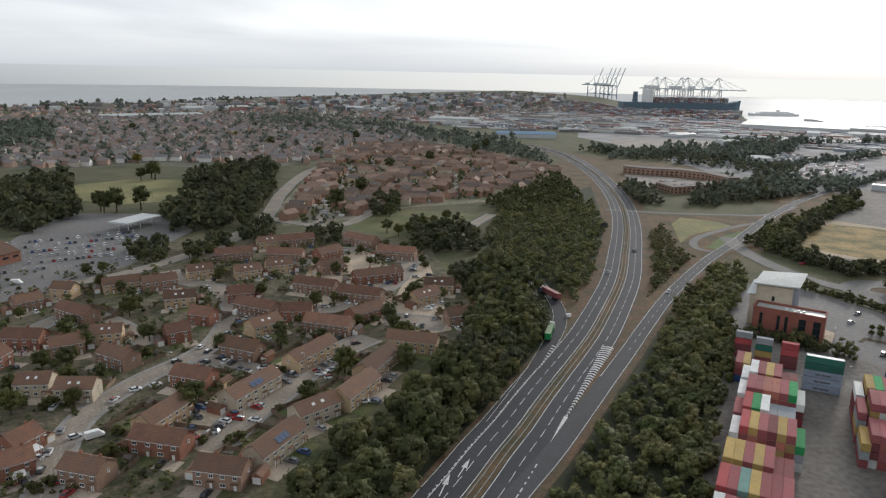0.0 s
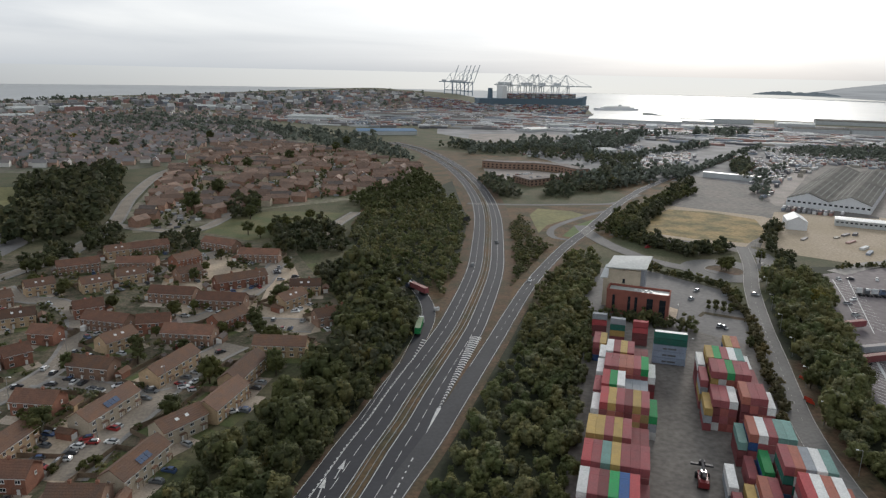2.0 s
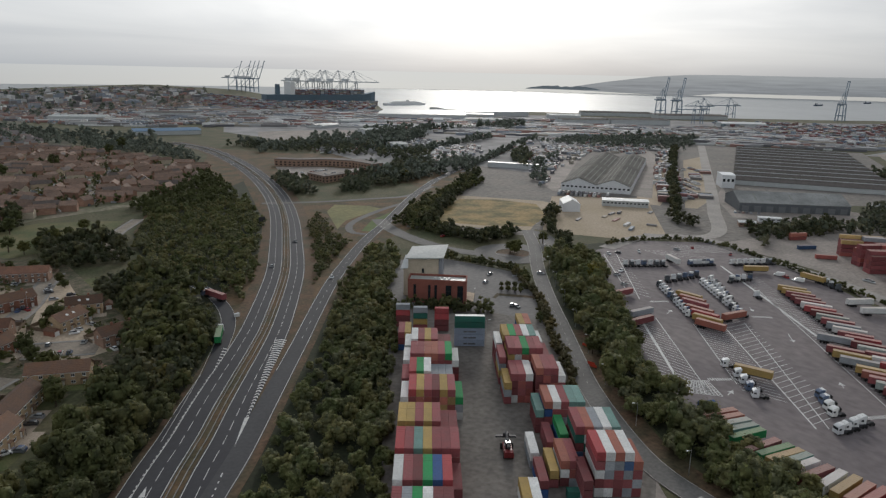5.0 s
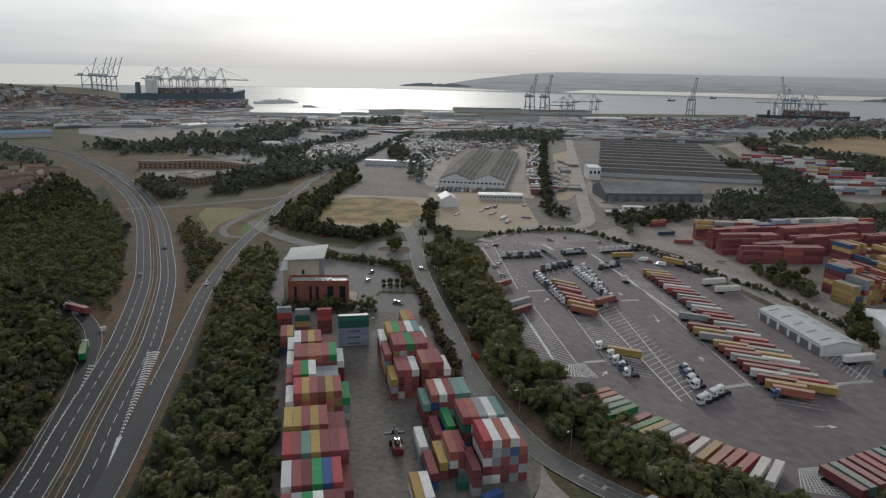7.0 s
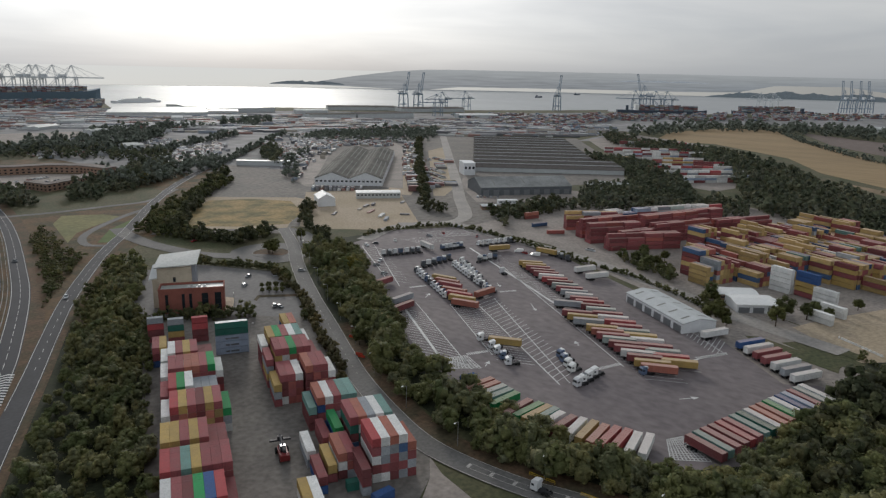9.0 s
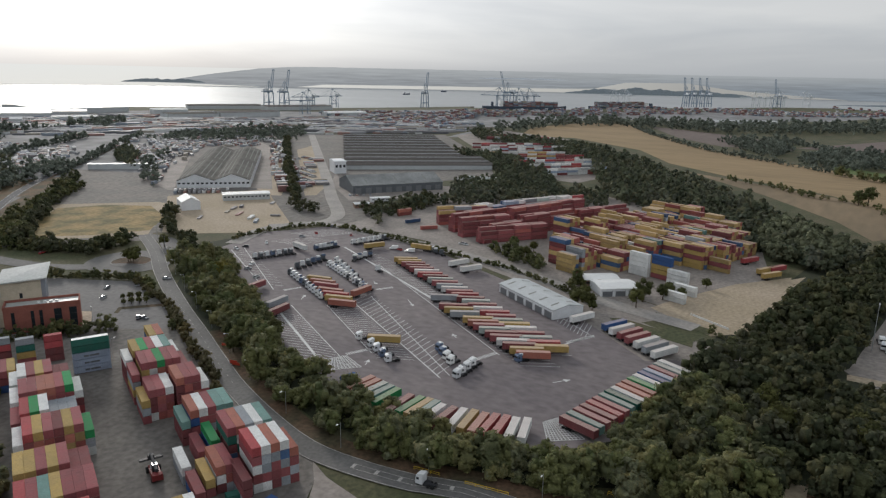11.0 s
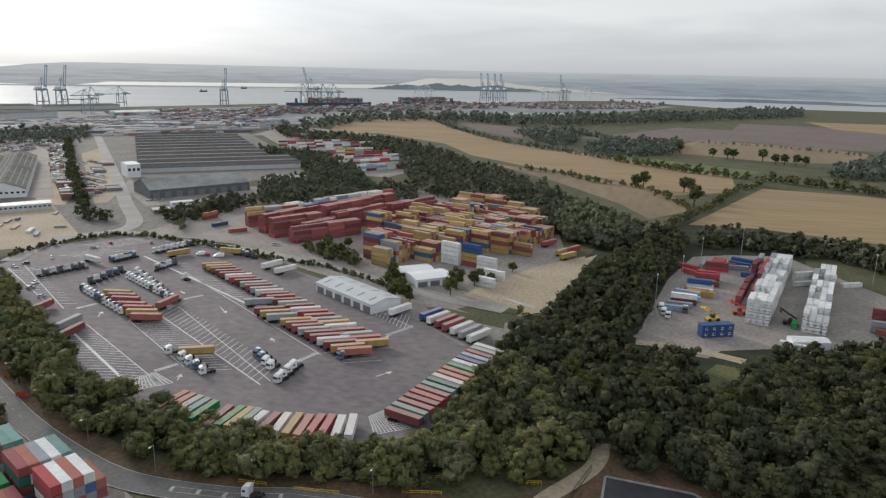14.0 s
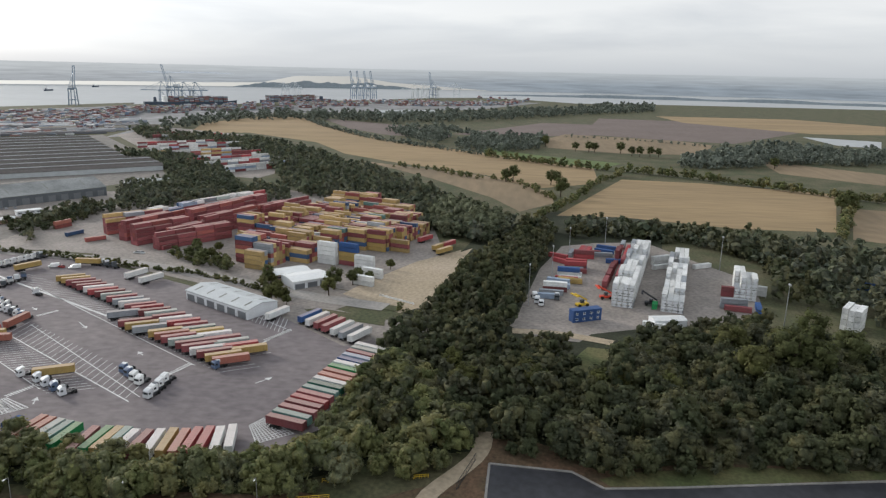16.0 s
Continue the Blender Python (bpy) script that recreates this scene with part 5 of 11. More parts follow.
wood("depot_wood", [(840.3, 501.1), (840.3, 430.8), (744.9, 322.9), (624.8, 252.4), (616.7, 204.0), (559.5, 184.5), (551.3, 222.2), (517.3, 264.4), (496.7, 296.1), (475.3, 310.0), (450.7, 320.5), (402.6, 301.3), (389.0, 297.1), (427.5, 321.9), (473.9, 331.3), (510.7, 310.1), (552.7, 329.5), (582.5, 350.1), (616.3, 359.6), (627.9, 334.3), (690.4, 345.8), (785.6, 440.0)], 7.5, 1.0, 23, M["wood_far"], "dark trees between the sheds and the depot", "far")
wood("west_wood_edge", [(-190.2, 409.3), (-177.3, 432.9), (-157.3, 391.7), (-170.7, 375.6)], 6.5, 0.8, 124, M["wood_deep"], "dark trees at the car park's edge", "mid")
wood("car_park_belt", [(-155.6, 412.3), (-146.4, 460.7), (-130.3, 421.8), (-142.8, 390.3)], 6.0, 0.8, 125, M["wood_deep"], "dark trees between car park and houses", "mid")
wood("filling_station_trees", [(-148.7, 492.3), (-125.7, 500.7), (-109.6, 442.2), (-127.5, 434.2)], 6.5, 0.9, 128, M["wood_deep"], "dark trees beside a filling station", "mid")
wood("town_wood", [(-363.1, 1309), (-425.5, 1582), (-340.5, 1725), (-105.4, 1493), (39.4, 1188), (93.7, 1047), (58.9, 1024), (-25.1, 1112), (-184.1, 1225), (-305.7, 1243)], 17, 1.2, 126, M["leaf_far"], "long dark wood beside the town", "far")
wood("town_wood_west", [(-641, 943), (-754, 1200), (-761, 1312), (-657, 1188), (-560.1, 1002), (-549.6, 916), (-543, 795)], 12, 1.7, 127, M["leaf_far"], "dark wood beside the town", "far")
wood("west_wood", [(-257.9, 705.2), (-224.3, 778.4), (-193.9, 809.1), (-152.6, 624.0), (-142.9, 522.2), (-146.8, 470.8), (-182.8, 457.0), (-206.8, 503.3), (-207.7, 557.6)], 8.0, 1.35, 24, M["wood_deep"], "tall dark green wood", "far")
wood("car_park_trees", [(-411.8, 644.6), (-371.9, 688.4), (-268.7, 503.2), (-264.0, 440.6), (-294.7, 455.0)], 9.0, 1.3, 25, M["wood_deep"], "dark trees beside the car park", "far")
wood("park_edge_trees", [(-24.8, 500.7), (18.0, 489.3), (24.6, 420.4), (-17.1, 416.9)], 7.0, 1.0, 26, M["wood_deep"], "dark trees and bushes at the park's edge", "mid")
wood("park_clump", [(-62.6, 585.8), (-39.3, 594.1), (-35.1, 531.7), (-53.9, 523.0)], 7.0, 1.1, 129, M["wood_deep"], "clump of dark trees in a park", "mid")
wood("estate_clump", [(-95.7, 483.9), (-71.3, 480.6), (-66.5, 434.9), (-84.2, 433.4)], 7.0, 0.8, 130, M["wood_deep"], "dark trees beside houses", "mid")
wood("estate_belt", [(5, 365.2), (17.9, 384.2), (32.9, 335.7), (47.5, 318.2), (42.6, 272.3), (24.5, 236.5), (8, 230.6), (2, 257.4), (15.8, 270.8), (19.7, 299.8)], 6.0, 1.05, 28, M["wood_deep"], "belt of tall trees behind houses", "mid")
wood("far_road_trees", [(35.6, 591.5), (94.8, 719), (123.7, 775), (124.2, 671), (117.6, 579.3), (80.9, 570), (45.8, 536.9)], 8.0, 0.95, 29, M["leaf_dark"], "dark trees along the road", "far")
wood("far_road_trees_north", [(10.6, 1140), (99.2, 1112), (129.8, 1000), (134.6, 847), (114.5, 878), (86.5, 963), (25.5, 995)], 11.0, 1.0, 30, M["leaf_far"], "dark trees along the road", "far")
for poly, seed in (([(174, 699.3), (190, 705), (200, 670.4), (187.7, 595.0), (170, 600)], 31), ([(240, 662), (258.4, 676), (285, 699.5), (233.4, 586.1), (213, 600)], 533), ([(288, 662.2), (331.9, 748.5), (344.2, 715.4), (316.2, 671.1), (273.5, 618.1)], 534)):
    wood("bank_trees", poly, 7.0, 1.0, seed, M["wood_far"], "dark trees on a bank before a curved building", "far")
wood("crescent_trees", [(189.4, 1034.3), (263.7, 924.0), (345.6, 843.4), (375, 771.0), (438.1, 857.2), (414.0, 992.1), (304.3, 1048.2)], 13.0, 1.0, 133, M["wood_far"], "dark trees behind a curved building", "far")
wood("bank_trees_east", [(380.8, 785.0), (351.0, 685.5), (305.5, 640.6), (285.5, 634.2), (251, 614), (261.5, 653), (332.1, 763), (364.0, 800)], 7.5, 1.0, 131, M["wood_far"], "dark trees on a bank", "mid")
wood("road_bend_trees", [(536.0, 822.5), (596.9, 877.6), (530.4, 760.8), (471.7, 678.1), (461.0, 685.2)], 8.0, 1.0, 134, M["wood_far"], "dark trees beside a lorry park", "far")
wood("road_corner_trees", [(209.5, 471.7), (245.3, 514.9), (286.6, 551.9), (362.4, 625.3), (378, 618), (300, 545), (262, 505), (236, 462), (224, 447)], 5.6, 0.9, 135, M["wood_dark"], "thick hedge of green trees along the road", "mid")
wood("plot_front_trees", [(201.7, 457.4), (209.4, 429.3), (220.5, 403.9), (245.4, 388.9), (262, 386), (258, 398), (232, 412), (222, 436), (214, 460)], 5.0, 0.75, 136, M["wood_dark"], "green trees before a vacant plot", "mid")
wood("plot_hedge", [(220, 449.6), (280.4, 529.9), (386.4, 665), (407.6, 678), (287.5, 524.2), (226.4, 441.8), (232.7, 404.4), (239.3, 394.5), (273.5, 402.6), (268.7, 392.3), (229.1, 378), (214.9, 423.8)], 4.8, 0.95, 32, M["wood_deep"], "hedge and trees round the vacant plot", "mid")
wood("plot_trees", [(301.5, 414.4), (349.2, 467.6), (337.8, 443.6), (284.3, 378), (289, 362.5), (263.9, 331.1), (253.4, 340.1)], 5.2, 0.95, 33, M["wood_deep"], "trees beside the road", "mid")
wood("depot_hedge", None, 6.0, 0.95, 34, M["wood_deep"], "line of dark trees between depot road and goods lot", "mid", points=[p for k in range(3) for p in line_points([(815.2, 789.9), (651.6, 631.0), (542.6, 523.4), (476.7, 456.7), (440.0, 418.0)], 7.0, 340 + k, 3.0)] + line_points([(440, 418), (399.7, 377.0)], 5.0, 350, 5.0) + line_points([(402, 366), (412, 374)], 4.0, 351, 3.0), keep_clear=False)
wood("shed_front_scrub", [(424, 336), (440, 341), (455, 343), (494, 340), (535, 334), (493, 308), (430, 301), (417, 318)], 6.0, 0.75, 352, M["wood_deep"], "dark bushes and trees before the sheds", "mid", keep_clear=False)


# ---- containers ----
BOX_COLOURS = {"r": (0.40, 0.08, 0.085), "m": (0.2, 0.064, 0.066), "y": (0.44, 0.305, 0.11), "g": (0.03, 0.27, 0.09), "t": (0.17, 0.30, 0.27), "w": (0.70, 0.70, 0.68),
               "b": (0.045, 0.10, 0.25), "o": (0.40, 0.15, 0.11), "k": (0.30, 0.32, 0.34), "n": (0.03, 0.13, 0.10), "l": (0.33, 0.40, 0.50), "p": (0.29, 0.09, 0.095), "c": (0.36, 0.42, 0.39)}
BOX_WORDS = {"r": "bright red", "m": "dark maroon", "y": "mustard yellow", "g": "bright green", "t": "faded teal", "w": "white", "b": "dark blue", "o": "orange-red", "k": "grey",
             "n": "dark green", "l": "pale blue-grey", "p": "brown-red", "c": "pale grey-green"}
BOX_MATS = {k: mat("container_" + BOX_WORDS[k].replace(" ", "_"), c, 0.75, var=0.14, scale=0.35, fine=2.5, rand=0.14, bump=0.08, spec=0.1, second=tuple(0.84 * a + 0.018 for a in c)) for k, c in BOX_COLOURS.items()}
MASS_COLOURS = dict(BOX_COLOURS, y=(0.45, 0.315, 0.135), m=(0.25, 0.075, 0.078), p=(0.33, 0.10, 0.085), b=(0.06, 0.11, 0.21), w=(0.66, 0.66, 0.64))
MASS_MATS = {k: mat("stacked_" + BOX_WORDS[k].replace(" ", "_"), c, 0.75, var=0.14, scale=0.35, fine=2.5, bump=0.08, spec=0.1, island=0.3, second=tuple(0.8 * a + 0.02 for a in c)) for k, c in MASS_COLOURS.items()}
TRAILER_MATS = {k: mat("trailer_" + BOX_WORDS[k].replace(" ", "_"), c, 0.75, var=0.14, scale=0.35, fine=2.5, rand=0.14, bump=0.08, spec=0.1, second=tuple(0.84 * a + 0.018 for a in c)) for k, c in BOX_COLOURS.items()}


def top_lit(m, share, pale=(0.60, 0.46, 0.40)):
    """Lightens upward faces: sky light on the tops, and fading, mixed into the paint."""
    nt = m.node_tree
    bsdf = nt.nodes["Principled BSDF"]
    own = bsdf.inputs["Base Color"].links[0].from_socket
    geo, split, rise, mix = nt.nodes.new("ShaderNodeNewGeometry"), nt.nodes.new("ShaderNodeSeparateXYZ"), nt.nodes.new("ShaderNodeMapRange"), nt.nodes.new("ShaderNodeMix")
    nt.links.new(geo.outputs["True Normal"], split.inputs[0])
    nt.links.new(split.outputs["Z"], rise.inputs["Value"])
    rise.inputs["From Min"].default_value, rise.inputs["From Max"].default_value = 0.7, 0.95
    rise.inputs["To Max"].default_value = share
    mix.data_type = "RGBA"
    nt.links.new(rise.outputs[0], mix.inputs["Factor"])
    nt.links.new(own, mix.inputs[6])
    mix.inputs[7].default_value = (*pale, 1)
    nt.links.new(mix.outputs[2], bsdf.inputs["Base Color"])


# sky-lit tops painted pale on trailers and joined stacks
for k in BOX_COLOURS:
    top_lit(TRAILER_MATS[k], 0.42, (0.62, 0.50, 0.43))
    top_lit(MASS_MATS[k], 0.38)
BOX_MESHES = {}


def box_body(length, height):
    """A container: corner posts and rails proud of ribbed side walls; the end at x = 0 is open for doors."""
    b, w = Build(), 1.22
    for x in (0.0, length - 0.16):
        for y in (-w, w - 0.16):
            b.box(x, x + 0.16, y, y + 0.16, 0, height)
    for y in (-w, w - 0.1):
        b.box(0.16, length - 0.16, y, y + 0.1, 0.2, 0.3)
        b.box(0.16, length - 0.16, y, y + 0.1, height - 0.1, height)
    ribs = int(length / 0.55)
    step = (length - 0.32) / ribs
    for s in (-1, 1):
        for k in range(ribs):
            x = 0.16 + k * step
            ys = (s * (w - 0.09), s * (w - 0.02))
            prof = [(x, ys[0]), (x + 0.3 * step, ys[0]), (x + 0.45 * step, ys[1]), (x + 0.85 * step, ys[1]), (x + step, ys[0])]
            for (xa, ya), (xb, yb) in zip(prof, prof[1:]):
                q = [(xa, ya, 0.22), (xb, yb, 0.22), (xb, yb, height - 0.1), (xa, ya, height - 0.1)]
                b.face(q if s < 0 else q[::-1])
    n = max(4, int(length / 1.2))
    for k in range(n):
        xa, xb = 0.16 + (length - 0.32) * k / n, 0.16 + (length - 0.32) * (k + 1) / n
        xm = xa + 0.45 * (xb - xa)
        b.face([(xa, -w + 0.1, height - 0.03), (xm, -w + 0.1, height - 0.03), (xm, w - 0.1, height - 0.03), (xa, w - 0.1, height - 0.03)])
        b.face([(xm, -w + 0.1, height - 0.005), (xb, -w + 0.1, height - 0.005), (xb, w - 0.1, height - 0.005), (xm, w - 0.1, height - 0.005)])
    b.box(0.1, length - 0.1, -w + 0.1, w - 0.1, 0.2, 0.26)
    b.box(length - 0.1, length - 0.04, -w + 0.16, w - 0.16, 0.1, height - 0.05)
    return b


def box_door(height, side):
    """One leaf of a container's door with its two lock rods."""
    y0, y1 = (-1.06, -0.01) if side < 0 else (0.01, 1.06)
    b = Build().box(0.06, 0.12, y0, y1, 0.12, height - 0.1)
    for f in (0.3, 0.75):
        y = y0 + (y1 - y0) * f
        b.box(0.02, 0.055, y - 0.03, y + 0.03, 0.1, height - 0.08)
        b.box(0.0, 0.05, y - 0.03, y + 0.3, 1.0, 1.08)
    b.box(0.045, 0.058, y0 + 0.1, y0 + 0.45, height - 0.75, height - 0.4)
    return b


def door_raw(height):
    b = box_door(height, 1)
    return b.v, b.f


def container(colour, m, length=12.19, height=2.59, group="stacked containers", where="in a yard stack", doors=True, name="shipping_container"):
    key = colour, length, height
    if key not in BOX_MESHES:
        BOX_MESHES[key] = box_body(length, height).mesh("container_body", BOX_MATS[colour]), box_door(height, -1).grow(*door_raw(height)).mesh("doors", BOX_MATS[colour])
    body, leaves = BOX_MESHES[key]
    ob = new(name, body)
    ob.matrix_world = m
    size = "short" if length < 8 else "long"
    tagged(ob, f"{BOX_WORDS[colour]} {size} steel container {where}", "container", group)
    if doors:
        part("door_end", leaves, None, ob)
    return ob


JOINED = collections.defaultdict(Build)


def plain_box(b, m, length, height):
    """A cheaper container for the joined ones, as one shell: end frames and top rails proud of recessed walls."""
    l, h, w, d = length, height, 1.22, 0.07
    xs = (0.0, 0.16, l - 0.16, l)
    b.box(0.16, l - 0.16, -w + d, w - d, 0.18, h - 0.05, m)
    n = len(b.v)
    ring = lambda x: [(x, -w, 0), (x, w, 0), (x, w, h), (x, -w, h)]
    vs = [p for x in xs for p in ring(x)]
    fs = [(0, 3, 2, 1), (12, 13, 14, 15)]
    for a in (0, 8):
        fs += [(a + i, a + (i + 1) % 4, a + 4 + (i + 1) % 4, a + 4 + i) for i in range(4)]
    fs += [(4, 5, 6, 7), (8, 11, 10, 9)]
    b.grow([m @ Vector(p) for p in vs], fs)



def stack(x, y, deg, tiers, length=12.19, height=2.59, z=0.12, keep=99, mass="depot", **more):
    """Containers on top of one another, from the lowest up; those under the top keep ones are joined."""
    for k, c in enumerate(tiers):
        m = pose(x, y, z + k * (height + 0.01), 0, 0, deg)
        if k >= len(tiers) - keep:
            container(c, m, length, height, **more)
        else:
            plain_box(JOINED[mass, c], m, length, height)


def joined_containers():
    for (mass, c), b in JOINED.items():
        solid("container_mass", b, MASS_MATS[c], f"{BOX_WORDS[c]} shipping containers in the {mass} stacks", "containers", kind="stuff")


# ---- vehicles ----
M["cab"] = tint_random(mat("truck_cab_paint", (0.7, 0.7, 0.7), 0.35, var=0.06, bump=0, spec=0.5), [(0.74, 0.74, 0.73), (0.66, 0.67, 0.68), (0.70, 0.71, 0.72), (0.10, 0.14, 0.22), (0.76, 0.76, 0.75), (0.10, 0.11, 0.12), (0.72, 0.72, 0.70), (0.60, 0.61, 0.62)])
M["car"] = tint_random(mat("car_paint", (0.5, 0.5, 0.5), 0.3, var=0.05, bump=0, spec=0.5), [(0.72, 0.72, 0.72), (0.03, 0.03, 0.035), (0.30, 0.31, 0.32), (0.75, 0.75, 0.74), (0.05, 0.09, 0.20), (0.12, 0.13, 0.14), (0.55, 0.56, 0.57), (0.30, 0.03, 0.03), (0.05, 0.05, 0.055), (0.45, 0.46, 0.46)])
M["van"] = M["white_paint"]


def wheel_mesh(r, w):
    return Build().rod((0, -w / 2, 0), (0, w / 2, 0), r, 10).rod((0, -w / 2 - 0.01, 0), (0, w / 2 + 0.01, 0), r * 0.45, 8).mesh("wheel", M["rubber"])


CAR_WHEEL = wheel_mesh(0.31, 0.2)


def axle_mesh(places):
    """Wheels turned on their axles as one piece, the axles tied by suspension beams."""
    b, sides = Build(), 10
    ring = [(math.cos(math.tau * i / sides), math.sin(math.tau * i / sides)) for i in range(sides)]
    profile = [(-1.2, 0.3), (-1.2, 0.5), (-0.85, 0.5), (-0.85, 0.12), (0.85, 0.12), (0.85, 0.5), (1.2, 0.5), (1.2, 0.3)]
    for x in places:
        k = len(b.v)
        b.v += [(x + r * c, y, r * s) for y, r in profile for c, s in ring]
        b.f += [(k + j * sides + i, k + j * sides + (i + 1) % sides, k + (j + 1) * sides + (i + 1) % sides, k + (j + 1) * sides + i) for j in range(7) for i in range(sides)]
        b.f += [tuple(range(k, k + sides)), tuple(range(k + 7 * sides, k + 8 * sides))]
        if k:
            p = k - 8 * sides + 3 * sides
            b.f += [(p + i, p + sides + i, k + 4 * sides + i, k + 3 * sides + i) for i in (1, 6)]
    return b.mesh("wheels", M["rubber"])


BIG_AXLE, TWIN_AXLE, TRIPLE_AXLE = axle_mesh((0,)), axle_mesh((0, -1.3)), axle_mesh((0, 1.32, 2.64))


def hull(sections, close=True):
    """A body from cross-sections: (x, half width, low z, high z, half width on top)."""
    b, rings = Build(), []
    for x, w, z0, z1, wt in sections:
        rings.append([(x, -w, z0), (x, w, z0), (x, w, z0 + 0.6 * (z1 - z0)), (x, wt, z1), (x, -wt, z1), (x, -w, z0 + 0.6 * (z1 - z0))])
    n = len(rings[0])
    b.v = [p for r in rings for p in r]
    for i in range(len(rings) - 1):
        for k in range(n):
            b.f.append((i * n + k, i * n + (k + 1) % n, (i + 1) * n + (k + 1) % n, (i + 1) * n + k)[::-1])
    b.f += [tuple(range(n)), tuple(range((len(rings) - 1) * n, len(rings) * n))[::-1]]
    return b


ROOF_FACES = Build().box(0, 1, 0, 1, 0, 1).f


def make_car(van=False, far=False):
    label = "white panel van parked on the tarmac" if van else "small hatchback car parked on the tarmac"
    c = thing("van" if van else "car", label, "van" if van else "car", "parked vans" if van else "parked cars")
    if van:
        part("body", hull([(-2.7, 0.9, 0.35, 2.2, 0.8), (-2.6, 0.98, 0.3, 2.3, 0.86), (1.0, 0.98, 0.3, 2.3, 0.86), (1.5, 0.97, 0.3, 2.0, 0.8)]).grow(*hull_raw([(1.5, 0.97, 0.3, 1.95, 0.8), (2.1, 0.96, 0.3, 1.2, 0.85), (2.75, 0.88, 0.35, 0.95, 0.8)])), M["van"], c)
        part("windscreen", hull([(1.45, 0.8, 1.25, 1.98, 0.72), (2.0, 0.86, 1.18, 1.3, 0.8)]), M["glass"], c)
        wheels = [(-1.8, -0.85), (-1.8, 0.85), (1.8, -0.85), (1.8, 0.85)]
    else:
        part("body", hull([(-2.05, 0.78, 0.0 if far else 0.35, 0.78, 0.7), (-1.95, 0.86, 0.0 if far else 0.25, 0.92, 0.78), (-0.9, 0.88, 0.22, 0.95, 0.8), (0.9, 0.88, 0.22, 0.92, 0.8), (1.8, 0.85, 0.25, 0.74, 0.74), (2.1, 0.74, 0.32, 0.62, 0.66)]).grow(*(Build().box(-1.4, 0.22, -0.6, 0.6, 1.36, 1.44, taper=0.06).v, ROOF_FACES) if far else ([], [])), M["car"], c)
        part("window_band", hull([(-1.85, 0.74, 0.85, 1.0, 0.7), (-1.45, 0.76, 0.86, 1.38, 0.6), (0.25, 0.76, 0.86, 1.4, 0.6), (1.0, 0.76, 0.86, 0.95, 0.72)]), M["glass"], c)
        if not far:
            part("roof", Build().box(-1.4, 0.22, -0.6, 0.6, 1.36, 1.44, taper=0.06), M["car"], c)
        wheels = [(-1.3, -0.78), (-1.3, 0.78), (1.3, -0.78), (1.3, 0.78)]
    for x, y in [] if far else wheels:
        part("wheel", CAR_WHEEL, None, c, at=pose(x, y, 0.31))
    return c


def hull_raw(sections):
    b = hull(sections)
    return b.v, b.f


CAR_USED = {}


def park(x, y, deg, van=False, z=0.14, label="", far=False):
    far = far or (not van and math.hypot(x, y) > 330)
    if (van, far) not in CAR_USED:
        CAR_USED[van, far] = ob = make_car(van, far)
        ob.matrix_world = pose(x, y, z, 0, 0, deg)
    else:
        ob = copy_thing(CAR_USED[van, far], pose(x, y, z, 0, 0, deg))
    if label:
        ob["label"] = label
    return ob


def make_tractor():
    t = thing("tractor_unit", "white and grey lorry tractor unit without trailer", "lorry", "tractor units")
    part("chassis", Build().box(-3.6, 2.0, -0.45, 0.45, 0.55, 0.95).box(-1.6, -0.2, -1.15, -0.5, 0.4, 1.0).box(-1.6, -0.2, 0.5, 1.15, 0.4, 1.0), M["dark_steel"], t)
    part("cab", hull([(-0.05, 1.2, 0.55, 3.35, 1.05), (0.2, 1.24, 0.5, 3.55, 1.05), (1.5, 1.24, 0.5, 3.3, 1.05), (2.05, 1.22, 0.5, 2.9, 1.05), (2.2, 1.18, 0.5, 1.6, 1.1)]), M["cab"], t)
    part("windscreen", Build().box(2.02, 2.2, -1.05, 1.05, 1.75, 2.55, taper=0.02), M["glass"], t)
    part("side_window", Build().box(1.0, 1.8, -1.27, 1.27, 1.75, 2.4), M["glass"], t)
    part("wind_deflector", hull([(-0.3, 1.2, 2.6, 3.6, 1.0), (-0.05, 1.1, 3.3, 3.65, 0.9), (0.9, 1.0, 3.35, 3.5, 0.8)]), M["cab"], t)
    part("front_axle", BIG_AXLE, None, t, at=pose(1.35, 0, 0.5))
    part("rear_bogie", TWIN_AXLE, None, t, at=pose(-1.7, 0, 0.5))
    return t


TRACTOR = []


def tractor(x, y, deg, z=0.16):
    if not TRACTOR:
        TRACTOR.append(make_tractor())
        TRACTOR[0].matrix_world = pose(x, y, z, 0, 0, deg)
        return TRACTOR[0]
    return copy_thing(TRACTOR[0], pose(x, y, z, 0, 0, deg))


TRAILERS = {}


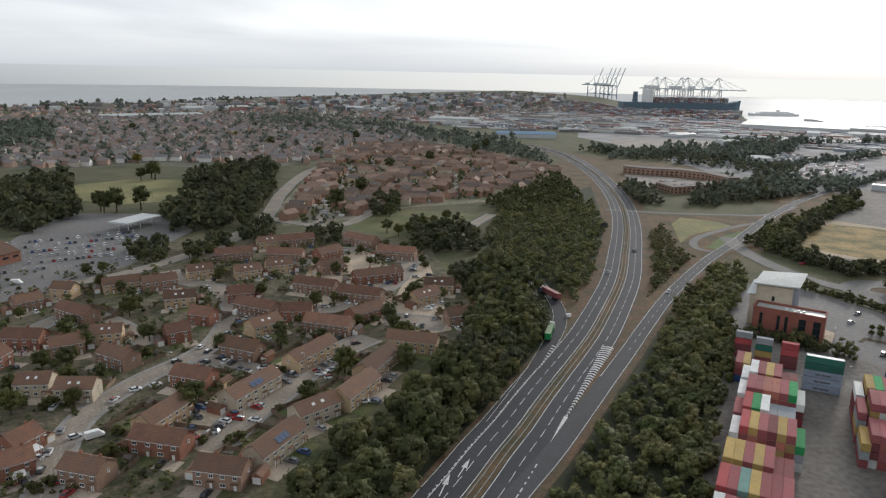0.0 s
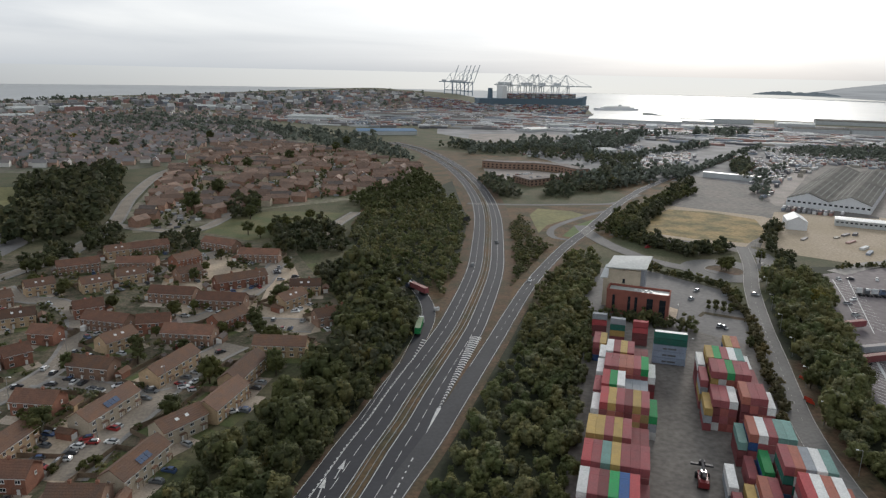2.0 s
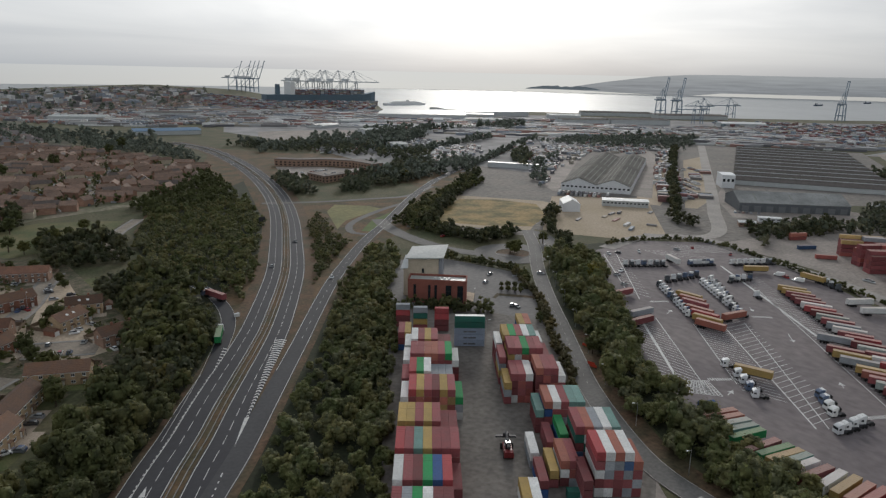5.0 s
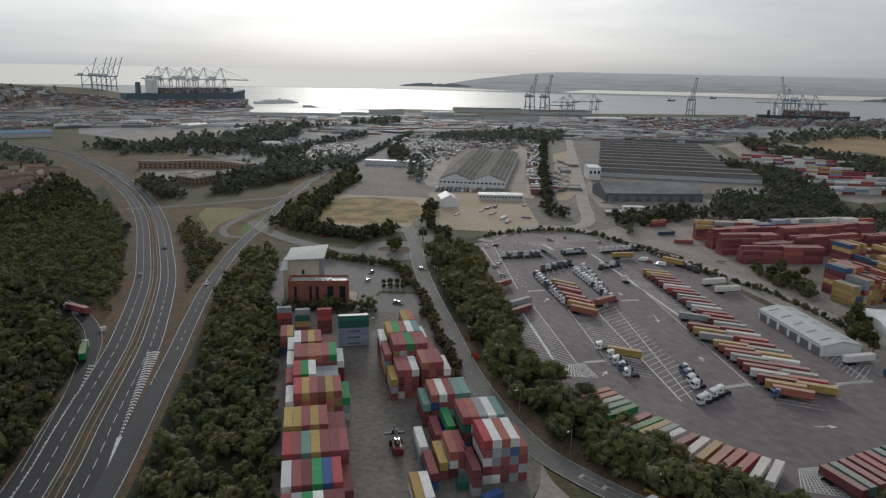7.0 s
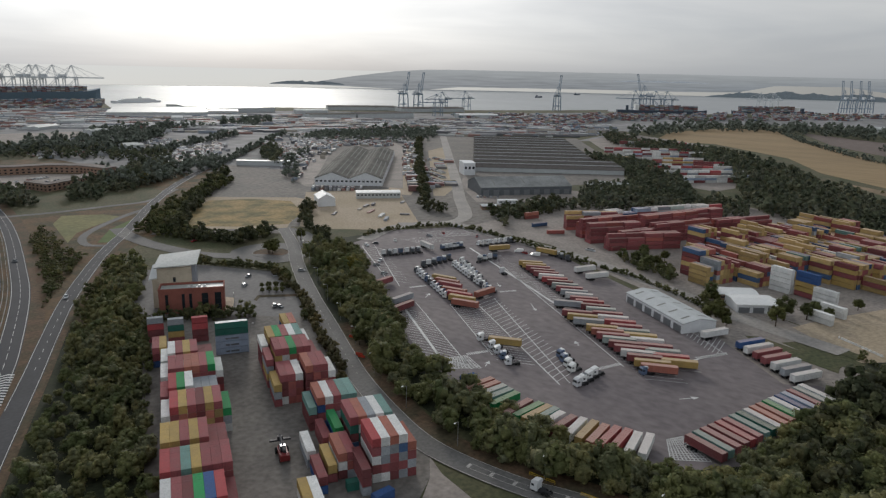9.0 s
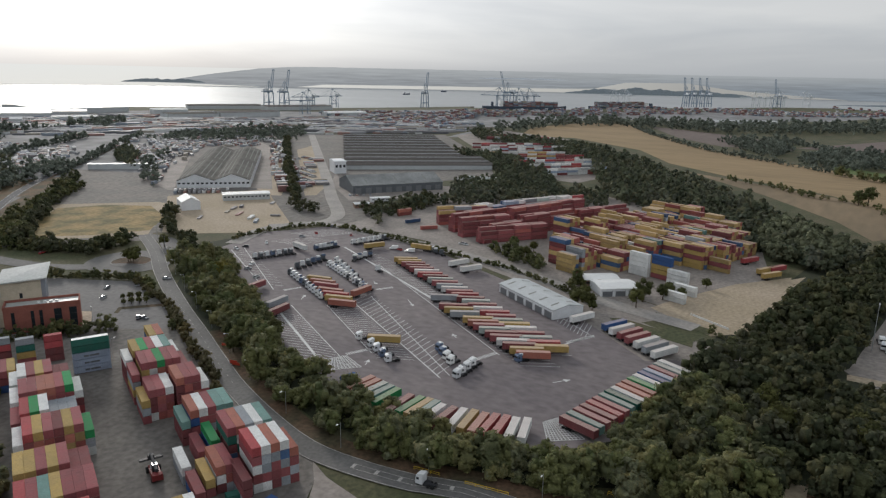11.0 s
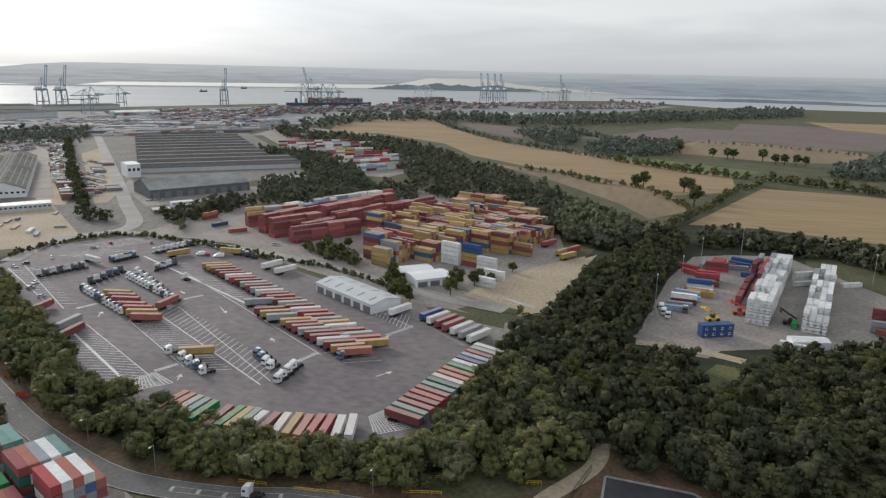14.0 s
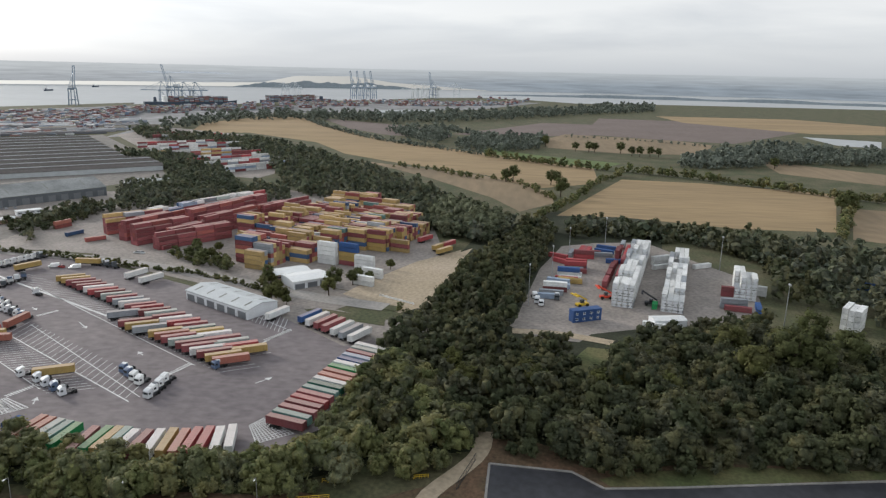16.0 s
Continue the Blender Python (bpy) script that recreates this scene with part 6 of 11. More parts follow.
def trailer(colour, x, y, deg, z=0.16, group="parked trailers", where="parked in a marked bay"):
    """A semi-trailer; x, y is its rear end, and it points along deg."""
    m = pose(x, y, z, 0, 0, deg)
    if colour in TRAILERS:
        return copy_thing(TRAILERS[colour], m)
    t = thing("semi_trailer", f"{BOX_WORDS[colour]} box semi-trailer {where}", "trailer", group, m=m)
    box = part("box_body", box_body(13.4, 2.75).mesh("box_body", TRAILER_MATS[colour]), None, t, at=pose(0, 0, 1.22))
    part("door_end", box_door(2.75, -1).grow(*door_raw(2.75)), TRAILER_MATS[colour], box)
    part("chassis", Build().box(0.3, 13.0, -0.5, -0.3, 0.85, 1.22).box(0.3, 13.0, 0.3, 0.5, 0.85, 1.22).box(0.1, 0.3, -1.15, 1.15, 0.5, 0.75), M["dark_steel"], t)
    part("running_gear", TRIPLE_AXLE, None, t, at=pose(1.6, 0, 0.5))
    TRAILERS[colour] = t
    return t


# ---- houses ----
WINDOW_SIZES = {}


def add_window(parent, x, y, z, deg, w=1.2, h=1.1):
    """A white-framed window with a dark pane, in a wall that faces along -y before turning."""
    key = w, h
    if key not in WINDOW_SIZES:
        xs = [-w / 2, -w / 2 + 0.09, -0.04, 0.04, w / 2 - 0.09, w / 2]
        zs = [-h / 2 - 0.08, -h / 2, -h / 2 + 0.09, h / 2 - 0.09, h / 2]
        depth = lambda i, j: 0.0 if not (0 <= i < 5 and 0 <= j < 4) else 0.14 if j == 0 else 0.03 if j == 2 and i in (1, 3) else 0.07
        fr, seen, panes = Build(), {}, set()

        def corner(x, y, zz):
            if (x, y, zz) not in seen:
                seen[x, y, zz] = len(fr.v)
                fr.v.append((x, y, zz))
            return seen[x, y, zz]

        for i in range(6):
            for j in range(5):
                d = depth(i, j)
                if d:
                    if d == 0.03:
                        panes.add(len(fr.f))
                    fr.f.append(tuple(corner(x, -d, zz) for x, zz in ((xs[i], zs[j]), (xs[i + 1], zs[j]), (xs[i + 1], zs[j + 1]), (xs[i], zs[j + 1]))))
                if j < 4 and depth(i - 1, j) != d:
                    fr.f.append(tuple(corner(xs[i], -y, zz) for y, zz in ((depth(i - 1, j), zs[j]), (d, zs[j]), (d, zs[j + 1]), (depth(i - 1, j), zs[j + 1]))))
                if i < 5 and depth(i, j - 1) != d:
                    fr.f.append(tuple(corner(x, -y, zs[j]) for x, y in ((xs[i], depth(i, j - 1)), (xs[i + 1], depth(i, j - 1)), (xs[i + 1], d), (xs[i], d))))
        me = fr.mesh("window", M["white_paint"])
        me.materials.append(M["glass"])
        for p in me.polygons:
            p.material_index = int(p.index in panes)
        WINDOW_SIZES[key] = me
    part("window", WINDOW_SIZES[key], None, parent, at=pose(x, y, z, 0, 0, deg))


def gable_walls(l, w, eave, rise):
    a, b = l / 2, w / 2
    vs = [(-a, -b, 0), (a, -b, 0), (a, b, 0), (-a, b, 0), (-a, -b, eave), (a, -b, eave), (a, b, eave), (-a, b, eave), (-a, 0, eave + rise), (a, 0, eave + rise)]
    return Build().grow(vs, [(0, 1, 5, 4), (2, 3, 7, 6), (1, 2, 6, 9, 5), (3, 0, 4, 8, 7)])


def gable_roof(l, w, eave, rise, over=0.35, thick=0.14):
    """Two slopes of stepped tile courses with a ridge, as one closed shell."""
    a, b = l / 2 + over, w / 2 + over
    drop = rise * over / (w / 2)
    top, low = eave + rise + 0.08, eave - drop + 0.08
    n, prof = 7, []
    for k in range(n):
        y, z = b * (1 - k / n), low + (top - low) * k / n + thick
        prof += [(y, z + (0.06 if k else 0)), (b * (1 - (k + 1) / n), low + (top - low) * (k + 1) / n + thick)]
    prof = [(b, low)] + prof[:-1] + [(0.16, top + thick - 0.02), (0.1, top + thick + 0.1)]
    prof = prof + [(-y, z) for y, z in prof[::-1]] + [(0, top)]
    m = len(prof)
    vs = [(x, y, z) for x in (-a, a) for y, z in prof]
    return Build().grow(vs, [(i, m + i, m + (i + 1) % m, (i + 1) % m) for i in range(m)] + [tuple(range(m)), tuple(range(m, 2 * m))[::-1]])


def make_house(l, w, wall, roof, units=1, eave=5.0, rise=2.6, chimneys=1, porch=True, words="brown brick", detail=2, conservatory=False, solar=False, dormer=False):
    kind = "terrace of houses" if units > 1 else "house"
    h = thing("house", f"two-storey {words} {kind} with a tiled gable roof", "house", "estate houses")
    part("wall", gable_walls(l, w, eave, rise), M[wall], h)
    roof_ob = part("roof", gable_roof(l, w, eave, rise), M[roof], h)
    for k in range(chimneys if detail else 0):
        x = (-0.5 + (k + 0.5) / chimneys) * l + 0.25 * l / max(1, units)
        part("chimney", Build().box(x - 0.35, x + 0.35, -0.3, 0.3, eave + rise - 0.6, eave + rise + 1.0).box(x - 0.42, x + 0.42, -0.37, 0.37, eave + rise + 0.9, eave + rise + 1.05).rod((x - 0.15, 0, eave + rise + 1.05), (x - 0.15, 0, eave + rise + 1.35), 0.11, 6).rod((x + 0.15, 0, eave + rise + 1.05), (x + 0.15, 0, eave + rise + 1.35), 0.11, 6), M["brick"], roof_ob)
    if detail < 1:
        return h
    for s in (-1,):
        part("gutter", Build().box(-l / 2 - 0.3, l / 2 + 0.3, s * (w / 2 + 0.41) - 0.055, s * (w / 2 + 0.41) + 0.055, eave - 0.3, eave - 0.2), M["white_paint"], h)
    unit = l / units
    for u in range(units):
        x0 = -l / 2 + unit * (u + 0.5)
        for s, deg in ((-1, 0),):
            y = s * (w / 2 + 0.01)
            for fx, z, ww in ((-0.26, 1.35, 1.5), (-0.26, 3.75, 1.2), (0.26, 3.75, 1.2)):
                add_window(h, x0 + fx * unit, y, z, deg, ww if unit > 5 else 1.0)
            part("door", Build().box(-0.45, 0.45, -0.06, 0.0, 0.0, 2.05).box(-0.55, 0.55, -0.04, 0.0, 2.05, 2.15).box(0.28, 0.34, -0.12, -0.06, 0.95, 1.1), M["white_paint"], h, at=pose(x0 + 0.26 * unit, y, 0, 0, 0, deg))
        if porch and detail > 1:
            part("porch", Build().box(x0 + 0.26 * unit - 1.0, x0 + 0.26 * unit + 1.0, -w / 2 - 1.1, -w / 2 - 0.05, 2.35, 2.5, taper=0.03).box(x0 + 0.26 * unit - 0.95, x0 + 0.26 * unit - 0.83, -w / 2 - 1.0, -w / 2 - 0.9, 0, 2.36).box(x0 + 0.26 * unit + 0.83, x0 + 0.26 * unit + 0.95, -w / 2 - 1.0, -w / 2 - 0.9, 0, 2.36), M[roof], h)
    for s, deg in ((-1, 270), (1, 90)):
        add_window(h, s * (l / 2 + 0.01), 0.6, 3.9, deg, 0.9, 1.0)
    if conservatory:
        con = part("conservatory", Build().box(-1.9, 1.9, -w / 2 - 2.8, -w / 2 - 0.02, 0, 0.7), M[wall], h, "lean-to conservatory with white glazed roof")
        part("roof", Build().grow([(-2.0, -w / 2 - 2.9, 2.1), (2.0, -w / 2 - 2.9, 2.1), (2.0, -w / 2 - 0.03, 2.75), (-2.0, -w / 2 - 0.03, 2.75), (-2.0, -w / 2 - 2.9, 2.2), (2.0, -w / 2 - 2.9, 2.2), (2.0, -w / 2 - 0.03, 2.85), (-2.0, -w / 2 - 0.03, 2.85)], [(3, 2, 1, 0), (4, 5, 6, 7), (0, 1, 5, 4), (1, 2, 6, 5), (3, 0, 4, 7)]), M["white_paint"], con)
        for k in range(5):
            x = -1.85 + 3.7 * k / 4
            part("glazing_bar", Build().box(x - 0.06, x + 0.06, -w / 2 - 2.8, -w / 2 - 2.7, 0.7, 2.12), M["white_paint"], con)
    slope = math.degrees(math.atan2(rise, w / 2))
    if solar:
        panel_glass = mat("solar_panel", (0.06, 0.09, 0.16), 0.15, var=0.1, bump=0, spec=0.6)
        for i in range(3):
            for j in range(2):
                part("solar_panel", Build().box(-2.6 + 1.75 * i, -2.6 + 1.75 * i + 1.65, 0.5 + 1.1 * j, 0.5 + 1.1 * j + 1.02, 0.0, 0.06), panel_glass, roof_ob, "blue-grey rooftop solar panel", at=pose(0, -w / 2 - 0.1, eave + 0.32, slope, 0, 0))
    if dormer:
        for x in (-1.6, 1.4):
            part("roof_window", Build().box(-0.5, 0.5, 0, 1.0, 0, 0.08), M["white_paint"], roof_ob, at=pose(x, -w * 0.32, eave + rise * 0.36 + 0.28, slope, 0, 0))
    return h


# ---- the housing estate ----
HOUSES = {}


def build_house(kind, x, y, deg, stretch=1.0, z=0.0):
    m = pose(x, y, z, 0, 0, deg)
    if kind in HOUSES:
        ob = copy_thing(HOUSES[kind], m)
    else:
        HOUSES[kind] = ob = make_house(**HOUSE_KINDS[kind])
        ob.matrix_world = m
    ob.scale = (stretch, 1, 1)
    return ob


HOUSE_KINDS = {
    "red_small": dict(l=9, w=7.5, wall="brick", roof="roof_red", words="red brick"),
    "buff_small": dict(l=9, w=7.5, wall="buff", roof="roof", words="buff brick"),
    "buff_conservatory": dict(l=11, w=8, wall="brick", roof="roof_red", words="red brick", conservatory=True),
    "brown_pair": dict(l=13, w=8, wall="brown_brick", roof="roof", units=2, chimneys=2, words="brown brick"),
    "cream_pair": dict(l=13, w=8, wall="cream", roof="roof", units=2, chimneys=0, words="cream rendered", dormer=True),
    "buff_pair": dict(l=13, w=8, wall="buff", roof="roof", units=2, chimneys=1, words="buff brick", dormer=True),
    "red_pair": dict(l=13, w=8, wall="brick", roof="roof_red", units=2, chimneys=1, words="red brick"),
    "red_terrace": dict(l=20, w=8, wall="brick", roof="roof", units=3, chimneys=2, words="red brick"),
    "buff_terrace": dict(l=20, w=8, wall="buff", roof="roof", units=3, chimneys=0, words="buff brick"),
    "brown_terrace": dict(l=26, w=8, wall="brown_brick", roof="roof_red", units=4, chimneys=0, words="brown brick"),
    "solar_terrace": dict(l=20, w=8, wall="cream", roof="roof", units=3, chimneys=0, words="cream brick", solar=True),
}


def facing(x, y, deg):
    """Turns a house so that its front looks down to the open ground before the estate."""
    return deg if -x * math.sin(radians(deg)) + y * math.cos(radians(deg)) > 0 else deg + 180


def place_houses(rows, seed, small, pair, terrace):
    rng = random.Random(seed)
    for x, y, deg, length in rows:
        length = max(8.0, length)
        pool = small if length < 11 else pair if length < 16.5 else terrace
        kind = rng.choice(pool)
        deg = facing(x, y, deg)
        build_house(kind, x, y, deg, min(1.3, max(0.8, length / HOUSE_KINDS[kind]["l"])))


near_court = [(-93.7, 166.9, -14, 12.2), (-80.1, 182.8, -12, 16.3), (-85.9, 198.4, 71, 18.5), (-85.6, 225.8, -17, 14.4), (-120.6, 214.8, 3, 12.5), (-136.5, 218.0, 8, 11.0), (-119.7, 180.4, 70, 9.5), (-114.8, 169.4, 41, 7.0), (-57.7, 168.0, -10, 13.7), (-64.0, 217.9, 64, 22.7), (-49.8, 249.3, 62, 23.4), (-47.4, 182.2, 66, 19.8), (-39.9, 203.9, 46, 15.1), (-28.7, 218.7, 66, 20.2)]
place_houses(near_court, 1, ["red_small", "buff_conservatory"], ["red_pair", "brown_pair", "buff_pair", "cream_pair"], ["solar_terrace", "buff_terrace", "red_terrace"])
mid_court = [(-119.5, 242.1, -28, 14.8), (-107.5, 267.5, 37, 9.4), (-76.3, 252.1, -21, 16.0), (-134.2, 264.6, 16, 11.6), (-144.1, 252.2, 34, 11.8), (-163.5, 258.1, 1, 14.9), (-158.6, 288.6, -29, 19.7), (-121.9, 310.5, 19, 13.5), (-180.4, 319.9, -6, 10.6), (-158.5, 331.1, 32, 16.9), (-23.8, 240.8, 69, 22.9), (-11.3, 263.1, -13, 20.3), (-47.7, 281.0, -16, 19.5), (-64.3, 296.1, 4, 12.9), (-75.0, 278.3, 49, 13.9), (-83.5, 300.9, -24, 19.0), (-96.3, 319.4, 22, 12.0)]
place_houses(mid_court, 2, ["red_small", "buff_small", "buff_small"], ["brown_pair", "buff_pair", "red_pair"], ["buff_terrace", "brown_terrace"])
far_court = [(-62.9, 335.1, -17, 21.8), (-39.4, 322.4, -15, 22.1), (-34.4, 296.9, 48, 16.8), (-34.3, 355.5, 26, 26.8), (-27.4, 404.3, -13, 23.0), (-51.9, 432.9, -36, 24.2), (-8.8, 321.4, 46, 15.0), (-1.7, 339.4, -4, 14.6), (8.9, 295.3, 22, 14.9), (-92.4, 430.7, 26, 18.0), (-108.1, 423.0, 30, 14.5), (-103.5, 357.9, 29, 13.4), (-89.9, 370.0, 25, 13.8), (-121.3, 392.9, 23, 17.3), (-61.9, 371.1, 38, 12.9), (-141.6, 335.4, 34, 16.1), (-128.3, 356.0, 30, 12.9), (-103.7, 288.5, -17, 10.8), (-187.8, 301.0, 49, 11.7), (-162.9, 238.6, 83, 5.5), (-91.4, 394.1, -4, 16.7), (-67.8, 400.2, 47, 16.5)]
place_houses(far_court, 3, ["red_small", "buff_small"], ["brown_pair", "buff_pair"], ["brown_terrace", "red_terrace"])

# front lawns, drives and back patios
drives, lawns = Build(), Build()
rng_g = random.Random(17)
for k, (x, y, deg, length) in enumerate(near_court + mid_court + far_court):
    m = pose(x, y, GROUND_Z["estate_ground"] + 0.004 + 0.0006 * k, 0, 0, facing(x, y, deg))
    a = length / 2
    cut = rng_g.uniform(-0.3, 0.3) * a
    flip = rng_g.choice((-1, 1))
    for b, (x0, x1, y0, y1) in ((drives, (cut, a + 1.5, -9.5, -4.1)), (lawns, (-a, cut, -9.0, -4.1)), (lawns, (-a + 0.2, a - 0.2, 6.2, 11.8)), (drives, (-a + 0.2, a - 0.2, 4.1, 6.2))):
        if flip < 0 and y0 < 0:
            x0, x1 = -x1, -x0
        b.face([m @ Vector(p) for p in ((x0, y0, 0), (x1, y0, 0), (x1, y1, 0), (x0, y1, 0))])
solid("driveways", drives, mat("paved_drives", (0.40, 0.33, 0.26), 0.9, var=0.2, scale=0.2, fine=1.5, island=0.25), "pale paved drives and patios", "driveway", kind="structure")
solid("garden_lawns", lawns, mat("garden_lawn", (0.07, 0.092, 0.03), 0.95, var=0.25, scale=0.2, fine=1.5, island=0.35, second=(0.115, 0.115, 0.05)), "small garden lawns", "lawn", kind="structure")

# streets and courts
STREETS = (
    ("street_long", [(-95.4, 141.3), (-101.9, 158.5), (-108, 177.3), (-111.8, 192.2), (-111.8, 208.1), (-105.1, 232), (-96.6, 247.7), (-91.8, 266.3), (-94.4, 293.7), (-100.6, 317), (-115.6, 340.4), (-132.4, 347.1), (-148.8, 367.2)], 3.6),
    ("street_court", [(-66.6, 182.6), (-62.4, 202.5), (-54.6, 223.3), (-49.2, 241.1), (-40.4, 259.5), (-29.7, 274.8)], 5.5),
    ("street_link", [(-49.2, 241.1), (-61.8, 237), (-76, 243.4), (-94.2, 250)], 3.4),
    ("street_back", [(-62.6, 311.1), (-47.9, 309.6), (-34.2, 330), (-24.8, 354.7), (-19.1, 388.7), (-14.4, 412.1)], 3.6),
    ("street_north", [(-84.5, 383.7), (-76.4, 409.8), (-63.4, 413.6), (-51, 426)], 5.0),
    ("street_west", [(-170.3, 275.3), (-167.1, 291.6), (-153.3, 293.9), (-131.1, 277.6), (-116.8, 261.3)], 3.2),
    ("street_crescent", [(-23.3, 298), (-10.5, 295.1), (2.1, 292.2)], 7.0),
)
OUTER_STREETS = (
    ("car_park_road", [(-194.6, 337.9), (-173.7, 354.5), (-161.4, 375.4), (-150.1, 401.2), (-136, 426.1)], 3.4),
    ("estate_road", [(-138.2, 433.4), (-133.4, 514.6), (-145.1, 622), (-148.2, 757), (-129.9, 861), (-112.4, 1017)], 4.0),
    ("park_road", [(16.3, 431.6), (14.3, 466.3), (19.1, 495.6), (37.6, 543.1)], 3.0),
    ("town_road", [(-133.4, 514.6), (-108.5, 496.8), (-74.8, 490.4), (-56.1, 544.8), (-42.5, 605)], 3.0),
)
STREETS += OUTER_STREETS
for name, pts, width in STREETS:
    solid(name, ribbon(pts, -width, width, 0.08), M["street"], "pale grey estate street", "road", kind="structure")
    solid(name + "_kerb", ribbon(pts, width, width + 1.6, 0.16, z_low=0.0, build=ribbon(pts, -width - 1.6, -width, 0.16, z_low=0.0)), M["kerb"], "concrete pavement with kerb", "pavement", kind="structure")
STREET_LINES = [([p.xy for p in spline(pts, 4.0)[0]], width) for name, pts, width in STREETS]
HOUSE_SPOTS = [(pose(x, y, 0, 0, 0, deg).inverted(), length / 2) for x, y, deg, length in near_court + mid_court + far_court]


def free(x, y, gap=1.5):
    """True where neither a house nor a street stands."""
    p = Vector((x, y))
    for line, width in STREET_LINES:
        if any((p - q).length < width + gap for q in line):
            return False
    for m, a in HOUSE_SPOTS:
        q = m @ Vector((x, y, 0))
        if abs(q.x) < a + gap * 0.6 and abs(q.y) < 4.2 + gap * 0.6:
            return False
    return True


centre = Build()
dashes([(-95.4, 141.3), (-101.9, 158.5), (-108, 177.3), (-111.8, 192.2), (-111.8, 208.1), (-105.1, 232), (-96.6, 247.7), (-91.8, 266.3)], 0.0, 0.14, 2, 4, 0.1, centre)
solid("street_markings", centre, M["paint_worn"], "worn white centre line", "road marking", kind="structure")
lot = [(-218.7, 313.6), (-266.3, 407.9), (-281.6, 470.5), (-277.3, 514.8), (-190.1, 519.5), (-169.5, 472.1), (-173, 430.4), (-174.6, 376.8), (-189.1, 338.2), (-198.6, 306.6)]
sheet("shop_car_park", lot, 0.14, M["asphalt"], "asphalt supermarket car park")
sheet("court_tarmac", [(-80.3, 188.4), (-76, 223.2), (-60.3, 248.4), (-45.6, 238.8), (-57.9, 192.7), (-64, 179.6)], 0.2, M["court"], "pale tan paved parking court")
sheet("court_tarmac_north", [(-73.8, 361.7), (-78.9, 423.6), (-51.4, 428.9), (-26.3, 376.3), (-23.6, 301.7), (-36.3, 301), (-58.7, 311.4)], 0.2, M["court"], "pale tan paved parking court")
sheet("court_tarmac_east", [(-24.5, 313.5), (-17.4, 388.8), (-7.7, 389.5), (-0.8, 336.8), (4.5, 285.3), (-14.4, 274.4)], 0.2, M["court"], "pale tan paved parking court")

# garages and lean-tos beside the houses
def make_garage(wall, roof, words):
    t = thing("garage", f"small {words} garage with a white door", "garage", "garages")
    part("wall", gable_walls(5.4, 3.0, 2.3, 0.9), M[wall], t)
    part("roof", gable_roof(5.4, 3.0, 2.3, 0.9, 0.2, 0.08), M[roof], t)
    part("garage_door", Build().box(2.69, 2.74, -1.15, 1.15, 0.0, 2.05), M["white_paint"], t)
    return t


rng_k, GARAGES = random.Random(61), []
for k, (x, y, deg, length) in enumerate(near_court + mid_court + far_court):
    m = pose(x, y, 0.05, 0, 0, facing(x, y, deg))
    for s in (-1, 1):
        q = m @ pose(s * (length / 2 + 2.4), rng_k.uniform(-1.5, 4.5), 0, 0, 0, -90)
        if rng_k.random() < 0.62 and free(q.translation.x, q.translation.y, 0.6):
            kind = rng_k.randrange(3)
            while len(GARAGES) < 3:
                n = len(GARAGES)
                GARAGES.append([make_garage(("brick", "buff", "brown_brick")[n], ("roof", "roof", "roof_grey")[n], ("red brick", "buff brick", "brown brick")[n]), False])
            if GARAGES[kind][1]:
                copy_thing(GARAGES[kind][0], q)
            else:
                GARAGES[kind][0].matrix_world, GARAGES[kind][1] = q, True
for g_ob, used in GARAGES:
    if not used:
        g_ob.matrix_world = pose(*(-74.3, 264.8), 0.05)

# parked cars: in the courts, along the streets and in the car park
rng_cars = random.Random(5)
for x, y, deg, length in [(-76.3, 194.7, 2, 5.1), (-66.1, 204.5, 13, 6.1), (-67.6, 209.5, 18, 4.4), (-63.8, 201.9, -8, 6.2), (-75.4, 210.1, -5, 6.3), (-53.6, 234.7, -15, 7.9), (-43.7, 236.7, 8, 5.1), (-39.9, 234.2, 20, 6.6), (-40.4, 240.3, 32, 5.2), (-65.9, 241.1, 25, 4.1), (-51.8, 246.2, 68, 5.8), (-41.9, 256.9, 35, 3.2), (-34.6, 267.0, 32, 5.0), (-99.0, 224.8, 44, 5.5), (-104.3, 220.8, 39, 3.7), (-99.4, 245.1, 34, 5.1), (-151.5, 294.0, 71, 8.0), (-160.0, 282.7, -31, 12.3), (-89.1, 290.4, -50, 8.9), (-82.9, 269.0, 52, 4.1), (-25.3, 215.4, 15, 5.7), (-63.5, 237.4, -5, 7.4), (-108.6, 188.6, 45, 3.9)]:
    n = max(1, round(length / 2.7)) if length > 5 else 1
    park(x, y, deg + rng_cars.choice((0, 180)), z=0.16)
park(*(-102.9, 189.2), 40, True, z=0.16)
park(*(-92.6, 300.6), 80, True, z=0.16)
park(*(-214.8, 338.4), 5, True, z=0.16)
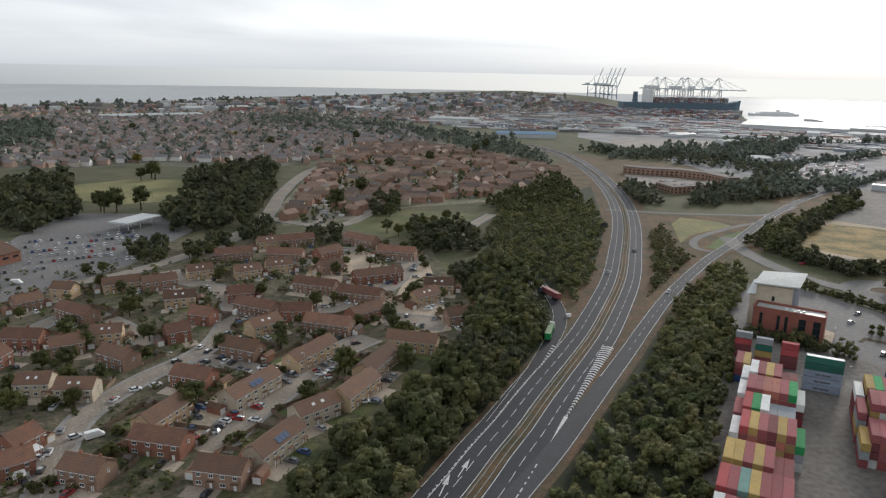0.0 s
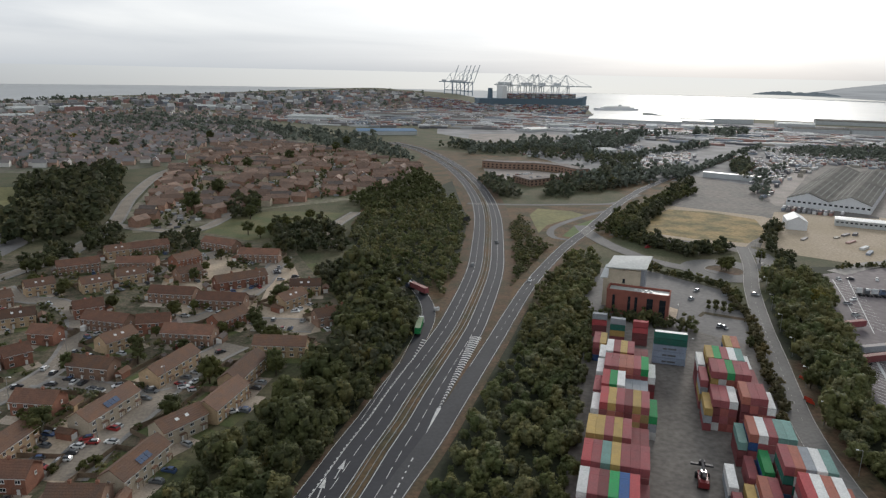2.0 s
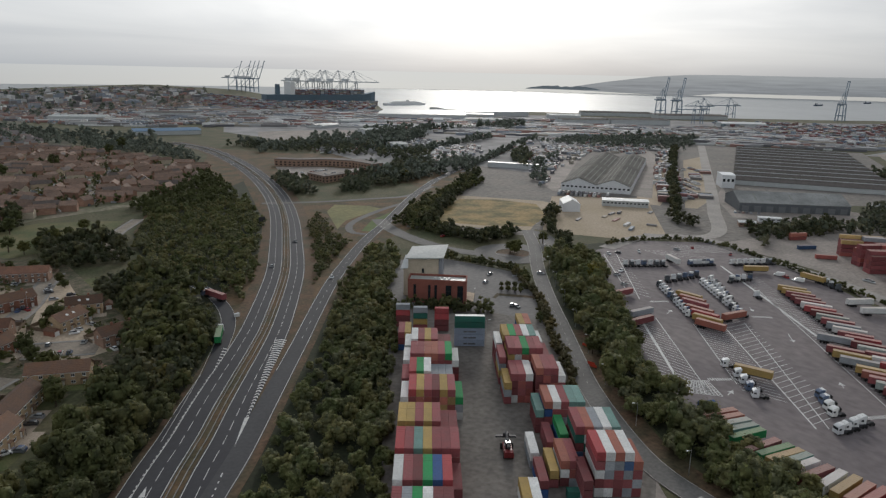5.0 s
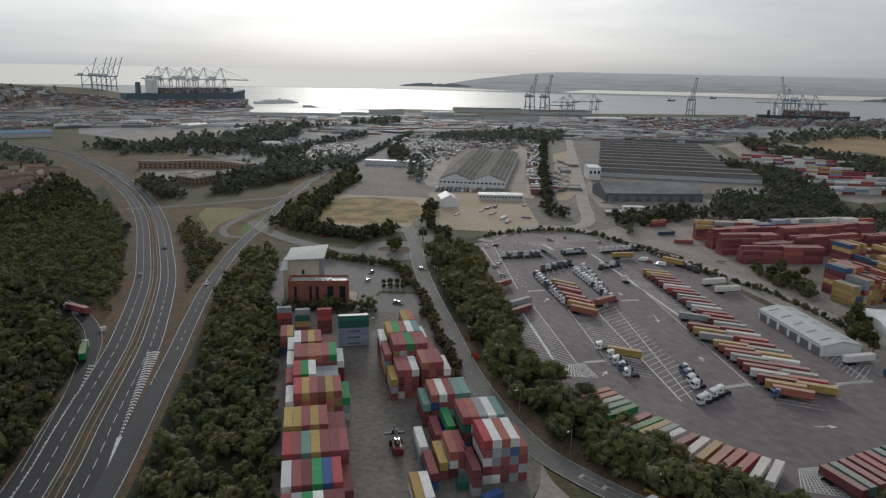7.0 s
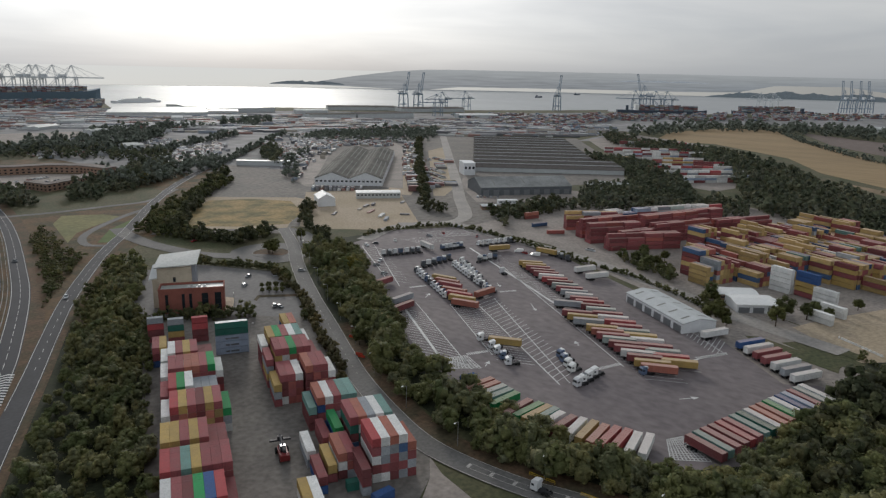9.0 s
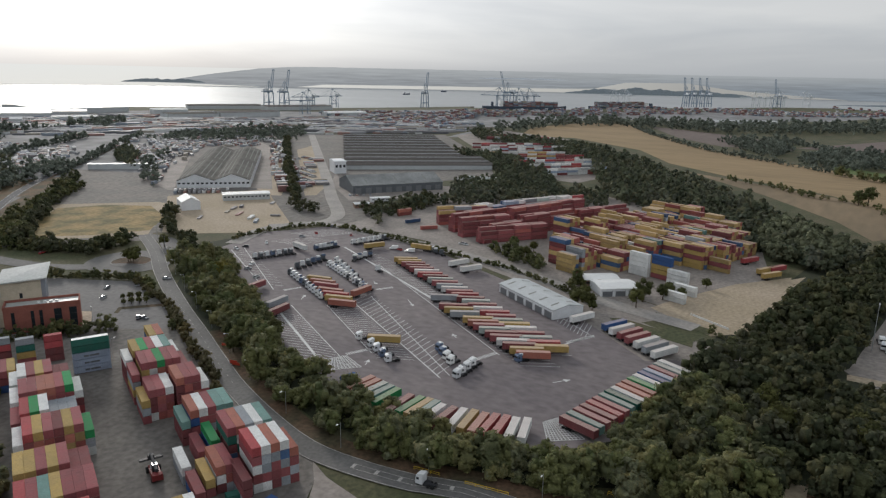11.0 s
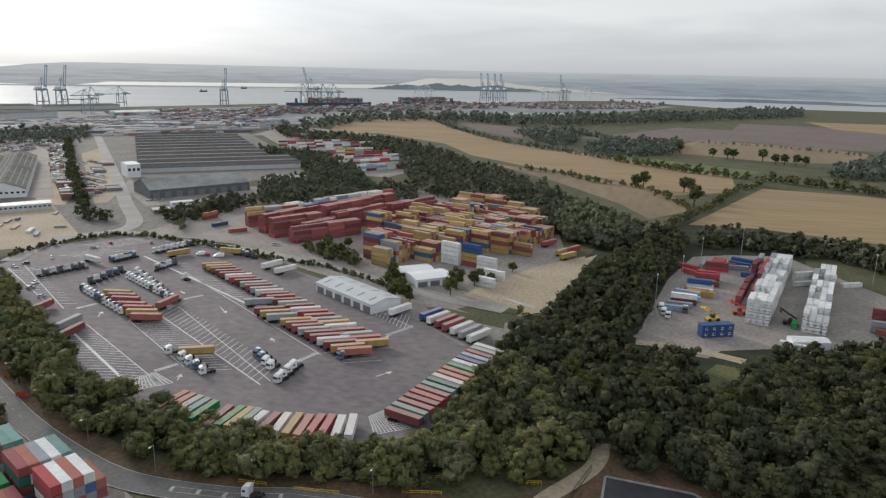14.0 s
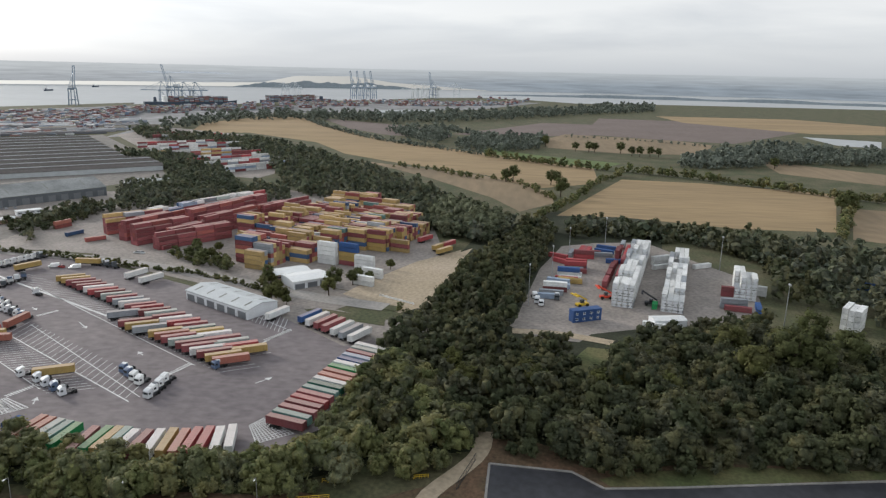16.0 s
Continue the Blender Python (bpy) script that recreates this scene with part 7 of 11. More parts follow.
for pts, off, count, seed in (([(-101.9, 158.5), (-108, 177.3), (-111.8, 192.2), (-111.8, 208.1), (-105.1, 232), (-96.6, 247.7), (-91.8, 266.3), (-94.4, 293.7)], 2.6, 8, 6), ([(-66.6, 182.6), (-62.4, 202.5), (-54.6, 223.3), (-49.2, 241.1), (-40.4, 259.5), (-29.7, 274.8)], 4.2, 12, 7), ([(-49.2, 241.1), (-61.8, 237), (-76, 243.4), (-94.2, 250)], 2.4, 7, 8), ([(-62.6, 311.1), (-47.9, 309.6), (-34.2, 330), (-24.8, 354.7), (-19.1, 388.7), (-14.4, 412.1)], 2.8, 9, 9), ([(-84.5, 383.7), (-76.4, 409.8), (-63.4, 413.6), (-51, 426)], 4.0, 10, 10), ([(-23.3, 298), (-10.5, 295.1), (2.1, 292.2)], 5.0, 8, 11)):
    line, sides = spline(pts, 3.0)
    rng = random.Random(seed)
    for k in rng.sample(range(2, len(line) - 2), min(count, len(line) - 4)):
        s = rng.choice((-1, 1))
        d = math.degrees(math.atan2(sides[k].x, -sides[k].y)) + 90 * (off > 3.5) + rng.uniform(-6, 6)
        park(line[k].x + sides[k].x * off * s, line[k].y + sides[k].y * off * s, d, z=0.16)
for k, (x, y, deg, length) in enumerate(near_court + mid_court + far_court):
    m = pose(x, y, 0, 0, 0, facing(x, y, deg))
    for j in range(1 + (length > 14)):
        if rng_cars.random() < 0.75:
            p = m @ Vector((rng_cars.uniform(-0.4, 0.45) * length, -7.2, 0))
            park(p.x, p.y, deg + 90 + rng_cars.uniform(-5, 5), z=GROUND_Z["estate_ground"] + 0.03, far=True)
for pts, off, n in (([(-80.3, 190), (-60, 232), (-46, 262)], 6.0, 12), ([(-60, 312), (-36, 335), (-28, 372)], 5.0, 10), ([(-12, 300), (-8, 340), (-14, 386)], 4.0, 10), ([(-120, 330), (-98, 352), (-86, 380)], 4.0, 8)):
    line, sides = spline(pts, 2.9)
    for k in random.Random(len(pts) + n).sample(range(len(line)), min(n, len(line))):
        s = rng_cars.choice((-1, 1))
        q = line[k] + sides[k] * off * s
        if all(abs((m @ Vector((q.x, q.y, 0))).x) > a or abs((m @ Vector((q.x, q.y, 0))).y) > 4.4 for m, a in HOUSE_SPOTS):
            park(q.x, q.y, math.degrees(math.atan2(sides[k].y, sides[k].x)) + rng_cars.uniform(-6, 6), z=0.16, far=True)
row_a, row_b = Vector((-225.9, 372.8)), Vector((-157.5, 417.1))
along = (row_b - row_a).normalized()
across = Vector((-along.y, along.x))
for r in range(6):
    for k in range(28):
        p = row_a + along * (k * 3.0 - 20) + across * (r * 14 - 10)
        if rng_cars.random() < 0.5 and inside(p.x, p.y, lot):
            park(p.x, p.y, math.degrees(math.atan2(across.y, across.x)), z=GROUND_Z["shop_car_park"], far=True)
bays = Build()
for r in range(6):
    for k in range(29):
        p = row_a + along * (k * 3.0 - 21.5) + across * (r * 14 - 10)
        if inside(p.x, p.y, lot):
            a, b = p - across * 2.5, p + across * 2.5
            bays.face([(*(a - along * 0.06), 0.2), (*(a + along * 0.06), 0.2), (*(b + along * 0.06), 0.2), (*(b - along * 0.06), 0.2)])
solid("car_park_bays", bays, M["paint_worn"], "white parking bay lines", "road marking", kind="structure")

M["depot_mix"] = tint_islands(mat("depot_goods", (0.4, 0.4, 0.4), 0.7, var=0.1, bump=0), [(0.58, 0.58, 0.58), (0.30, 0.30, 0.31), (0.31, 0.18, 0.155), (0.14, 0.14, 0.15), (0.62, 0.62, 0.61), (0.25, 0.28, 0.32), (0.34, 0.31, 0.26), (0.44, 0.44, 0.44), (0.21, 0.20, 0.20)])


def goods(name, poly, seed, step, label, size=((2, 13), (2, 3), (1.5, 4)), fill=0.5, deg=30, turns=(0, 90, 0, 8)):
    rng, b = random.Random(seed), Build()
    for x, y in scatter(poly, step, seed, 0.3, deg):
        if rng.random() < fill:
            l, w, h = (rng.uniform(*s) for s in size)
            b.box(-l / 2, l / 2, -w / 2, w / 2, 0, h, pose(x, y, 0.1, 0, 0, deg + rng.choice(turns)))
    return solid(name, b, M["depot_mix"], label, "depot goods", kind="stuff")


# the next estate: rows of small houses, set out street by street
# greyer brick tones for the far estate
M["far_brick"] = mat("far_red_brick", (0.36, 0.215, 0.155), 0.9, var=0.2, scale=0.5, fine=4.0, rand=0.2)
M["far_buff"] = mat("far_buff_brick", (0.47, 0.37, 0.265), 0.9, var=0.2, scale=0.5, fine=4.0, rand=0.2)
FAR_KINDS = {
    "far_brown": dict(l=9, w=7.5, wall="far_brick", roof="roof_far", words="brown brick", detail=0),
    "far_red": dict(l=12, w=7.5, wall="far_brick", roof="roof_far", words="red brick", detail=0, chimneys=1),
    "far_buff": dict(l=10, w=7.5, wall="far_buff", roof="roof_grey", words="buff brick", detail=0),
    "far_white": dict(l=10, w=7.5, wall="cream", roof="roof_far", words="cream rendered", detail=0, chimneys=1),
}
HOUSE_KINDS.update(FAR_KINDS)
next_estate = [(-112.5, 496.4), (-133.3, 615), (-137.1, 782), (-120.3, 1015), (-23.9, 1066), (99.8, 870), (124.2, 798), (107, 701), (37.3, 620), (-31.2, 579.3), (-64.1, 537.1), (-88.3, 498.7)]
rng_h = random.Random(21)
NEXT_STREETS = [[(-92.4, 498.3), (-94.0, 619.3), (-74.3, 669.9), (-46.1, 656.6)], [(-46.1, 656.6), (-15.5, 714.2), (20.3, 760.1), (47.6, 810.1)], [(20.3, 760.1), (10.0, 663.7), (-10.5, 608.8)], [(-94.0, 619.3), (-104.9, 786.9), (-77.7, 898.8), (-34.0, 888.2)], [(-34.0, 888.2), (8.8, 866.6), (51.0, 873.5), (85.0, 825.7)], [(-84.7, 712.5), (-60.4, 770.5), (-26.7, 784.6), (1.8, 779.6)]]
for pts in NEXT_STREETS:
    solid("next_estate_street", ribbon(pts, -3.2, 3.2, 0.08), M["street"], "pale curving street between far estate houses", "road", kind="structure")
next_lines = [q for pts in NEXT_STREETS for q in spline(pts, 5.0)[0]]
for x, y in scatter(next_estate, 16.5, 22, 0.22, 25):
    if any((x - q.x) ** 2 + (y - q.y) ** 2 < 81 for q in next_lines):
        continue
    zone = math.floor(noise.noise((x / 110, y / 110, 3)) * 5)
    if noise.noise((x / 60, y / 60, 8)) > 0.33:
        continue
    kind = rng_h.choice(["far_brown", "far_brown", "far_red", "far_red", "far_buff", "far_white"])
    build_house(kind, x, y, 14 * zone - 8 + rng_h.choice((0, 0, 0, 78, 20)) + rng_h.uniform(-8, 8), rng_h.uniform(0.95, 1.75))


def house_mass(name, spots, seed, label, wall, roof):
    """Far houses that cannot be told apart: walls and roofs as two masses."""
    rng, walls, roofs = random.Random(seed), Build(), Build()
    for x, y in spots:
        deg = 14 * math.floor(noise.noise((x / 150, y / 150, 5)) * 6) + rng.choice((0, 0, 0, 88))
        m = pose(x, y, 0.0, 0, 0, deg) @ Matrix.Diagonal((rng.uniform(0.8, 1.5), 1, rng.uniform(0.85, 1.1), 1))
        g1 = gable_walls(10, 7.5, 5, 2.8)
        walls.grow([m @ Vector(p) for p in g1.v], g1.f)
        roofs.grow([m @ Vector(p) for p in ((-5.3, -4.1, 4.8), (5.3, -4.1, 4.8), (5.3, 0, 8), (-5.3, 0, 8), (-5.3, 4.1, 4.8), (5.3, 4.1, 4.8))], [(0, 1, 2, 3), (3, 2, 5, 4)])
    solid(name + "_walls", walls, wall, label, "houses", kind="stuff")
    solid(name + "_roofs", roofs, roof, label.replace("walls", "roofs"), "houses", kind="stuff")


M["town_wall"] = tint_islands(mat("hazed_town_walls", (0.4, 0.3, 0.2), 0.9, var=0.1, bump=0), [(0.40, 0.27, 0.21), (0.50, 0.44, 0.37), (0.42, 0.31, 0.24), (0.35, 0.24, 0.20), (0.68, 0.66, 0.63), (0.40, 0.28, 0.22)])
# roof colours greyed to carry the haze over the town
M["town_roof"] = tint_islands(mat("hazed_town_roofs", (0.2, 0.12, 0.1), 0.9, var=0.15, bump=0), [(0.22, 0.185, 0.175), (0.265, 0.20, 0.175), (0.215, 0.205, 0.205), (0.24, 0.19, 0.17), (0.22, 0.195, 0.185)])
town = [(-578.5, 724), (-853, 1359), (-714, 1526), (-462.7, 1671), (-190.8, 1614), (-100.1, 1418), (-25.2, 1119), (-124, 1046), (-152, 830), (-238.7, 805), (-350.3, 824), (-404.9, 750)]
goods("estate_cars", next_estate, 38, 10, "cars and white garden clutter among far estate houses", ((3.6, 4.6), (1.7, 2.0), (1.3, 1.6)), 0.6, 20)
house_mass("town_houses", scatter(town, 19, 31, 0.3, 10), 32, "brown brick and rendered town house walls among gardens", M["town_wall"], M["town_roof"])
shore_town = [(-1029, 1306), (-1127, 1803), (-828, 2139), (-399.3, 2986), (353.5, 4090), (590.6, 3574), (347, 2083), (-36.8, 1604), (-462.7, 1671), (-879, 1400)]
house_mass("shore_houses", scatter(shore_town, 34, 33, 0.4, 0), 34, "far seaside town house walls among trees", M["town_wall"], M["town_roof"])
wood("town_trees", town, 25, 1.15, 35, M["leaf_far"], "garden trees among town houses", "far")
wood("shore_trees", shore_town, 75, 1.8, 36, M["leaf_far"], "far trees among seaside houses", "far")
wood("next_estate_trees", next_estate, 11, 0.6, 37, M["wood_dark"], "garden trees among estate houses", "far")


M["clad_dark"] = mat("dark_grey_cladding", (0.13, 0.14, 0.15), 0.7, var=0.15, bump=0.05)
M["clad_pale"] = mat("pale_steel_cladding", (0.50, 0.52, 0.52), 0.55, var=0.1, scale=0.2, fine=2.0, bump=0.05)
# ---- the near container yard ----
AXIS, SIDE = 63.5, -26.5
axis_v = Vector((math.cos(radians(AXIS)), math.sin(radians(AXIS))))
side_v = Vector((math.cos(radians(SIDE)), math.sin(radians(SIDE))))
rng_box = random.Random(77)


def block_row(x, y, tiers, tops, low="mmmpprkwoybmmpm"):
    """A row of stacks side by side; a capital letter is a stack one tier lower."""
    for k, c in enumerate(tops):
        if c == "-":
            continue
        p = Vector((x, y)) + side_v * (1.25 + 2.5 * k)
        n = tiers - (1 if c.isupper() else 0)
        stack(p.x, p.y, AXIS, [rng_box.choice(low) for _ in range(n - 1)] + [c.lower()], z=GROUND_Z["container_yard"], keep=1 if k else min(n, 3), mass="yard")


west_block = [(55.4, 127.8, 4, "pkgwmm"),
    (61.9, 141.0, 4, "wpmgbrM"),
    (68.5, 154.4, 4, "rptyppp"),
    (75.3, 167.9, 4, "yypypMM"),
    (84.6, 186.4, 4, "WrypmypG"),
    (90.7, 199.1, 4, "PrgwKKK"),
    (97.6, 212.8, 4, "WppoopgW"),
    (103.9, 225.3, 4, "WwpypMM"),
    (107.3, 238.8, 3, "py")]
for row in west_block:
    block_row(*row)
middle_block = [(120.3, 181.1, 3, "y"),
    (122.9, 181.2, 4, "ppw"),
    (129.8, 176.7, 5, "oppW"),
    (127.0, 195.2, 4, "p"),
    (131.0, 195.8, 5, "ppgppP"),
    (133.1, 207.4, 4, "w"),
    (136.1, 207.3, 5, "ygpwtW"),
    (148.5, 215.3, 5, "yo")]
for row in middle_block:
    block_row(*row)
east_block = [(113.0, 125.6, 5, "rwowO"),
    (116.8, 139.0, 5, "pokwt"),
    (121.2, 159.6, 4, "owptt"),
    (116.1, 145.0, 3, "g"),
    (113.1, 146.8, 2, "p"),
    (118.5, 160.3, 3, "t"),
    (107.7, 133.3, 3, "op"),
    (104.8, 134.0, 2, "y"),
    (99.5, 131.3, 2, "m"),
    (105.3, 143.9, 2, "w"),
    (90.1, 124.5, 2, "yw"),
    (107.0, 122.8, 3, "m")]
for row in east_block:
    block_row(*row, low="mpbmkknmmpbkmwm")
for (px, py), tiers, length in (((117.2, 263.3), "pmrk", 6.06), ((122.3, 256.5), "pynk", 6.06), ((130.1, 251.8), "mmrr", 6.06), ((129.7, 233.2), "lllnn", 12.19), ((105.6, 127.1), "n", 6.06)):
    stack(px + axis_v.x * 1.22, py + axis_v.y * 1.22, SIDE, tiers, length, z=GROUND_Z["container_yard"])
# the tall stack of five: pale roof sheet and plain bars for the lettering on its sides
tall_stack = [ob for ob in scene.objects if ob.get("label", "").startswith(("pale blue-grey long", "dark green long"))]
for ob in tall_stack:
    if ob.location.z > 10:
        part("roof_sheet", Build().box(0.2, 12.0, -1.1, 1.1, 2.58, 2.61), M["clad_pale"], ob, "pale weathered roof sheet")
    if ob["label"].startswith("pale"):
        for x0, x1 in ((3.6, 5.2), (5.5, 8.6)):
            part("letter_bar", Build().box(x0, x1, -1.235, -1.22, 0.9, 1.6), M["clad_dark"], ob)
blue_at = (106.8, 118.3)
container("b", pose(*blue_at, GROUND_Z["container_yard"], 0, 0, -5), 6.06)

# the reach stacker between the stacks
def reach_stacker(x, y, deg):
    red, dark = mat("stacker_paint", (0.20, 0.03, 0.03), 0.45, var=0.15), M["dark_steel"]
    t = thing("reach_stacker", "dark red reach stacker with lowered boom on concrete", "reach stacker", m=pose(x, y, GROUND_Z["container_yard"], 0, 0, deg))
    part("chassis", Build().box(-3.8, 3.2, -1.3, 1.3, 0.9, 2.0, taper=0.02), red, t)
    part("counterweight", hull([(-4.3, 1.4, 0.9, 2.6, 1.2), (-3.2, 1.5, 0.8, 2.8, 1.3)]), red, t)
    part("cab", hull([(-1.2, 0.75, 2.0, 3.6, 0.65), (-0.9, 0.8, 2.0, 3.9, 0.68), (0.5, 0.8, 2.0, 3.8, 0.68), (0.8, 0.75, 2.0, 2.8, 0.7)]), M["glass"], t)
    part("boom", Build().rod((-3.2, 0, 3.3), (5.4, 0, 3.9), 0.5, 8, 0.4), dark, t, "dark telescopic boom")
    part("spreader", Build().box(4.9, 5.9, -3.1, 3.1, 2.3, 2.8).box(4.8, 6.0, -0.8, 0.8, 2.8, 3.8), dark, t)
    for s in (-1, 1):
        part("lift_cylinder", Build().rod((0.8, 0.9 * s, 1.8), (2.0, 0.4 * s, 3.6), 0.16, 6), M["steel"], t)
        part("wheel", Build().rod((2.4, 1.0 * s, 0.9), (2.4, 1.9 * s, 0.9), 0.9, 12), M["rubber"], t)
        part("wheel", Build().rod((-2.8, 0.9 * s, 0.8), (-2.8, 1.5 * s, 0.8), 0.8, 12), M["rubber"], t)


reach_stacker(*(104.4, 154.1), 63.5)


# ---- sheds and offices ----
def shed(name, p0, p1, depth, eave, rise, bays, ridge, wall, roof, label, doors=0, windows=0, skylights=0, category="shed", verge=0.4, z=0.0):
    """A steel shed: p0 to p1 is its near wall. ridge: "x" along that wall, "y" away from it."""
    p0, p1 = Vector(p0), Vector(p1)
    d = p1 - p0
    l = d.length
    t = thing(name, label, category, m=pose(p0.x, p0.y, z, 0, 0, math.degrees(math.atan2(d.y, d.x))))
    wb, rb = Build(), Build()
    if ridge == "y":
        step = l / bays
        prof = [(0.0, eave)]
        for k in range(bays):
            prof += [(step * (k + 0.5), eave + rise), (step * (k + 1), eave)]
        for y, flip in ((0, 1), (depth, -1)):
            wb.face([(x, y, h) for x, h in [(0, 0), (l, 0)] + prof[::-1]][::flip])
        wb.face([(0, depth, 0), (0, 0, 0), (0, 0, eave), (0, depth, eave)])
        wb.face([(l, 0, 0), (l, depth, 0), (l, depth, eave), (l, 0, eave)])
        for (xa, ha), (xb, hb) in zip(prof, prof[1:]):
            rb.face([(xa, -verge, ha + 0.15), (xb, -verge, hb + 0.15), (xb, depth + verge, hb + 0.15), (xa, depth + verge, ha + 0.15)])
            rb.face([(xa, -verge, ha - 0.25), (xb, -verge, hb - 0.25), (xb, -verge, hb + 0.15), (xa, -verge, ha + 0.15)])
        rb.face([(-0.01, -verge, eave - 0.25), (-0.01, -verge, eave + 0.15), (-0.01, depth + verge, eave + 0.15), (-0.01, depth + verge, eave - 0.25)])
    else:
        step = depth / bays
        prof = [(0.0, eave)]
        for k in range(bays):
            prof += [(step * (k + 0.5), eave + rise), (step * (k + 1), eave)]
        for x, flip in ((0, -1), (l, 1)):
            wb.face([(x, y, h) for y, h in [(0, 0), (depth, 0)] + prof[::-1]][::flip])
        wb.face([(0, 0, 0), (l, 0, 0), (l, 0, eave), (0, 0, eave)])
        wb.face([(l, depth, 0), (0, depth, 0), (0, depth, eave), (l, depth, eave)])
        for (ya, ha), (yb, hb) in zip(prof, prof[1:]):
            rb.face([(-verge, ya, ha + 0.15), (l + verge, ya, ha + 0.15), (l + verge, yb, hb + 0.15), (-verge, yb, hb + 0.15)])
            for x in (-verge, l + verge):
                rb.face([(x, ya, ha - 0.2), (x, yb, hb - 0.2), (x, yb, hb + 0.15), (x, ya, ha + 0.15)])
        rb.box(-verge, l + verge, -0.35, 0.02, eave - 0.25, eave + 0.12)
    part("wall", wb, wall, t)
    roof_ob = part("roof", rb, roof, t)
    for k in range(doors):
        w = min(5.0, 0.7 * l / doors)
        x = l * (k + 0.5) / doors
        h = 0.68 * eave
        part("roller_door", Build().box(x - w / 2, x + w / 2, -0.07, 0.0, 0, h).box(x - w / 2 - 0.2, x - w / 2, -0.12, 0, 0, h + 0.2).box(x + w / 2, x + w / 2 + 0.2, -0.12, 0, 0, h + 0.2), M["door_grey"], t, "grey roller shutter door")
    for k in range(windows):
        x = l * (k + 0.5) / windows
        part("window", Build().box(x - 0.28 * l / windows, x + 0.28 * l / windows, -0.06, 0.0, 0.5 * eave, 0.72 * eave), M["glass"], t)
    for k in range(skylights):
        if ridge == "x":
            x = l * (k + 0.5) / skylights
            for s in (0.12, 0.62):
                yb = step * s
                hb = eave + rise * (1 - abs(1 - 2 * s)) + 0.2
                he = eave + rise * (1 - abs(1 - 2 * (s + 0.26))) + 0.2
                part("skylight", Build().face([(x - 0.6, yb, hb), (x + 0.6, yb, hb), (x + 0.6, yb + step * 0.26, he), (x - 0.6, yb + step * 0.26, he)]), M["skylight"], roof_ob)
        else:
            bay, j, half = k % bays, k // bays % 6, k // bays // 6
            fa, fb = 0.08 + 0.14 * (j % 3), 0.11 + 0.14 * (j % 3)
            xa, xb = (step * (bay + fa), step * (bay + fb)) if j < 3 else (step * (bay + 1 - fb), step * (bay + 1 - fa))
            za, zb = (eave + rise * 2 * f + 0.2 for f in ((fa, fb) if j < 3 else (fb, fa)))
            y0, y1 = depth * (0.04 + 0.5 * half), depth * (0.46 + 0.5 * half)
            part("skylight", Build().face([(xa, y0, za), (xb, y0, zb), (xb, y1, zb), (xa, y1, za)]), M["skylight"], roof_ob)
    return t


M["door_grey"] = mat("roller_shutter_grey", (0.20, 0.21, 0.22), 0.5, 0.3, var=0.1, scale=0.5, fine=6.0, stretch=(0.1, 0.1, 3))
M["skylight"] = mat("rooflight_sheet", (0.27, 0.27, 0.25), 0.95, var=0.2, bump=0, spec=0.05)
M["clad_white"] = mat("white_steel_cladding", (0.72, 0.73, 0.74), 0.55, var=0.08, scale=0.2, fine=2.0, bump=0.05)
M["clad_roof"] = mat("grey_green_roof_sheet", (0.40, 0.42, 0.40), 0.5, var=0.12, scale=0.08, fine=1.0, bump=0.05, second=(0.46, 0.47, 0.45))
M["old_roof"] = mat("weathered_grey_roof_sheet", (0.10, 0.096, 0.086), 0.95, spec=0.1, var=0.18, scale=0.03, fine=0.3, bump=0.1, second=(0.155, 0.148, 0.13), stretch=(1, 1, 1))
M["dark_roof"] = mat("dark_ribbed_roof_sheet", (0.14, 0.124, 0.114), 0.95, spec=0.08, var=0.15, scale=0.02, fine=0.3, bump=0.1, second=(0.155, 0.14, 0.13))
M["shed_roof"] = mat("grey_roof_sheet", (0.30, 0.305, 0.295), 0.7, var=0.18, scale=0.06, fine=0.8, bump=0.08, second=(0.19, 0.195, 0.19), spec=0.15)
shed("yard_warehouse", (305.6, 153.1), (282.2, 114), 17, 4.6, 1.7, 1, "x", M["clad_white"], M["clad_pale"], "long pale grey-green steel warehouse with roller doors", doors=6, skylights=5, category="warehouse", z=0.25)
shed("striped_shed", (414.7, 541.2), (459.5, 494.0), 250, 7, 6, 2, "y", M["clad_white"], M["old_roof"], "old twin-gabled shed with streaked grey roof", windows=16, skylights=24, category="warehouse")
great_a, great_b = Vector((609.7, 505.2)), Vector((718.0, 375.0))
great_u = (great_b - great_a).normalized()
great_n = Vector((-great_u.y, great_u.x))
for start, wide, deep, bays in ((great_a, 169.0, 75.0, 6), (great_a + great_n * 75.3, 147.0, 305.0, 24)):
    great = shed("great_shed", start, start + great_u * wide, deep, 5.0, 2.4, bays, "x", M["clad_pale"], M["dark_roof"], "huge low warehouse with many dark roof ridges", category="warehouse")
    for k in range(bays):
        y = deep / bays * (k + 0.5)
        # pale caps and dark valley strips added to mark bays that shading leaves flat
        part("ridge_cap", Build().box(-0.4, wide + 0.4, y - 0.5, y + 0.5, 7.4, 7.4 + (0.5 if k % 3 == 1 else 0.3), taper=0.02), M["clad_pale"] if k % 3 == 1 else M["old_roof"], great)
        part("gutter", Build().box(-0.3, wide + 0.3, y + deep / bays / 2 - 1.5, y + deep / bays / 2 - 0.2, 5.2, 6.0), M["clad_dark"], great)
shed("great_shed_end", (577.6, 491.8), (587.6, 484.2), 26, 13, 0.6, 1, "x", M["clad_white"], M["clad_white"], "tall white block at the end of a warehouse", windows=3, category="building")
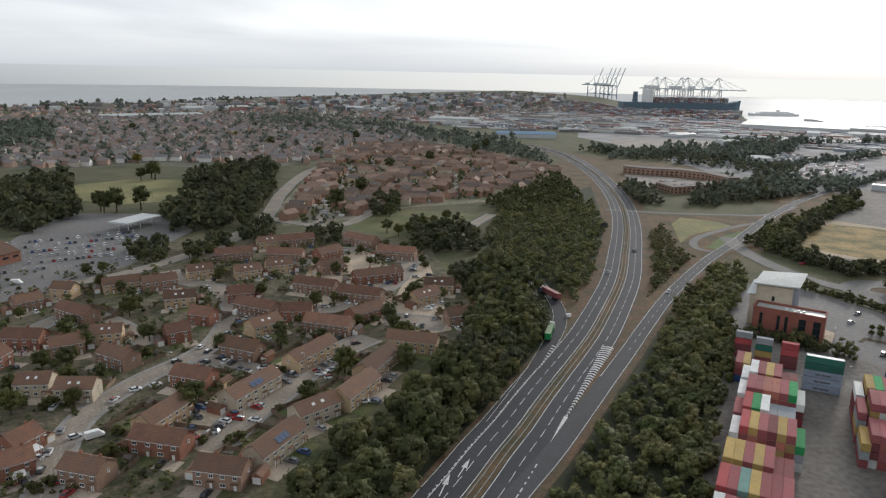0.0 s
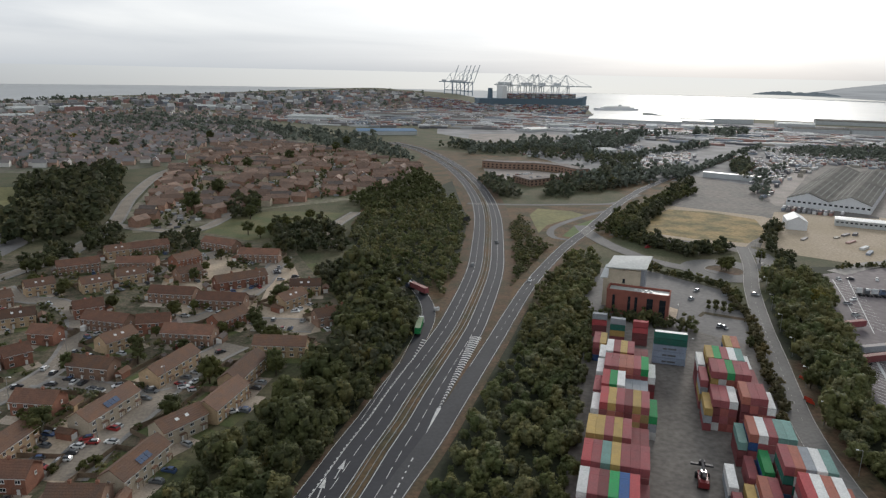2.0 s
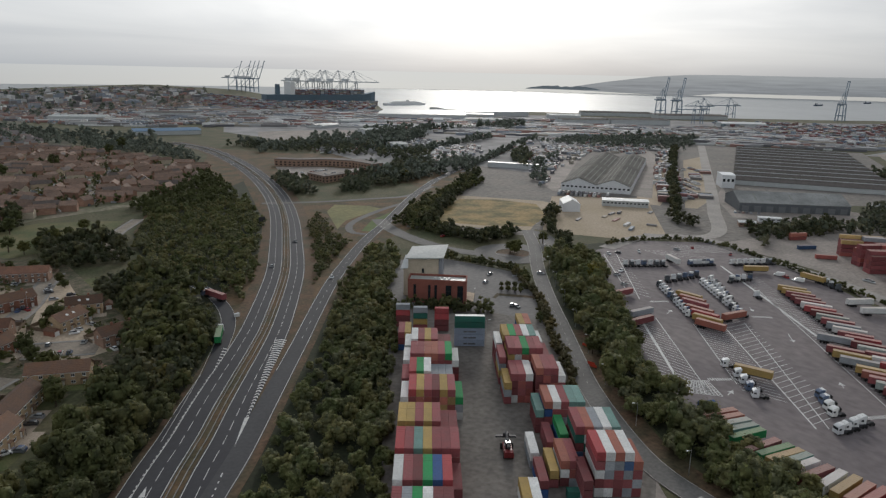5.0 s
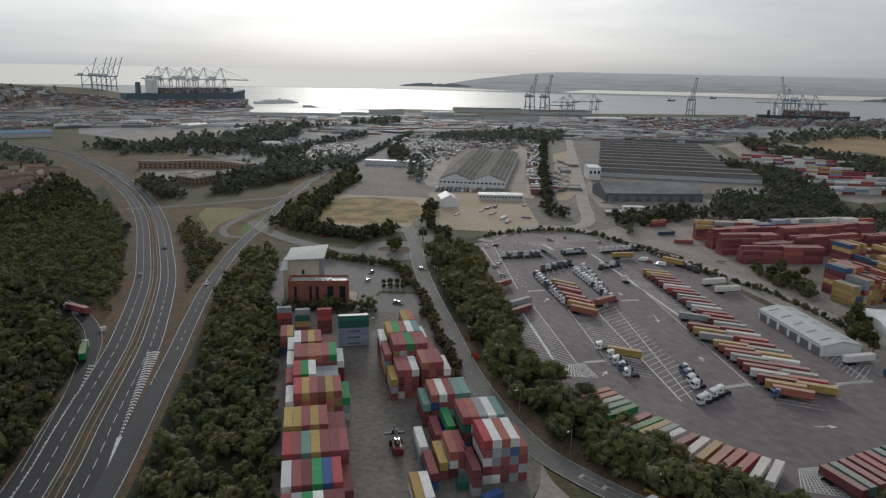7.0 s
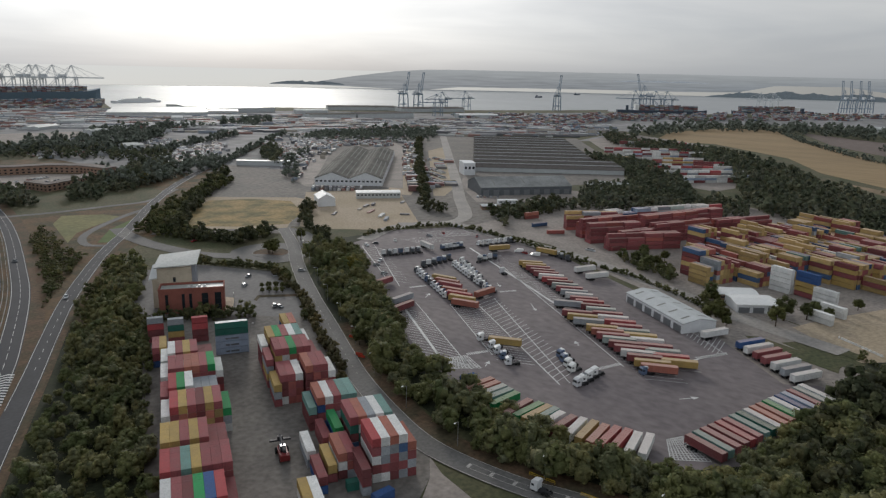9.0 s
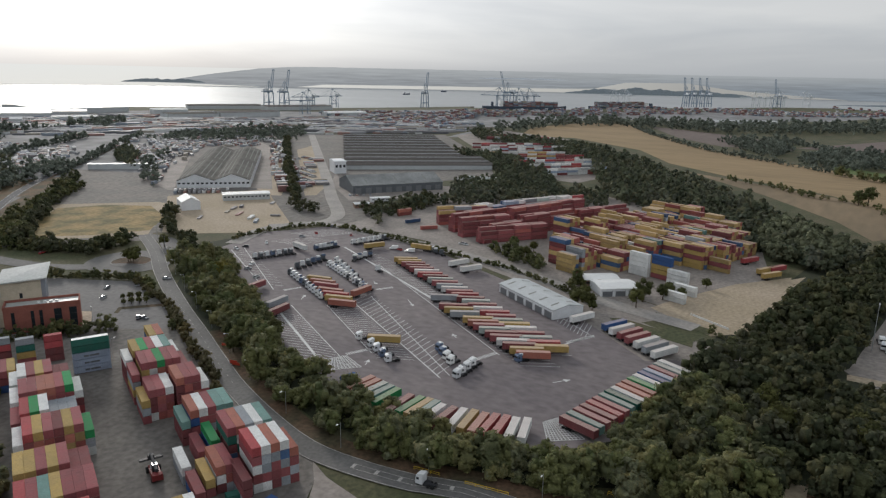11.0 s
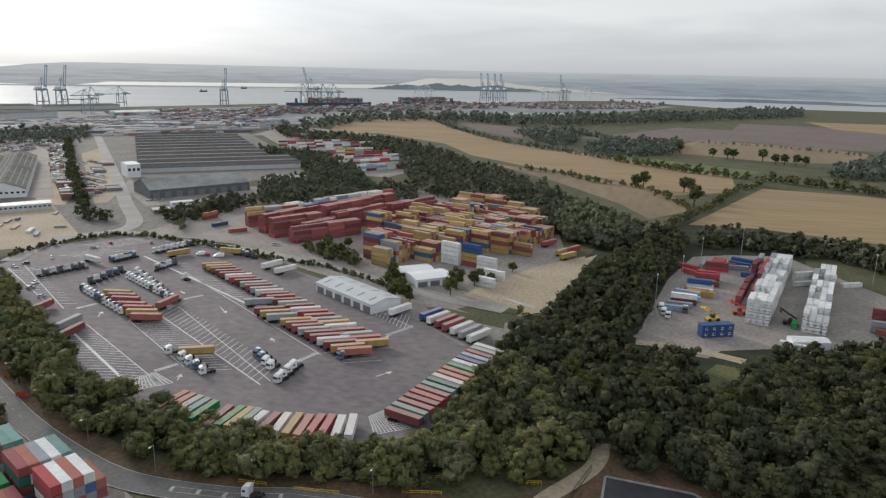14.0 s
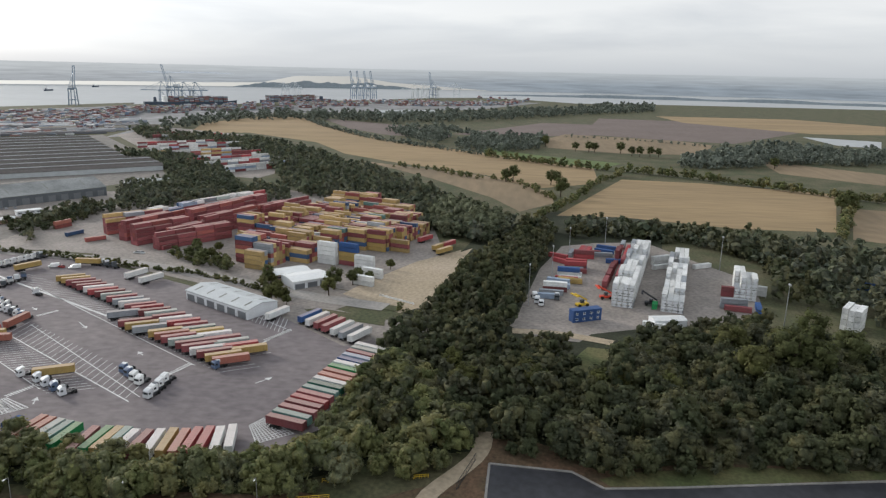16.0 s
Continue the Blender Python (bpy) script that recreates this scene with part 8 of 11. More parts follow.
shed("grey_shed", (489.2, 395.6), (561.3, 345.7), 46, 7.5, 6.5, 1, "x", M["clad_dark"], M["shed_roof"], "wide grey steel shed with open front", doors=9, skylights=3, category="warehouse")
shed("gate_office", (437.8, 352.4), (447.1, 344.0), 9, 3.2, 0.5, 1, "x", M["brown_brick"], M["clad_pale"], "small flat-roofed gate office beside a depot road", windows=4, category="office")
shed("site_office", (467.9, 359.0), (480.0, 348.3), 7, 3.2, 0.5, 1, "x", M["clad_white"], M["white_paint"], "small white site office before a shed", windows=4, category="office")
shed("depot_sheds", (600, 352), (610, 318), 24, 4.5, 1.5, 3, "x", M["clad_pale"], M["clad_roof"], "low pale grey sheds among trees", category="shed")
shed("white_tent", (348.2, 450.4), (360.4, 443.7), 22, 6.5, 3.5, 1, "y", M["clad_white"], M["white_paint"], "white fabric storage tent on a pale apron", category="tent")
shed("white_office", (396.2, 459), (426, 435.1), 14, 5, 0.8, 1, "x", M["clad_pale"], M["white_paint"], "long low white-roofed office", windows=12, category="office")
shed("canopy_depot", (328.4, 107.7), (341.8, 92.1), 16, 4.2, 0.8, 1, "x", M["clad_white"], M["white_paint"], "white-roofed depot workshop with roller doors", doors=3, category="workshop")
shed("depot_cabin", (339.8, 120.6), (351.6, 105.7), 12, 4, 0.7, 1, "x", M["brown_brick"], M["white_paint"], "low white-roofed depot office building", windows=5, category="office")
shed("plot_canopy", (436.2, 713), (477.1, 670), 8, 5.5, 0.3, 1, "x", M["clad_pale"], M["white_paint"], "long low white canopy on posts", category="canopy")

# the brick office with its rendered tower
def office():
    p0, p1 = Vector((136.3, 292.4)), Vector((160, 277.4))
    d = p1 - p0
    l = d.length
    t = thing("office_building", "red brick office with a tall cream stair tower", "office", m=pose(p0.x, p0.y, 0.2, 0, 0, math.degrees(math.atan2(d.y, d.x))))
    h = 10.6
    part("wall", Build().box(0, l, 0, 10, 0, h), M["office_brick"], t)
    part("roof", Build().box(0.6, l - 0.6, 0.6, 9.4, h, h + 0.06), M["clad_roof"], t)
    para = Build()
    for a in ((-0.1, l + 0.1, -0.1, 0.5), (-0.1, l + 0.1, 9.5, 10.1), (-0.1, 0.5, 0.5, 9.5), (l - 0.5, l + 0.1, 0.5, 9.5)):
        para.box(*a, h + 0.002, h + 1.0)
    part("parapet", para, M["office_brick"], t)
    for f, w in ((0.12, 0.045), (0.37, 0.045), (0.48, 0.045), (0.70, 0.10), (0.90, 0.10)):
        x, w = f * l, w * l
        slot = part("window", Build().box(x - w / 2, x + w / 2, -0.06, -0.01, 0.8, h - 1.6), M["glass"], t)
        for k in range(4):
            part("transom", Build().box(x - w / 2, x + w / 2, -0.1, -0.062, 0.8 + (h - 2.4) * k / 3 - 0.08, 0.8 + (h - 2.4) * k / 3 + 0.08), M["dark_steel"], slot)
    for k in range(4):
        part("rooflight", Build().rod((l * (0.45 + 0.08 * k), 5.5, h + 0.06), (l * (0.45 + 0.08 * k), 5.5, h + 0.6), 0.7, 8), M["white_paint"], t)
    th = 18.6
    part("tower", Build().box(l * -0.04, l * 0.49, 10.2, 22, 0, th), M["cream"], t, "cream rendered tower")
    part("tower_wing", Build().box(-3.4, l * -0.04 - 0.01, 10, 21, 0, th - 5), M["cream"], t)
    part("tower_side", Build().box(l * 0.49 + 0.01, l * 0.55, 11, 22, 0, th + 1.5), M["office_grey"], t)
    part("tower_roof", Build().grow([(-2.4, 9.0, th + 0.3), (l * 0.58, 9.0, th + 1.2), (l * 0.62, 24, th + 4.3), (-1.0, 24, th + 2.6), (-2.4, 9.0, th + 0.8), (l * 0.58, 9.0, th + 1.7), (l * 0.62, 24, th + 4.8), (-1.0, 24, th + 3.1)], [(3, 2, 1, 0), (4, 5, 6, 7), (0, 1, 5, 4), (1, 2, 6, 5), (2, 3, 7, 6), (3, 0, 4, 7)]), M["clad_roof"], t, "grey pitched metal roof")
    part("wing_roof", Build().grow([(-4.8, 9.0, th - 5), (-1.2, 9.0, th - 4.4), (-1.2, 22, th - 0.6), (-4.2, 22, th - 1.6), (-4.8, 9.0, th - 4.6), (-1.2, 9.0, th - 4.0), (-1.2, 22, th - 0.2), (-4.2, 22, th - 1.2)], [(3, 2, 1, 0), (4, 5, 6, 7), (0, 1, 5, 4), (1, 2, 6, 5), (2, 3, 7, 6), (3, 0, 4, 7)]), M["clad_pale"], t)
    part("vent", Build().box(l * 0.2, l * 0.24, 9.9, 10.2, 12.0, 14.2), M["glass"], t)


M["office_brick"] = mat("office_red_brick", (0.27, 0.10, 0.075), 0.9, var=0.15, scale=0.3, fine=3.0)
M["office_grey"] = mat("grey_render", (0.26, 0.28, 0.31), 0.7, var=0.1)
office()

# ---- the truck yard ----
def trailer_row(pa, pb, n, deg, colours, seed, skip=0.0, jig=0.4):
    rng = random.Random(seed)
    for k in range(n):
        if rng.random() < skip:
            continue
        p = Vector(pa).lerp(Vector(pb), k / max(1, n - 1))
        trailer(colours[k % len(colours)], p.x + rng.uniform(-jig, jig), p.y + rng.uniform(-jig, jig), deg + rng.uniform(-1, 1), z=GROUND_Z["truck_yard"])


ROW_DEG = -60
trailer_row((319.5, 228.7), (241.3, 104.5), 27, ROW_DEG, "yypmpwrmcpkwprmcpwrpcywpcr", 41, jig=0.3)
trailer_row((263.5, 163.0), (257.5, 153.4), 3, ROW_DEG, "pyk", 42, jig=0.2)
trailer_row((254.0, 145.0), (231.4, 107.8), 10, ROW_DEG, "yopcmpwm", 43, jig=0.3)
trailer("k", 272.6, 173.4, ROW_DEG, z=GROUND_Z["truck_yard"])
trailer_row((280.1, 89.9), (261.1, 63.4), 7, -25, "bwppwkw", 45, jig=0.2)
rng_t = random.Random(46)
# along the yard's lower edge, their doors to the trees
for (x, y, deg), c in zip([(178.3, 120.3, 1), (179.0, 116.4, -3), (179.3, 113.3, -3), (179.4, 110.7, -1), (178.3, 107.7, -1), (178.7, 103.7, 0), (179.5, 100.6, 8), (180.5, 97.1, 8), (180.7, 93.5, 8), (182.1, 90.2, 6), (183.0, 87.0, 8), (183.3, 84.0, 14), (185.0, 80.9, 16), (182.7, 139.6, -8), (181.9, 136.4, -7), (181.2, 133.0, -8), (180.4, 129.7, -7), (179.7, 126.5, -4)], "pgytwmwyorrwwooctg"):
    r = radians(deg)
    trailer(c, x - 13.4 * math.cos(r), y - 13.4 * math.sin(r), deg, z=GROUND_Z["truck_yard"])
for k in range(18):
    f = k / 17
    trailer("mtpmrptnwoogwblpcw"[k], 192.5 + 62.4 * f, 72.8 - 13.8 * f, -107 - 6 * f + rng_t.uniform(-1, 1), z=GROUND_Z["truck_yard"])
container("b", pose(177.5, 149.5, GROUND_Z["truck_yard"], 0, 0, -15), 6.06, group="yard containers", where="standing on asphalt")
for (x, y, deg, length), c in zip([(237.5, 255.3, 4, 17.1), (225.2, 228.3, 3, 14.9), (217.2, 219.6, 5, 18.0), (216.0, 159.6, -62, 10.8)], "pkmy"):
    r = radians(deg)
    trailer(c, x - 6.7 * math.cos(r), y - 6.7 * math.sin(r), deg, z=GROUND_Z["truck_yard"])
for x, y, deg, length in [(264.5, 237.0, -77, 14.3), (261.1, 231.7, -76, 14.3), (257.6, 226.8, -76, 13.7), (252.1, 218.9, -76, 13.2), (249.0, 213.0, -73, 13.6), (245.4, 208.0, -73, 13.3), (241.3, 202.5, -73, 12.8), (261.4, 207.0, -2, 14.6)]:
    r = radians(deg)
    trailer(rng_t.choice("yyromp"), x - 6.7 * math.cos(r), y - 6.7 * math.sin(r), deg, z=GROUND_Z["truck_yard"])
# tractor units in clusters
for (a, b), n, deg in ((((268.7, 260.1), (246.5, 218.5)), 11, 100), (((279.4, 266.1), (301.6, 266.5)), 6, 60), (((293.4, 253.9), (269.7, 210.1)), 13, 105), (((302.2, 256), (281.4, 226)), 6, 105),
                       (((280.5, 300.3), (301.2, 291.5)), 7, 70), (((317.1, 285.3), (330.2, 281.7)), 6, 75), (((311.4, 251.3), (324.6, 250)), 4, 30), (((341.7, 275.8), (364.5, 268.3)), 7, 80),
                       (((215.2, 170.6), (217.9, 171.6)), 1, 150), (((211.9, 162), (203.4, 147.1)), 4, 150), (((223.8, 137.2), (215.1, 126.6)), 4, 160), (((205.7, 118.3), (217.8, 118.7)), 4, 165), (((231.8, 105.9), (231.5, 105.5)), 1, 150),
                       (((355.1, 227.1), (351.8, 216.2)), 3, 60), (((300.9, 226), (301.8, 225.2)), 1, 60)):
    for k in range(n):
        p = Vector(a).lerp(Vector(b), k / max(1, n - 1))
        tractor(p.x, p.y, deg + rng_t.uniform(-8, 8), z=GROUND_Z["truck_yard"])
for x, y, deg, length in [(336.0, 195.0, -21, 13.2), (329.3, 183.2, -26, 16.3), (340.0, 258.6, -28, 19.2), (311.3, 293.9, -107, 19.4), (353.9, 232.8, 94, 19.6)]:
    r = radians(deg)
    trailer(rng_t.choice("yyww"), x - 6.7 * math.cos(r), y - 6.7 * math.sin(r), deg, z=GROUND_Z["truck_yard"])
for x, y in [(289.7, 326.1), (296.9, 326), (310.9, 322.2), (269.9, 292.3), (262.5, 287.2), (253.8, 271.6), (337.7, 316.5), (351.1, 316.3), (373.9, 320.6), (359.9, 293.3), (347.3, 244.5), (346.8, 237.8), (383.4, 220.8), (383.1, 217.4), (255.7, 306.2)]:
    park(x, y, rng_t.uniform(0, 360), z=GROUND_Z["truck_yard"])
for x, y in [(346.9, 248.5), (347, 235.9), (358.6, 229.4)]:
    park(x, y, 120, True, z=GROUND_Z["truck_yard"])

# bay lines on the asphalt
lines, YARD_Z = Build(), GROUND_Z["truck_yard"] + 0.01


def bay_run(a, b, n, depth, deg, w=0.26):
    """Slanted bay lines from the line a-b, depth long along deg."""
    a, b = Vector(a), Vector(b)
    d = Vector((math.cos(radians(deg)), math.sin(radians(deg))))
    s = Vector((-d.y, d.x)) * w / 2
    for k in range(n + 1):
        p = a.lerp(b, k / n)
        q = p + d * depth
        lines.face([(*(p - s), YARD_Z), (*(p + s), YARD_Z), (*(q + s), YARD_Z), (*(q - s), YARD_Z)])


def stroke(a, b, w=0.5):
    a, b = Vector(a), Vector(b)
    d = (b - a).normalized()
    s = Vector((-d.y, d.x)) * w / 2
    lines.face([(*(a - s), YARD_Z + 0.006), (*(a + s), YARD_Z + 0.006), (*(b + s), YARD_Z + 0.006), (*(b - s), YARD_Z + 0.006)])


# bays beside the trees, on both sides of a pale strip
stroke((220.1, 221.1), (186.1, 165.3), 1.1)
bay_run((220.1, 221.1), (187.5, 167.5), 19, 12, -79)
bay_run((220.1, 221.1), (187.5, 167.5), 19, -9, -72)
stroke((230.6, 224.4), (189.9, 155.4), 0.35)
# the middle block: two ranks leaning towards each other
stroke((240.7, 211.5), (206.0, 158.2), 0.35), stroke((251.5, 204.3), (201.4, 123.6)), stroke((263.4, 202.7), (205.2, 121.8), 0.35)
bay_run((240.7, 211.5), (203.5, 154.0), 24, 15, -66)
bay_run((251.5, 204.3), (203.0, 126.0), 24, 15, 2)
# the long trailer ranks
stroke((333.1, 277.0), (278.2, 177.0), 1.2)
bay_run((326, 262), (280.0, 180.5), 24, 13, ROW_DEG)
stroke((312.6, 234.8), (232.7, 115.3), 0.4)
bay_run((306, 226), (228.0, 104.0), 44, 15, ROW_DEG)
bay_run((319.5, 228.7), (241.3, 104.5), 27, 15, ROW_DEG)
# the upper corner
stroke((286.8, 327.3), (245.9, 260.0), 0.4), stroke((294.6, 324.7), (243.7, 249.1), 0.35)
bay_run((286.8, 327.3), (247.0, 262.0), 14, 14, ROW_DEG - 12)
bay_run((341.4, 331.3), (369.6, 317), 14, 24, ROW_DEG - 26)
bay_run((318, 325), (340, 314), 9, 20, ROW_DEG - 26)
bay_run((283.3, 114), (269.3, 94.1), 9, 18, 10)
stroke((258.2, 98.3), (275, 91.9), 0.9), stroke((286.9, 110.7), (273.6, 92.4), 0.4)
for a, b in ([(245.9, 243.9), (254.6, 240.1)], [(199.4, 165.6), (209.6, 161)], [(273.6, 206.7), (281.6, 202)], [(222.3, 121.4), (234.2, 117.5)], [(260.7, 98.3), (274.4, 91.7)]):
    for k in range(12):
        p, q = Vector(a).lerp(Vector(b), k / 12), Vector(a).lerp(Vector(b), (k + 0.55) / 12)
        stroke(p, q, 2.2)
for k in range(11):
    f = k / 10
    c0, c1, c2, c3 = (Vector(p) for p in [(191.5, 78.5), (197, 75.7), (188.6, 63.4), (181.4, 72.6)])
    stroke(c0.lerp(c1, f), c3.lerp(c2, f), 0.35), stroke(c0.lerp(c3, f), c1.lerp(c2, f), 0.35)
    d0, d1, d2, d3 = (Vector(p) for p in [(192.3, 168.2), (198.5, 164.9), (193, 153.1), (182.5, 162.8)])
    stroke(d0.lerp(d1, f), d3.lerp(d2, f), 0.35), stroke(d0.lerp(d3, f), d1.lerp(d2, f), 0.35)
for tail, tip in ([(220.9, 87.7), (226, 84)], [(239.9, 226.8), (245.1, 229.4)], [(195.3, 153.1), (199.2, 154.6)], [(269.2, 184.4), (263.3, 177.6)], [(238.9, 139), (241.3, 141.8)], [(284.1, 216.8), (281.3, 212.7)]):
    p, q = Vector(tail), Vector(tip)
    stroke(p, q, 0.4)
    d = (q - p).normalized()
    s = Vector((-d.y, d.x))
    lines.face([(*(q - d * 1.5 - s * 1.2), YARD_Z + 0.008), (*(q - d * 1.5 + s * 1.2), YARD_Z + 0.008), (*(q + d * 1.2), YARD_Z + 0.008)][::-1])
solid("yard_markings", lines, M["paint"], "worn white bay lines, hatching and arrows", "road marking", kind="structure")

# ---- the maroon container depot ----
depot_rows = (([(433.3, 233.4, -22, 55.9)], 5, "mmmpm"), ([(476.6, 200.1, -20, 78.2)], 6, "mmpmm"), ([(416.0, 220.5, -31, 42.0)], 5, "mmpm"), ([(412.4, 197.4, -36, 52.0)], 4, "mmm"), ([(461.4, 188.4, -23, 56.7)], 5, "mmpm"), ([(501.3, 166.7, -25, 52.7)], 5, "mmm"),
              ([(438.2, 251.5, -41, 38.8)], 5, "ymyyk"), ([(468.2, 238.1, -25, 34.5)], 5, "bwlc"), ([(496.5, 224.1, -29, 37.0)], 5, "wcwk"), ([(527.7, 208.6, -27, 42.9)], 5, "wcrw"), ([(423.1, 202.9, -26, 36.0)], 4, "mpm"), ([(398.1, 207.2, -26, 16.2)], 1, "m"), ([(408.2, 261.9, -40, 14.7)], 1, "p"), ([(438.8, 304.1, -17, 16.6)], 2, "o"), ([(420.5, 284.0, -20, 15.6)], 2, "b"))
rng_d = random.Random(91)
for r, (rows, tiers, tops) in enumerate(depot_rows):
    x, y, deg, length = rows[0]
    n = max(1, round(length / 12.5))
    dv = Vector((math.cos(radians(deg)), math.sin(radians(deg))))
    sv = Vector((-dv.y, dv.x))
    for lane in range(3 if tiers > 2 else 1):
        for k in range(n):
            p = Vector((x, y)) + dv * (k - n / 2) * 12.5 + sv * 2.55 * lane
            drop = max(0, round(1.4 * noise.noise((k * 0.45 + r * 3.1, lane * 0.35, 7)) + 0.5)) if lane == 0 else rng_d.choice((0, 0, 0, 1))
            count = max(1, tiers - drop)
            stack(p.x, p.y, deg, [rng_d.choice("mmmmpmm") for _ in range(count - 1)] + [rng_d.choice(tops)], z=GROUND_Z["depot_yard"], group="depot containers", where="in a depot row", doors=False, keep=0)
mixed = [(358.9, 151), (382.6, 123), (371.1, 100.7), (382.6, 87), (407.5, 75.2), (468.2, 63.6), (510.3, 82.6), (550.9, 117.4), (537, 151.7), (491.3, 169.6), (441.2, 181.2)]
mixed_open = [(362.7, 111.7), (399.7, 120.6), (410.1, 111.6), (420.4, 94.1), (413, 71), (367.7, 66), (355, 91.7)]
mixed_deg = [(380.8, 104.9, -109, 11.8)][0][2]
mv = Vector((math.cos(radians(mixed_deg)), math.sin(radians(mixed_deg))))
mw = Vector((-mv.y, mv.x))
mixed_c = Vector((sum(p[0] for p in mixed) / len(mixed), sum(p[1] for p in mixed) / len(mixed)))
for i in range(-12, 13):
    for j in range(-40, 41):
        if j % 6 == 5:
            continue
        p = mixed_c + mv * 13.0 * i + mw * 2.6 * j
        if not inside(p.x, p.y, mixed) or inside(p.x, p.y, mixed_open):
            continue
        cell = (i, j // 6)
        tall = 4.1 + 3.4 * noise.noise((i * 0.9, cell[1] * 0.9, 4)) + rng_d.choice((-1, 0, 0, 0, 0.6))
        tone = noise.noise((i * 0.7, cell[1] * 0.8, 9))
        n = max(0, min(6, round(tall)))
        pool = "yypymyyymybk" if tone > -0.08 else "ymypyymmpb" if tone > -0.3 else "ybptywymym"
        stack(p.x, p.y, mixed_deg, [rng_d.choice(pool) for _ in range(n)], z=GROUND_Z["depot_yard"], group="depot containers", where="in a depot row", doors=False, keep=0)
for at, tiers, deg in (((381.9, 109.8), "wwwww", mixed_deg), ((380.8, 97), "pyybb", mixed_deg), ((374.9, 86.7), "www", mixed_deg), ((359.1, 79.1), "ww", mixed_deg), ((344.4, 81.1), "ww", mixed_deg), ((428, 79.1), "pmyyp", mixed_deg), ((415.9, 88.1), "yypym", mixed_deg), ((464.9, 82.4), "ymppm", mixed_deg)):
    stack(*at, deg, tiers, z=GROUND_Z["depot_yard"], group="depot containers", where="at a depot edge", doors=False)
for x, y, deg, length in [(417.6, 47.6, -29, 17.2), (408.8, 44.0, -33, 18.0), (425.6, 42.5, -28, 21.5), (437.4, 59.2, -30, 17.2)]:
    trailer(rng_d.choice("yyrp"), x, y, deg, z=GROUND_Z["depot_yard"])
trailer("w", *(281.4, 104.9), [(288.8, 102.6, -24, 13.4)][0][2], z=0.1)
barrier = [solid("traffic_barrier", Build().box(-0.7, 0.7, -0.22, 0.22, 0, 0.35).box(-0.68, 0.68, -0.1, 0.1, 0.35, 0.9), M["white_paint"], "white plastic traffic barrier on a gravel clearing", "barrier", "barrier row", m=pose(*(326.5, 63.3), 0.16))]
row_from, row_to = Vector((326.5, 63.3)), Vector((315.8, 45.2))
for k in range(1, 13):
    p = row_from.lerp(row_to, k / 12)
    copy_thing(barrier[0], pose(p.x, p.y, 0.16, 0, 0, [(321.2, 54.2, -121, 21.0)][0][2] + (k % 3 - 1) * 6))

# ---- refrigerated containers ----
reefer_unit = Build().box(-0.03, 0.09, -1.0, 1.0, 1.45, 2.7).box(-0.03, 0.09, -1.0, 1.0, 0.15, 0.75).box(-0.06, 0.06, -0.6, 0.6, 0.85, 1.35).mesh("cooling_unit", M["clad_white"])
reefer_axis = [(396.1, -69.7, -14, 131.4)][0][2]
rng_r = random.Random(93)


def reefer_block(at, rows, cols, tiers, short=0.2, colours="wwwwwwwk"):
    v = Vector((math.cos(radians(reefer_axis)), math.sin(radians(reefer_axis))))
    u = Vector((v.y, -v.x))
    for r in range(rows):
        for c in range(cols):
            n = max(1, tiers - (rng_r.random() < short) - (rng_r.random() < short * 0.5))
            p = Vector(at) + v * 12.7 * r + u * 2.6 * c
            for k in range(n):
                if k < n - 1 and r and c not in (0, cols - 1):
                    plain_box(JOINED["reefer", "w"], pose(p.x, p.y, GROUND_Z["reefer_yard"] + 2.9 * k, 0, 0, reefer_axis), 12.19, 2.89)
                    continue
                ob = container(rng_r.choice(colours), pose(p.x, p.y, GROUND_Z["reefer_yard"] + 2.9 * k, 0, 0, reefer_axis), 12.19, 2.89, "refrigerated containers", "stacked on concrete", False, "refrigerated_container")
                part("cooling_unit", reefer_unit, None, ob)


reefer_block((328.4, -50.4), 9, 4, 4, 0.35)
reefer_block((324.1, -72.9), 8, 4, 3, 0.45)
reefer_block((349.4, -113.7), 2, 4, 4, 0.3)
for at, tiers, deg in (((410.1, -83.3), "ww", -60), ((407.3, -93.8), "ww", -60), ((399.6, -81.8), "w", -60), ((334.8, -101.9), "kk", -95), ((414.5, -34.1), "r", 60), ((401.5, -34.8), "r", 50), ((384.7, -30.6), "m", -90), ((370.1, -26.2), "w", -95), ((364.8, -26.5), "y", -95), ((354.9, -19.4), "l", -95), ((336.7, -12.1), "l", -95), ((410.3, -56.5), "b", -90), ((424.9, -49.9), "k", -90), ((302.7, -59.8), "w", -110), ((405, -106), "w", -60)):
    stack(*at, deg, tiers, z=GROUND_Z["reefer_yard"], group="yard containers", where="standing on concrete")
for x, y, deg, length in [(376.1, -181.3, -113, 18.3)]:
    stack(x, y, deg, "bb", z=-0.02, group="yard containers", where="among trees")
for at in ((311.4, -148.3), (308.1, -149.7), (307.1, -152.1)):
    stack(*at, -35, "wwww", z=-0.02, group="yard containers", where="among trees")
maroon_line = [Vector((352.5, -52.5)), Vector((447.0, -75.5))]
for k, tiers in enumerate(("mp", "mm", "pm", "m", "mpm", "wm", "mk")):
    p = maroon_line[0].lerp(maroon_line[1], k / 6.6) + Vector((0.9, 3.8))
    stack(p.x, p.y, -14, tiers, z=GROUND_Z["reefer_yard"], group="yard containers", where="standing beside refrigerated stacks")
